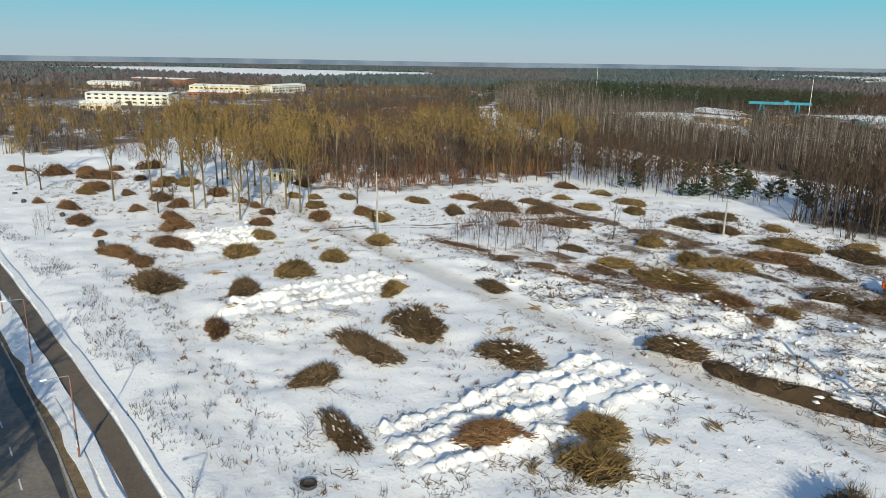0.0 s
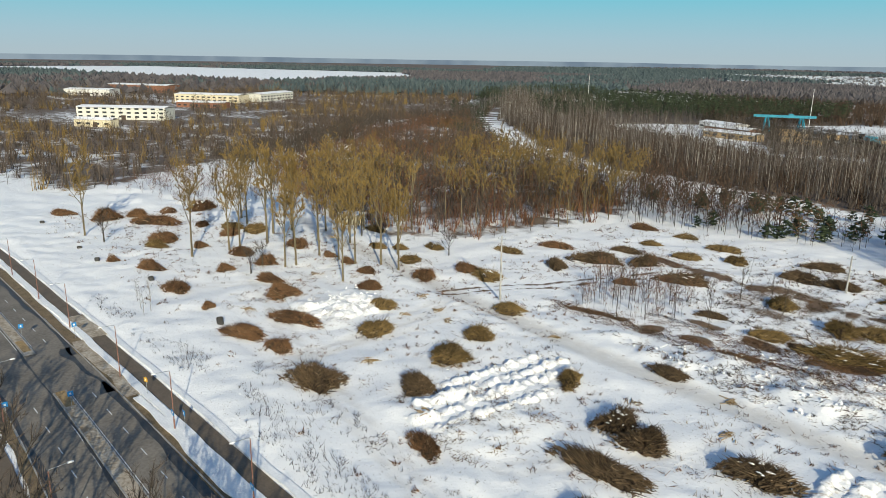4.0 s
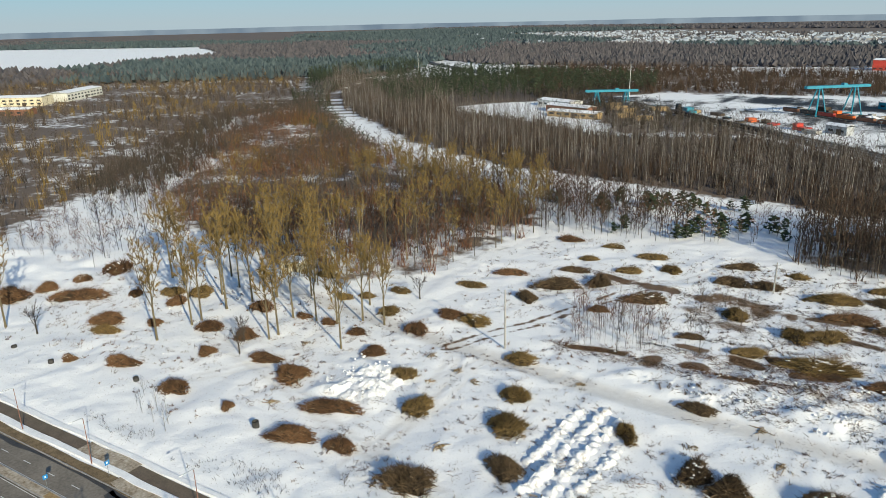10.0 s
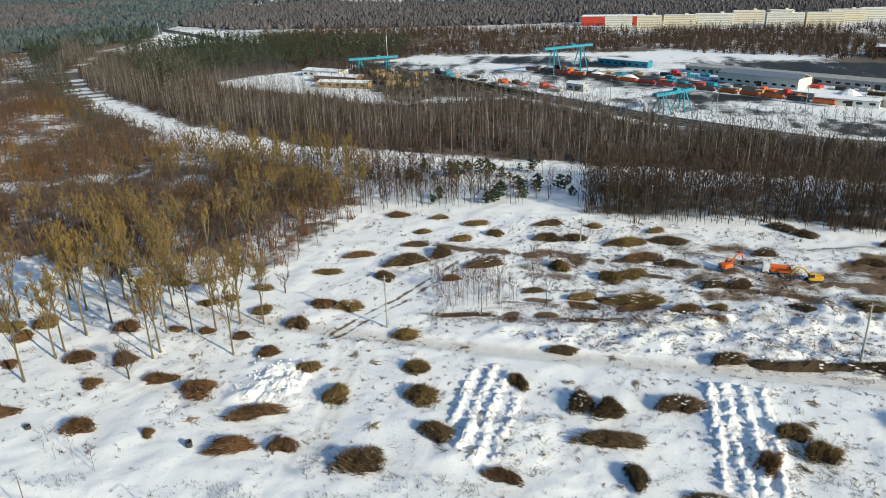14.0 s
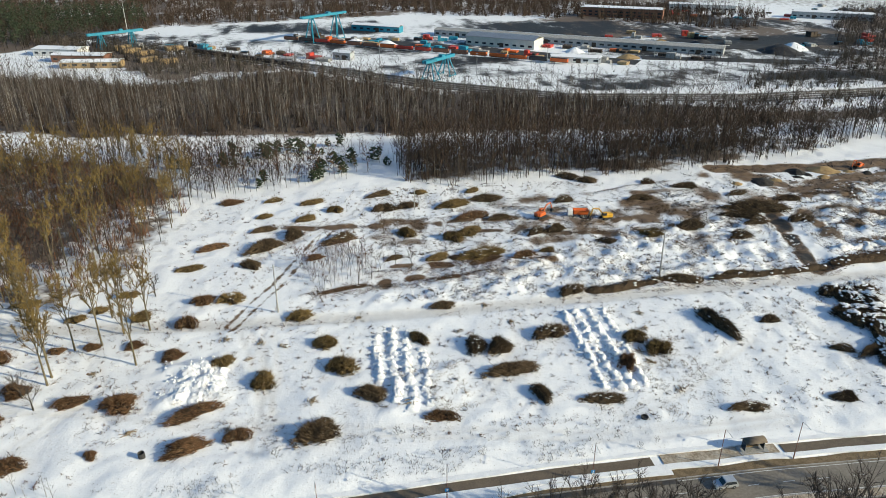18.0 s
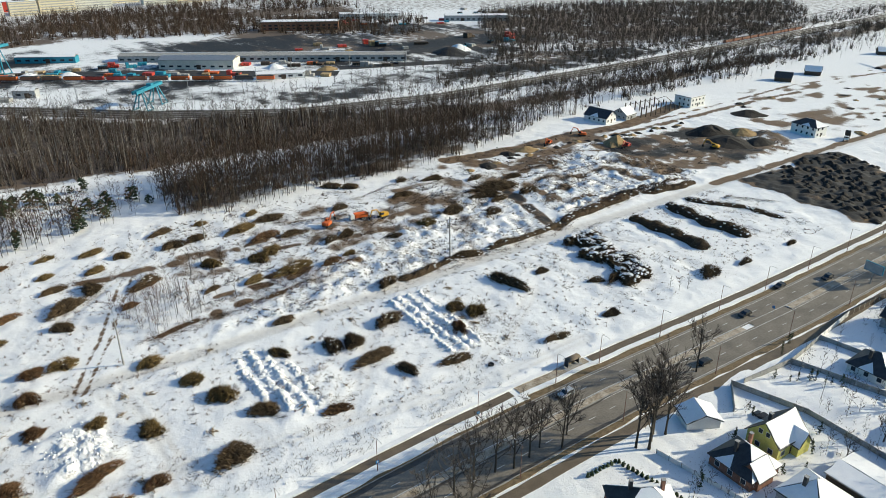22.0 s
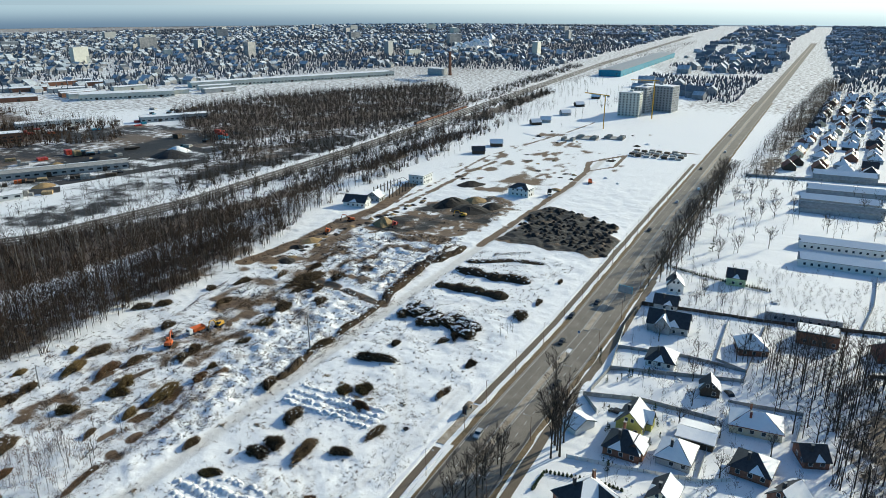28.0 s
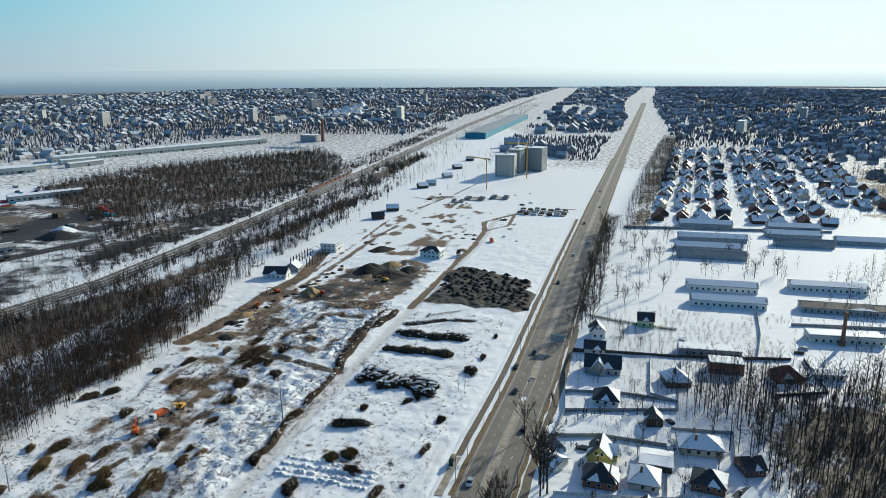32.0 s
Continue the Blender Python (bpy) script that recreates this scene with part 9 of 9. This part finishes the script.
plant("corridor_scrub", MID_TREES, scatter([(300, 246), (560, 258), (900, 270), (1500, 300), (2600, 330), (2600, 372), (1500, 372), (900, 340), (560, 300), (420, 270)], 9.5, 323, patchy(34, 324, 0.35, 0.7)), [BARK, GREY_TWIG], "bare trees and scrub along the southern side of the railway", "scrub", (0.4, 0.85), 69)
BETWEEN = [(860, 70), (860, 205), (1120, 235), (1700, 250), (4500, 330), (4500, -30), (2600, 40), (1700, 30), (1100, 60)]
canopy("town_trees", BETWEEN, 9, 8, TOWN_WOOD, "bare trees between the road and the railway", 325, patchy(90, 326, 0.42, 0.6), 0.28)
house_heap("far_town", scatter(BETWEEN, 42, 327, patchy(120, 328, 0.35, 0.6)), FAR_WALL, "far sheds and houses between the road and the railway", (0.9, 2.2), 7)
plant("dark_wood", FAR_TREES, scatter([(520, -180), (640, -230), (830, -250), (900, -420), (600, -420), (500, -300)], 7.5, 214), [BARK, GREY_TWIG], "dark bare wood south of the settlement", "wood", (0.7, 1.0), 32)
plant("site_trees", FAR_TREES, scatter([(560, 215), (700, 225), (900, 250), (1100, 230), (1000, 190), (800, 200), (640, 205)], 11, 215, patchy(40, 216, 0.3, 0.7)), [BARK, GREY_TWIG], "bare trees between the site and the railway", "trees", (0.6, 0.9), 33)
plant("rail_wood", MID_TREES + SCRUBS, scatter([(133, 380), (171, 368), (221, 360), (281, 354), (345, 395), (322, 450), (267, 462), (201, 450)], 7.5, 219, patchy(18, 221, 0.1, 0.5)), [BARK, GREY_TWIG], "open stand of bare trees beside the goods yard", "trees", (0.5, 0.9), 80)
plant("rail_wood", MID_TREES + TALL_THICKETS, scatter([(200, 360), (420, 356), (760, 372), (1400, 410), (1400, 440), (870, 415), (455, 398), (338, 450), (260, 425)], 5.4, 217, patchy(30, 218, 0.15, 0.55)), [BARK, GREY_TWIG], "bare trees along the northern side of the railway", "trees", (0.5, 0.85), 34)
plant("yard_scrub", MID_TREES + SCRUBS, scatter([(60, 400), (110, 372), (200, 356), (420, 362), (420, 400), (340, 446), (230, 420), (180, 426), (90, 440)], 6, 219, patchy(25, 220, 0.25, 0.6)), [BARK, GREY_TWIG], "bare scrub between railway and yard", "scrub", (0.4, 0.8), 35)
for k in range(46):
    x, y = rng.uniform(900, 4000), rng.uniform(560, 2600)
    s = int(rng.choice([5, 5, 9, 9, 12]))
    apartment(x, y, rng.uniform(20, 60), 13, s, (FAR_WALL, PALE_PANEL, GREY_WALL, FAR_WALL)[k % 4], "far pale apartment block in the town", rng.uniform(-30, 30))
for k in range(12):
    x, y = rng.uniform(1200, 3800), rng.uniform(-900, -140)
    apartment(x, y - 0.03 * x, rng.uniform(20, 50), 13, int(rng.choice([5, 9])), (PALE_PANEL, GREY_WALL)[k % 2], "far grey apartment block among houses", rng.uniform(-20, 20))
for k in range(16):
    x, y = rng.uniform(420, 900), rng.uniform(760, 1100)
    a = rng.uniform(-0.6, -0.3)
    hall(x, y, x + 50 * math.cos(a), y + 50 * math.sin(a), 14, 6, (PALE_PANEL, GREY_WALL, BRICK_WALL)[k % 3], "far shed with a snowy roof in the industrial quarter", bands=0)

# steam from the chimney: pale billows drifting away
rngs = np.random.default_rng(51)
h = Heap()
for k in range(60):
    t = k / 59
    c = np.array([1075 + 12 * t, 577 - 70 * t, 44 + 16 * t ** 0.6]) + rngs.normal(0, 1.0 + 4.5 * t, 3)
    v, f = tuft(np.zeros(3), 1.0, 1.0, rngs)
    h.add(c + v * (2.2 + 5.5 * t), f, 0)
v, f, i = h.arrays()
STEAM = mat("steam", (0.80, 0.80, 0.82), (0.88, 0.88, 0.88), 8, 1.0)
tagged(new("steam_plume", tri_mesh("steam_plume", v, f, [STEAM], i)), "white steam drifting from the tall chimney", "steam", kind="stuff")


# the skyline: glowing backdrop of far wooded rises, haze and sunward paleness painted in
SKY_AZ = (-180, -90, -40, 10, 32, 120, 150, 180)
SKY_TOP = (40, 28, 28, 32, 126, 126, 60, 40)


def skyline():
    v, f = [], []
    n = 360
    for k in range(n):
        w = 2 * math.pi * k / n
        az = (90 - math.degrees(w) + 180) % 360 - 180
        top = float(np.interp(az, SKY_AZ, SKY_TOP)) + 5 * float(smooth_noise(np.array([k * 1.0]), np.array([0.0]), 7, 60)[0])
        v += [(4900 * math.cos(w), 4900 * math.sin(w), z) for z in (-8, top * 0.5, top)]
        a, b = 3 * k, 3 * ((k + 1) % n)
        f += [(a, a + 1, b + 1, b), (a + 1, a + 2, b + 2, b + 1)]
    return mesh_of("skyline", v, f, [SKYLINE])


SKYLINE = mat("far_rises_haze_glow", (0.15, 0.21, 0.30), (0.29, 0.36, 0.45), 700, 1.0, fine=4)
sk, sl = SKYLINE.node_tree.nodes, SKYLINE.node_tree.links
pos, split = sk.new("ShaderNodeNewGeometry"), sk.new("ShaderNodeSeparateXYZ")
sl.new(pos.outputs["Position"], split.inputs[0])


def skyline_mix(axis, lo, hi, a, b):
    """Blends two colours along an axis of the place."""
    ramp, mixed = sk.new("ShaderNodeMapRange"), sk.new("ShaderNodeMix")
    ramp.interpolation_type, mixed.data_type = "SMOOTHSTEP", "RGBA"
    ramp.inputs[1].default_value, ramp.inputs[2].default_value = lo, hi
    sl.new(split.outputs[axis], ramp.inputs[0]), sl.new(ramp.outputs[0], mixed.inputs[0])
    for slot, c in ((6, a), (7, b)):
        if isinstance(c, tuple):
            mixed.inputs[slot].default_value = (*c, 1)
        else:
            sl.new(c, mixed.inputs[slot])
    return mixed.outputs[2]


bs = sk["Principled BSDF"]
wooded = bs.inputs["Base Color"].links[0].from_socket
# painted haze: brighter sunward and paler towards the top, given off as emission
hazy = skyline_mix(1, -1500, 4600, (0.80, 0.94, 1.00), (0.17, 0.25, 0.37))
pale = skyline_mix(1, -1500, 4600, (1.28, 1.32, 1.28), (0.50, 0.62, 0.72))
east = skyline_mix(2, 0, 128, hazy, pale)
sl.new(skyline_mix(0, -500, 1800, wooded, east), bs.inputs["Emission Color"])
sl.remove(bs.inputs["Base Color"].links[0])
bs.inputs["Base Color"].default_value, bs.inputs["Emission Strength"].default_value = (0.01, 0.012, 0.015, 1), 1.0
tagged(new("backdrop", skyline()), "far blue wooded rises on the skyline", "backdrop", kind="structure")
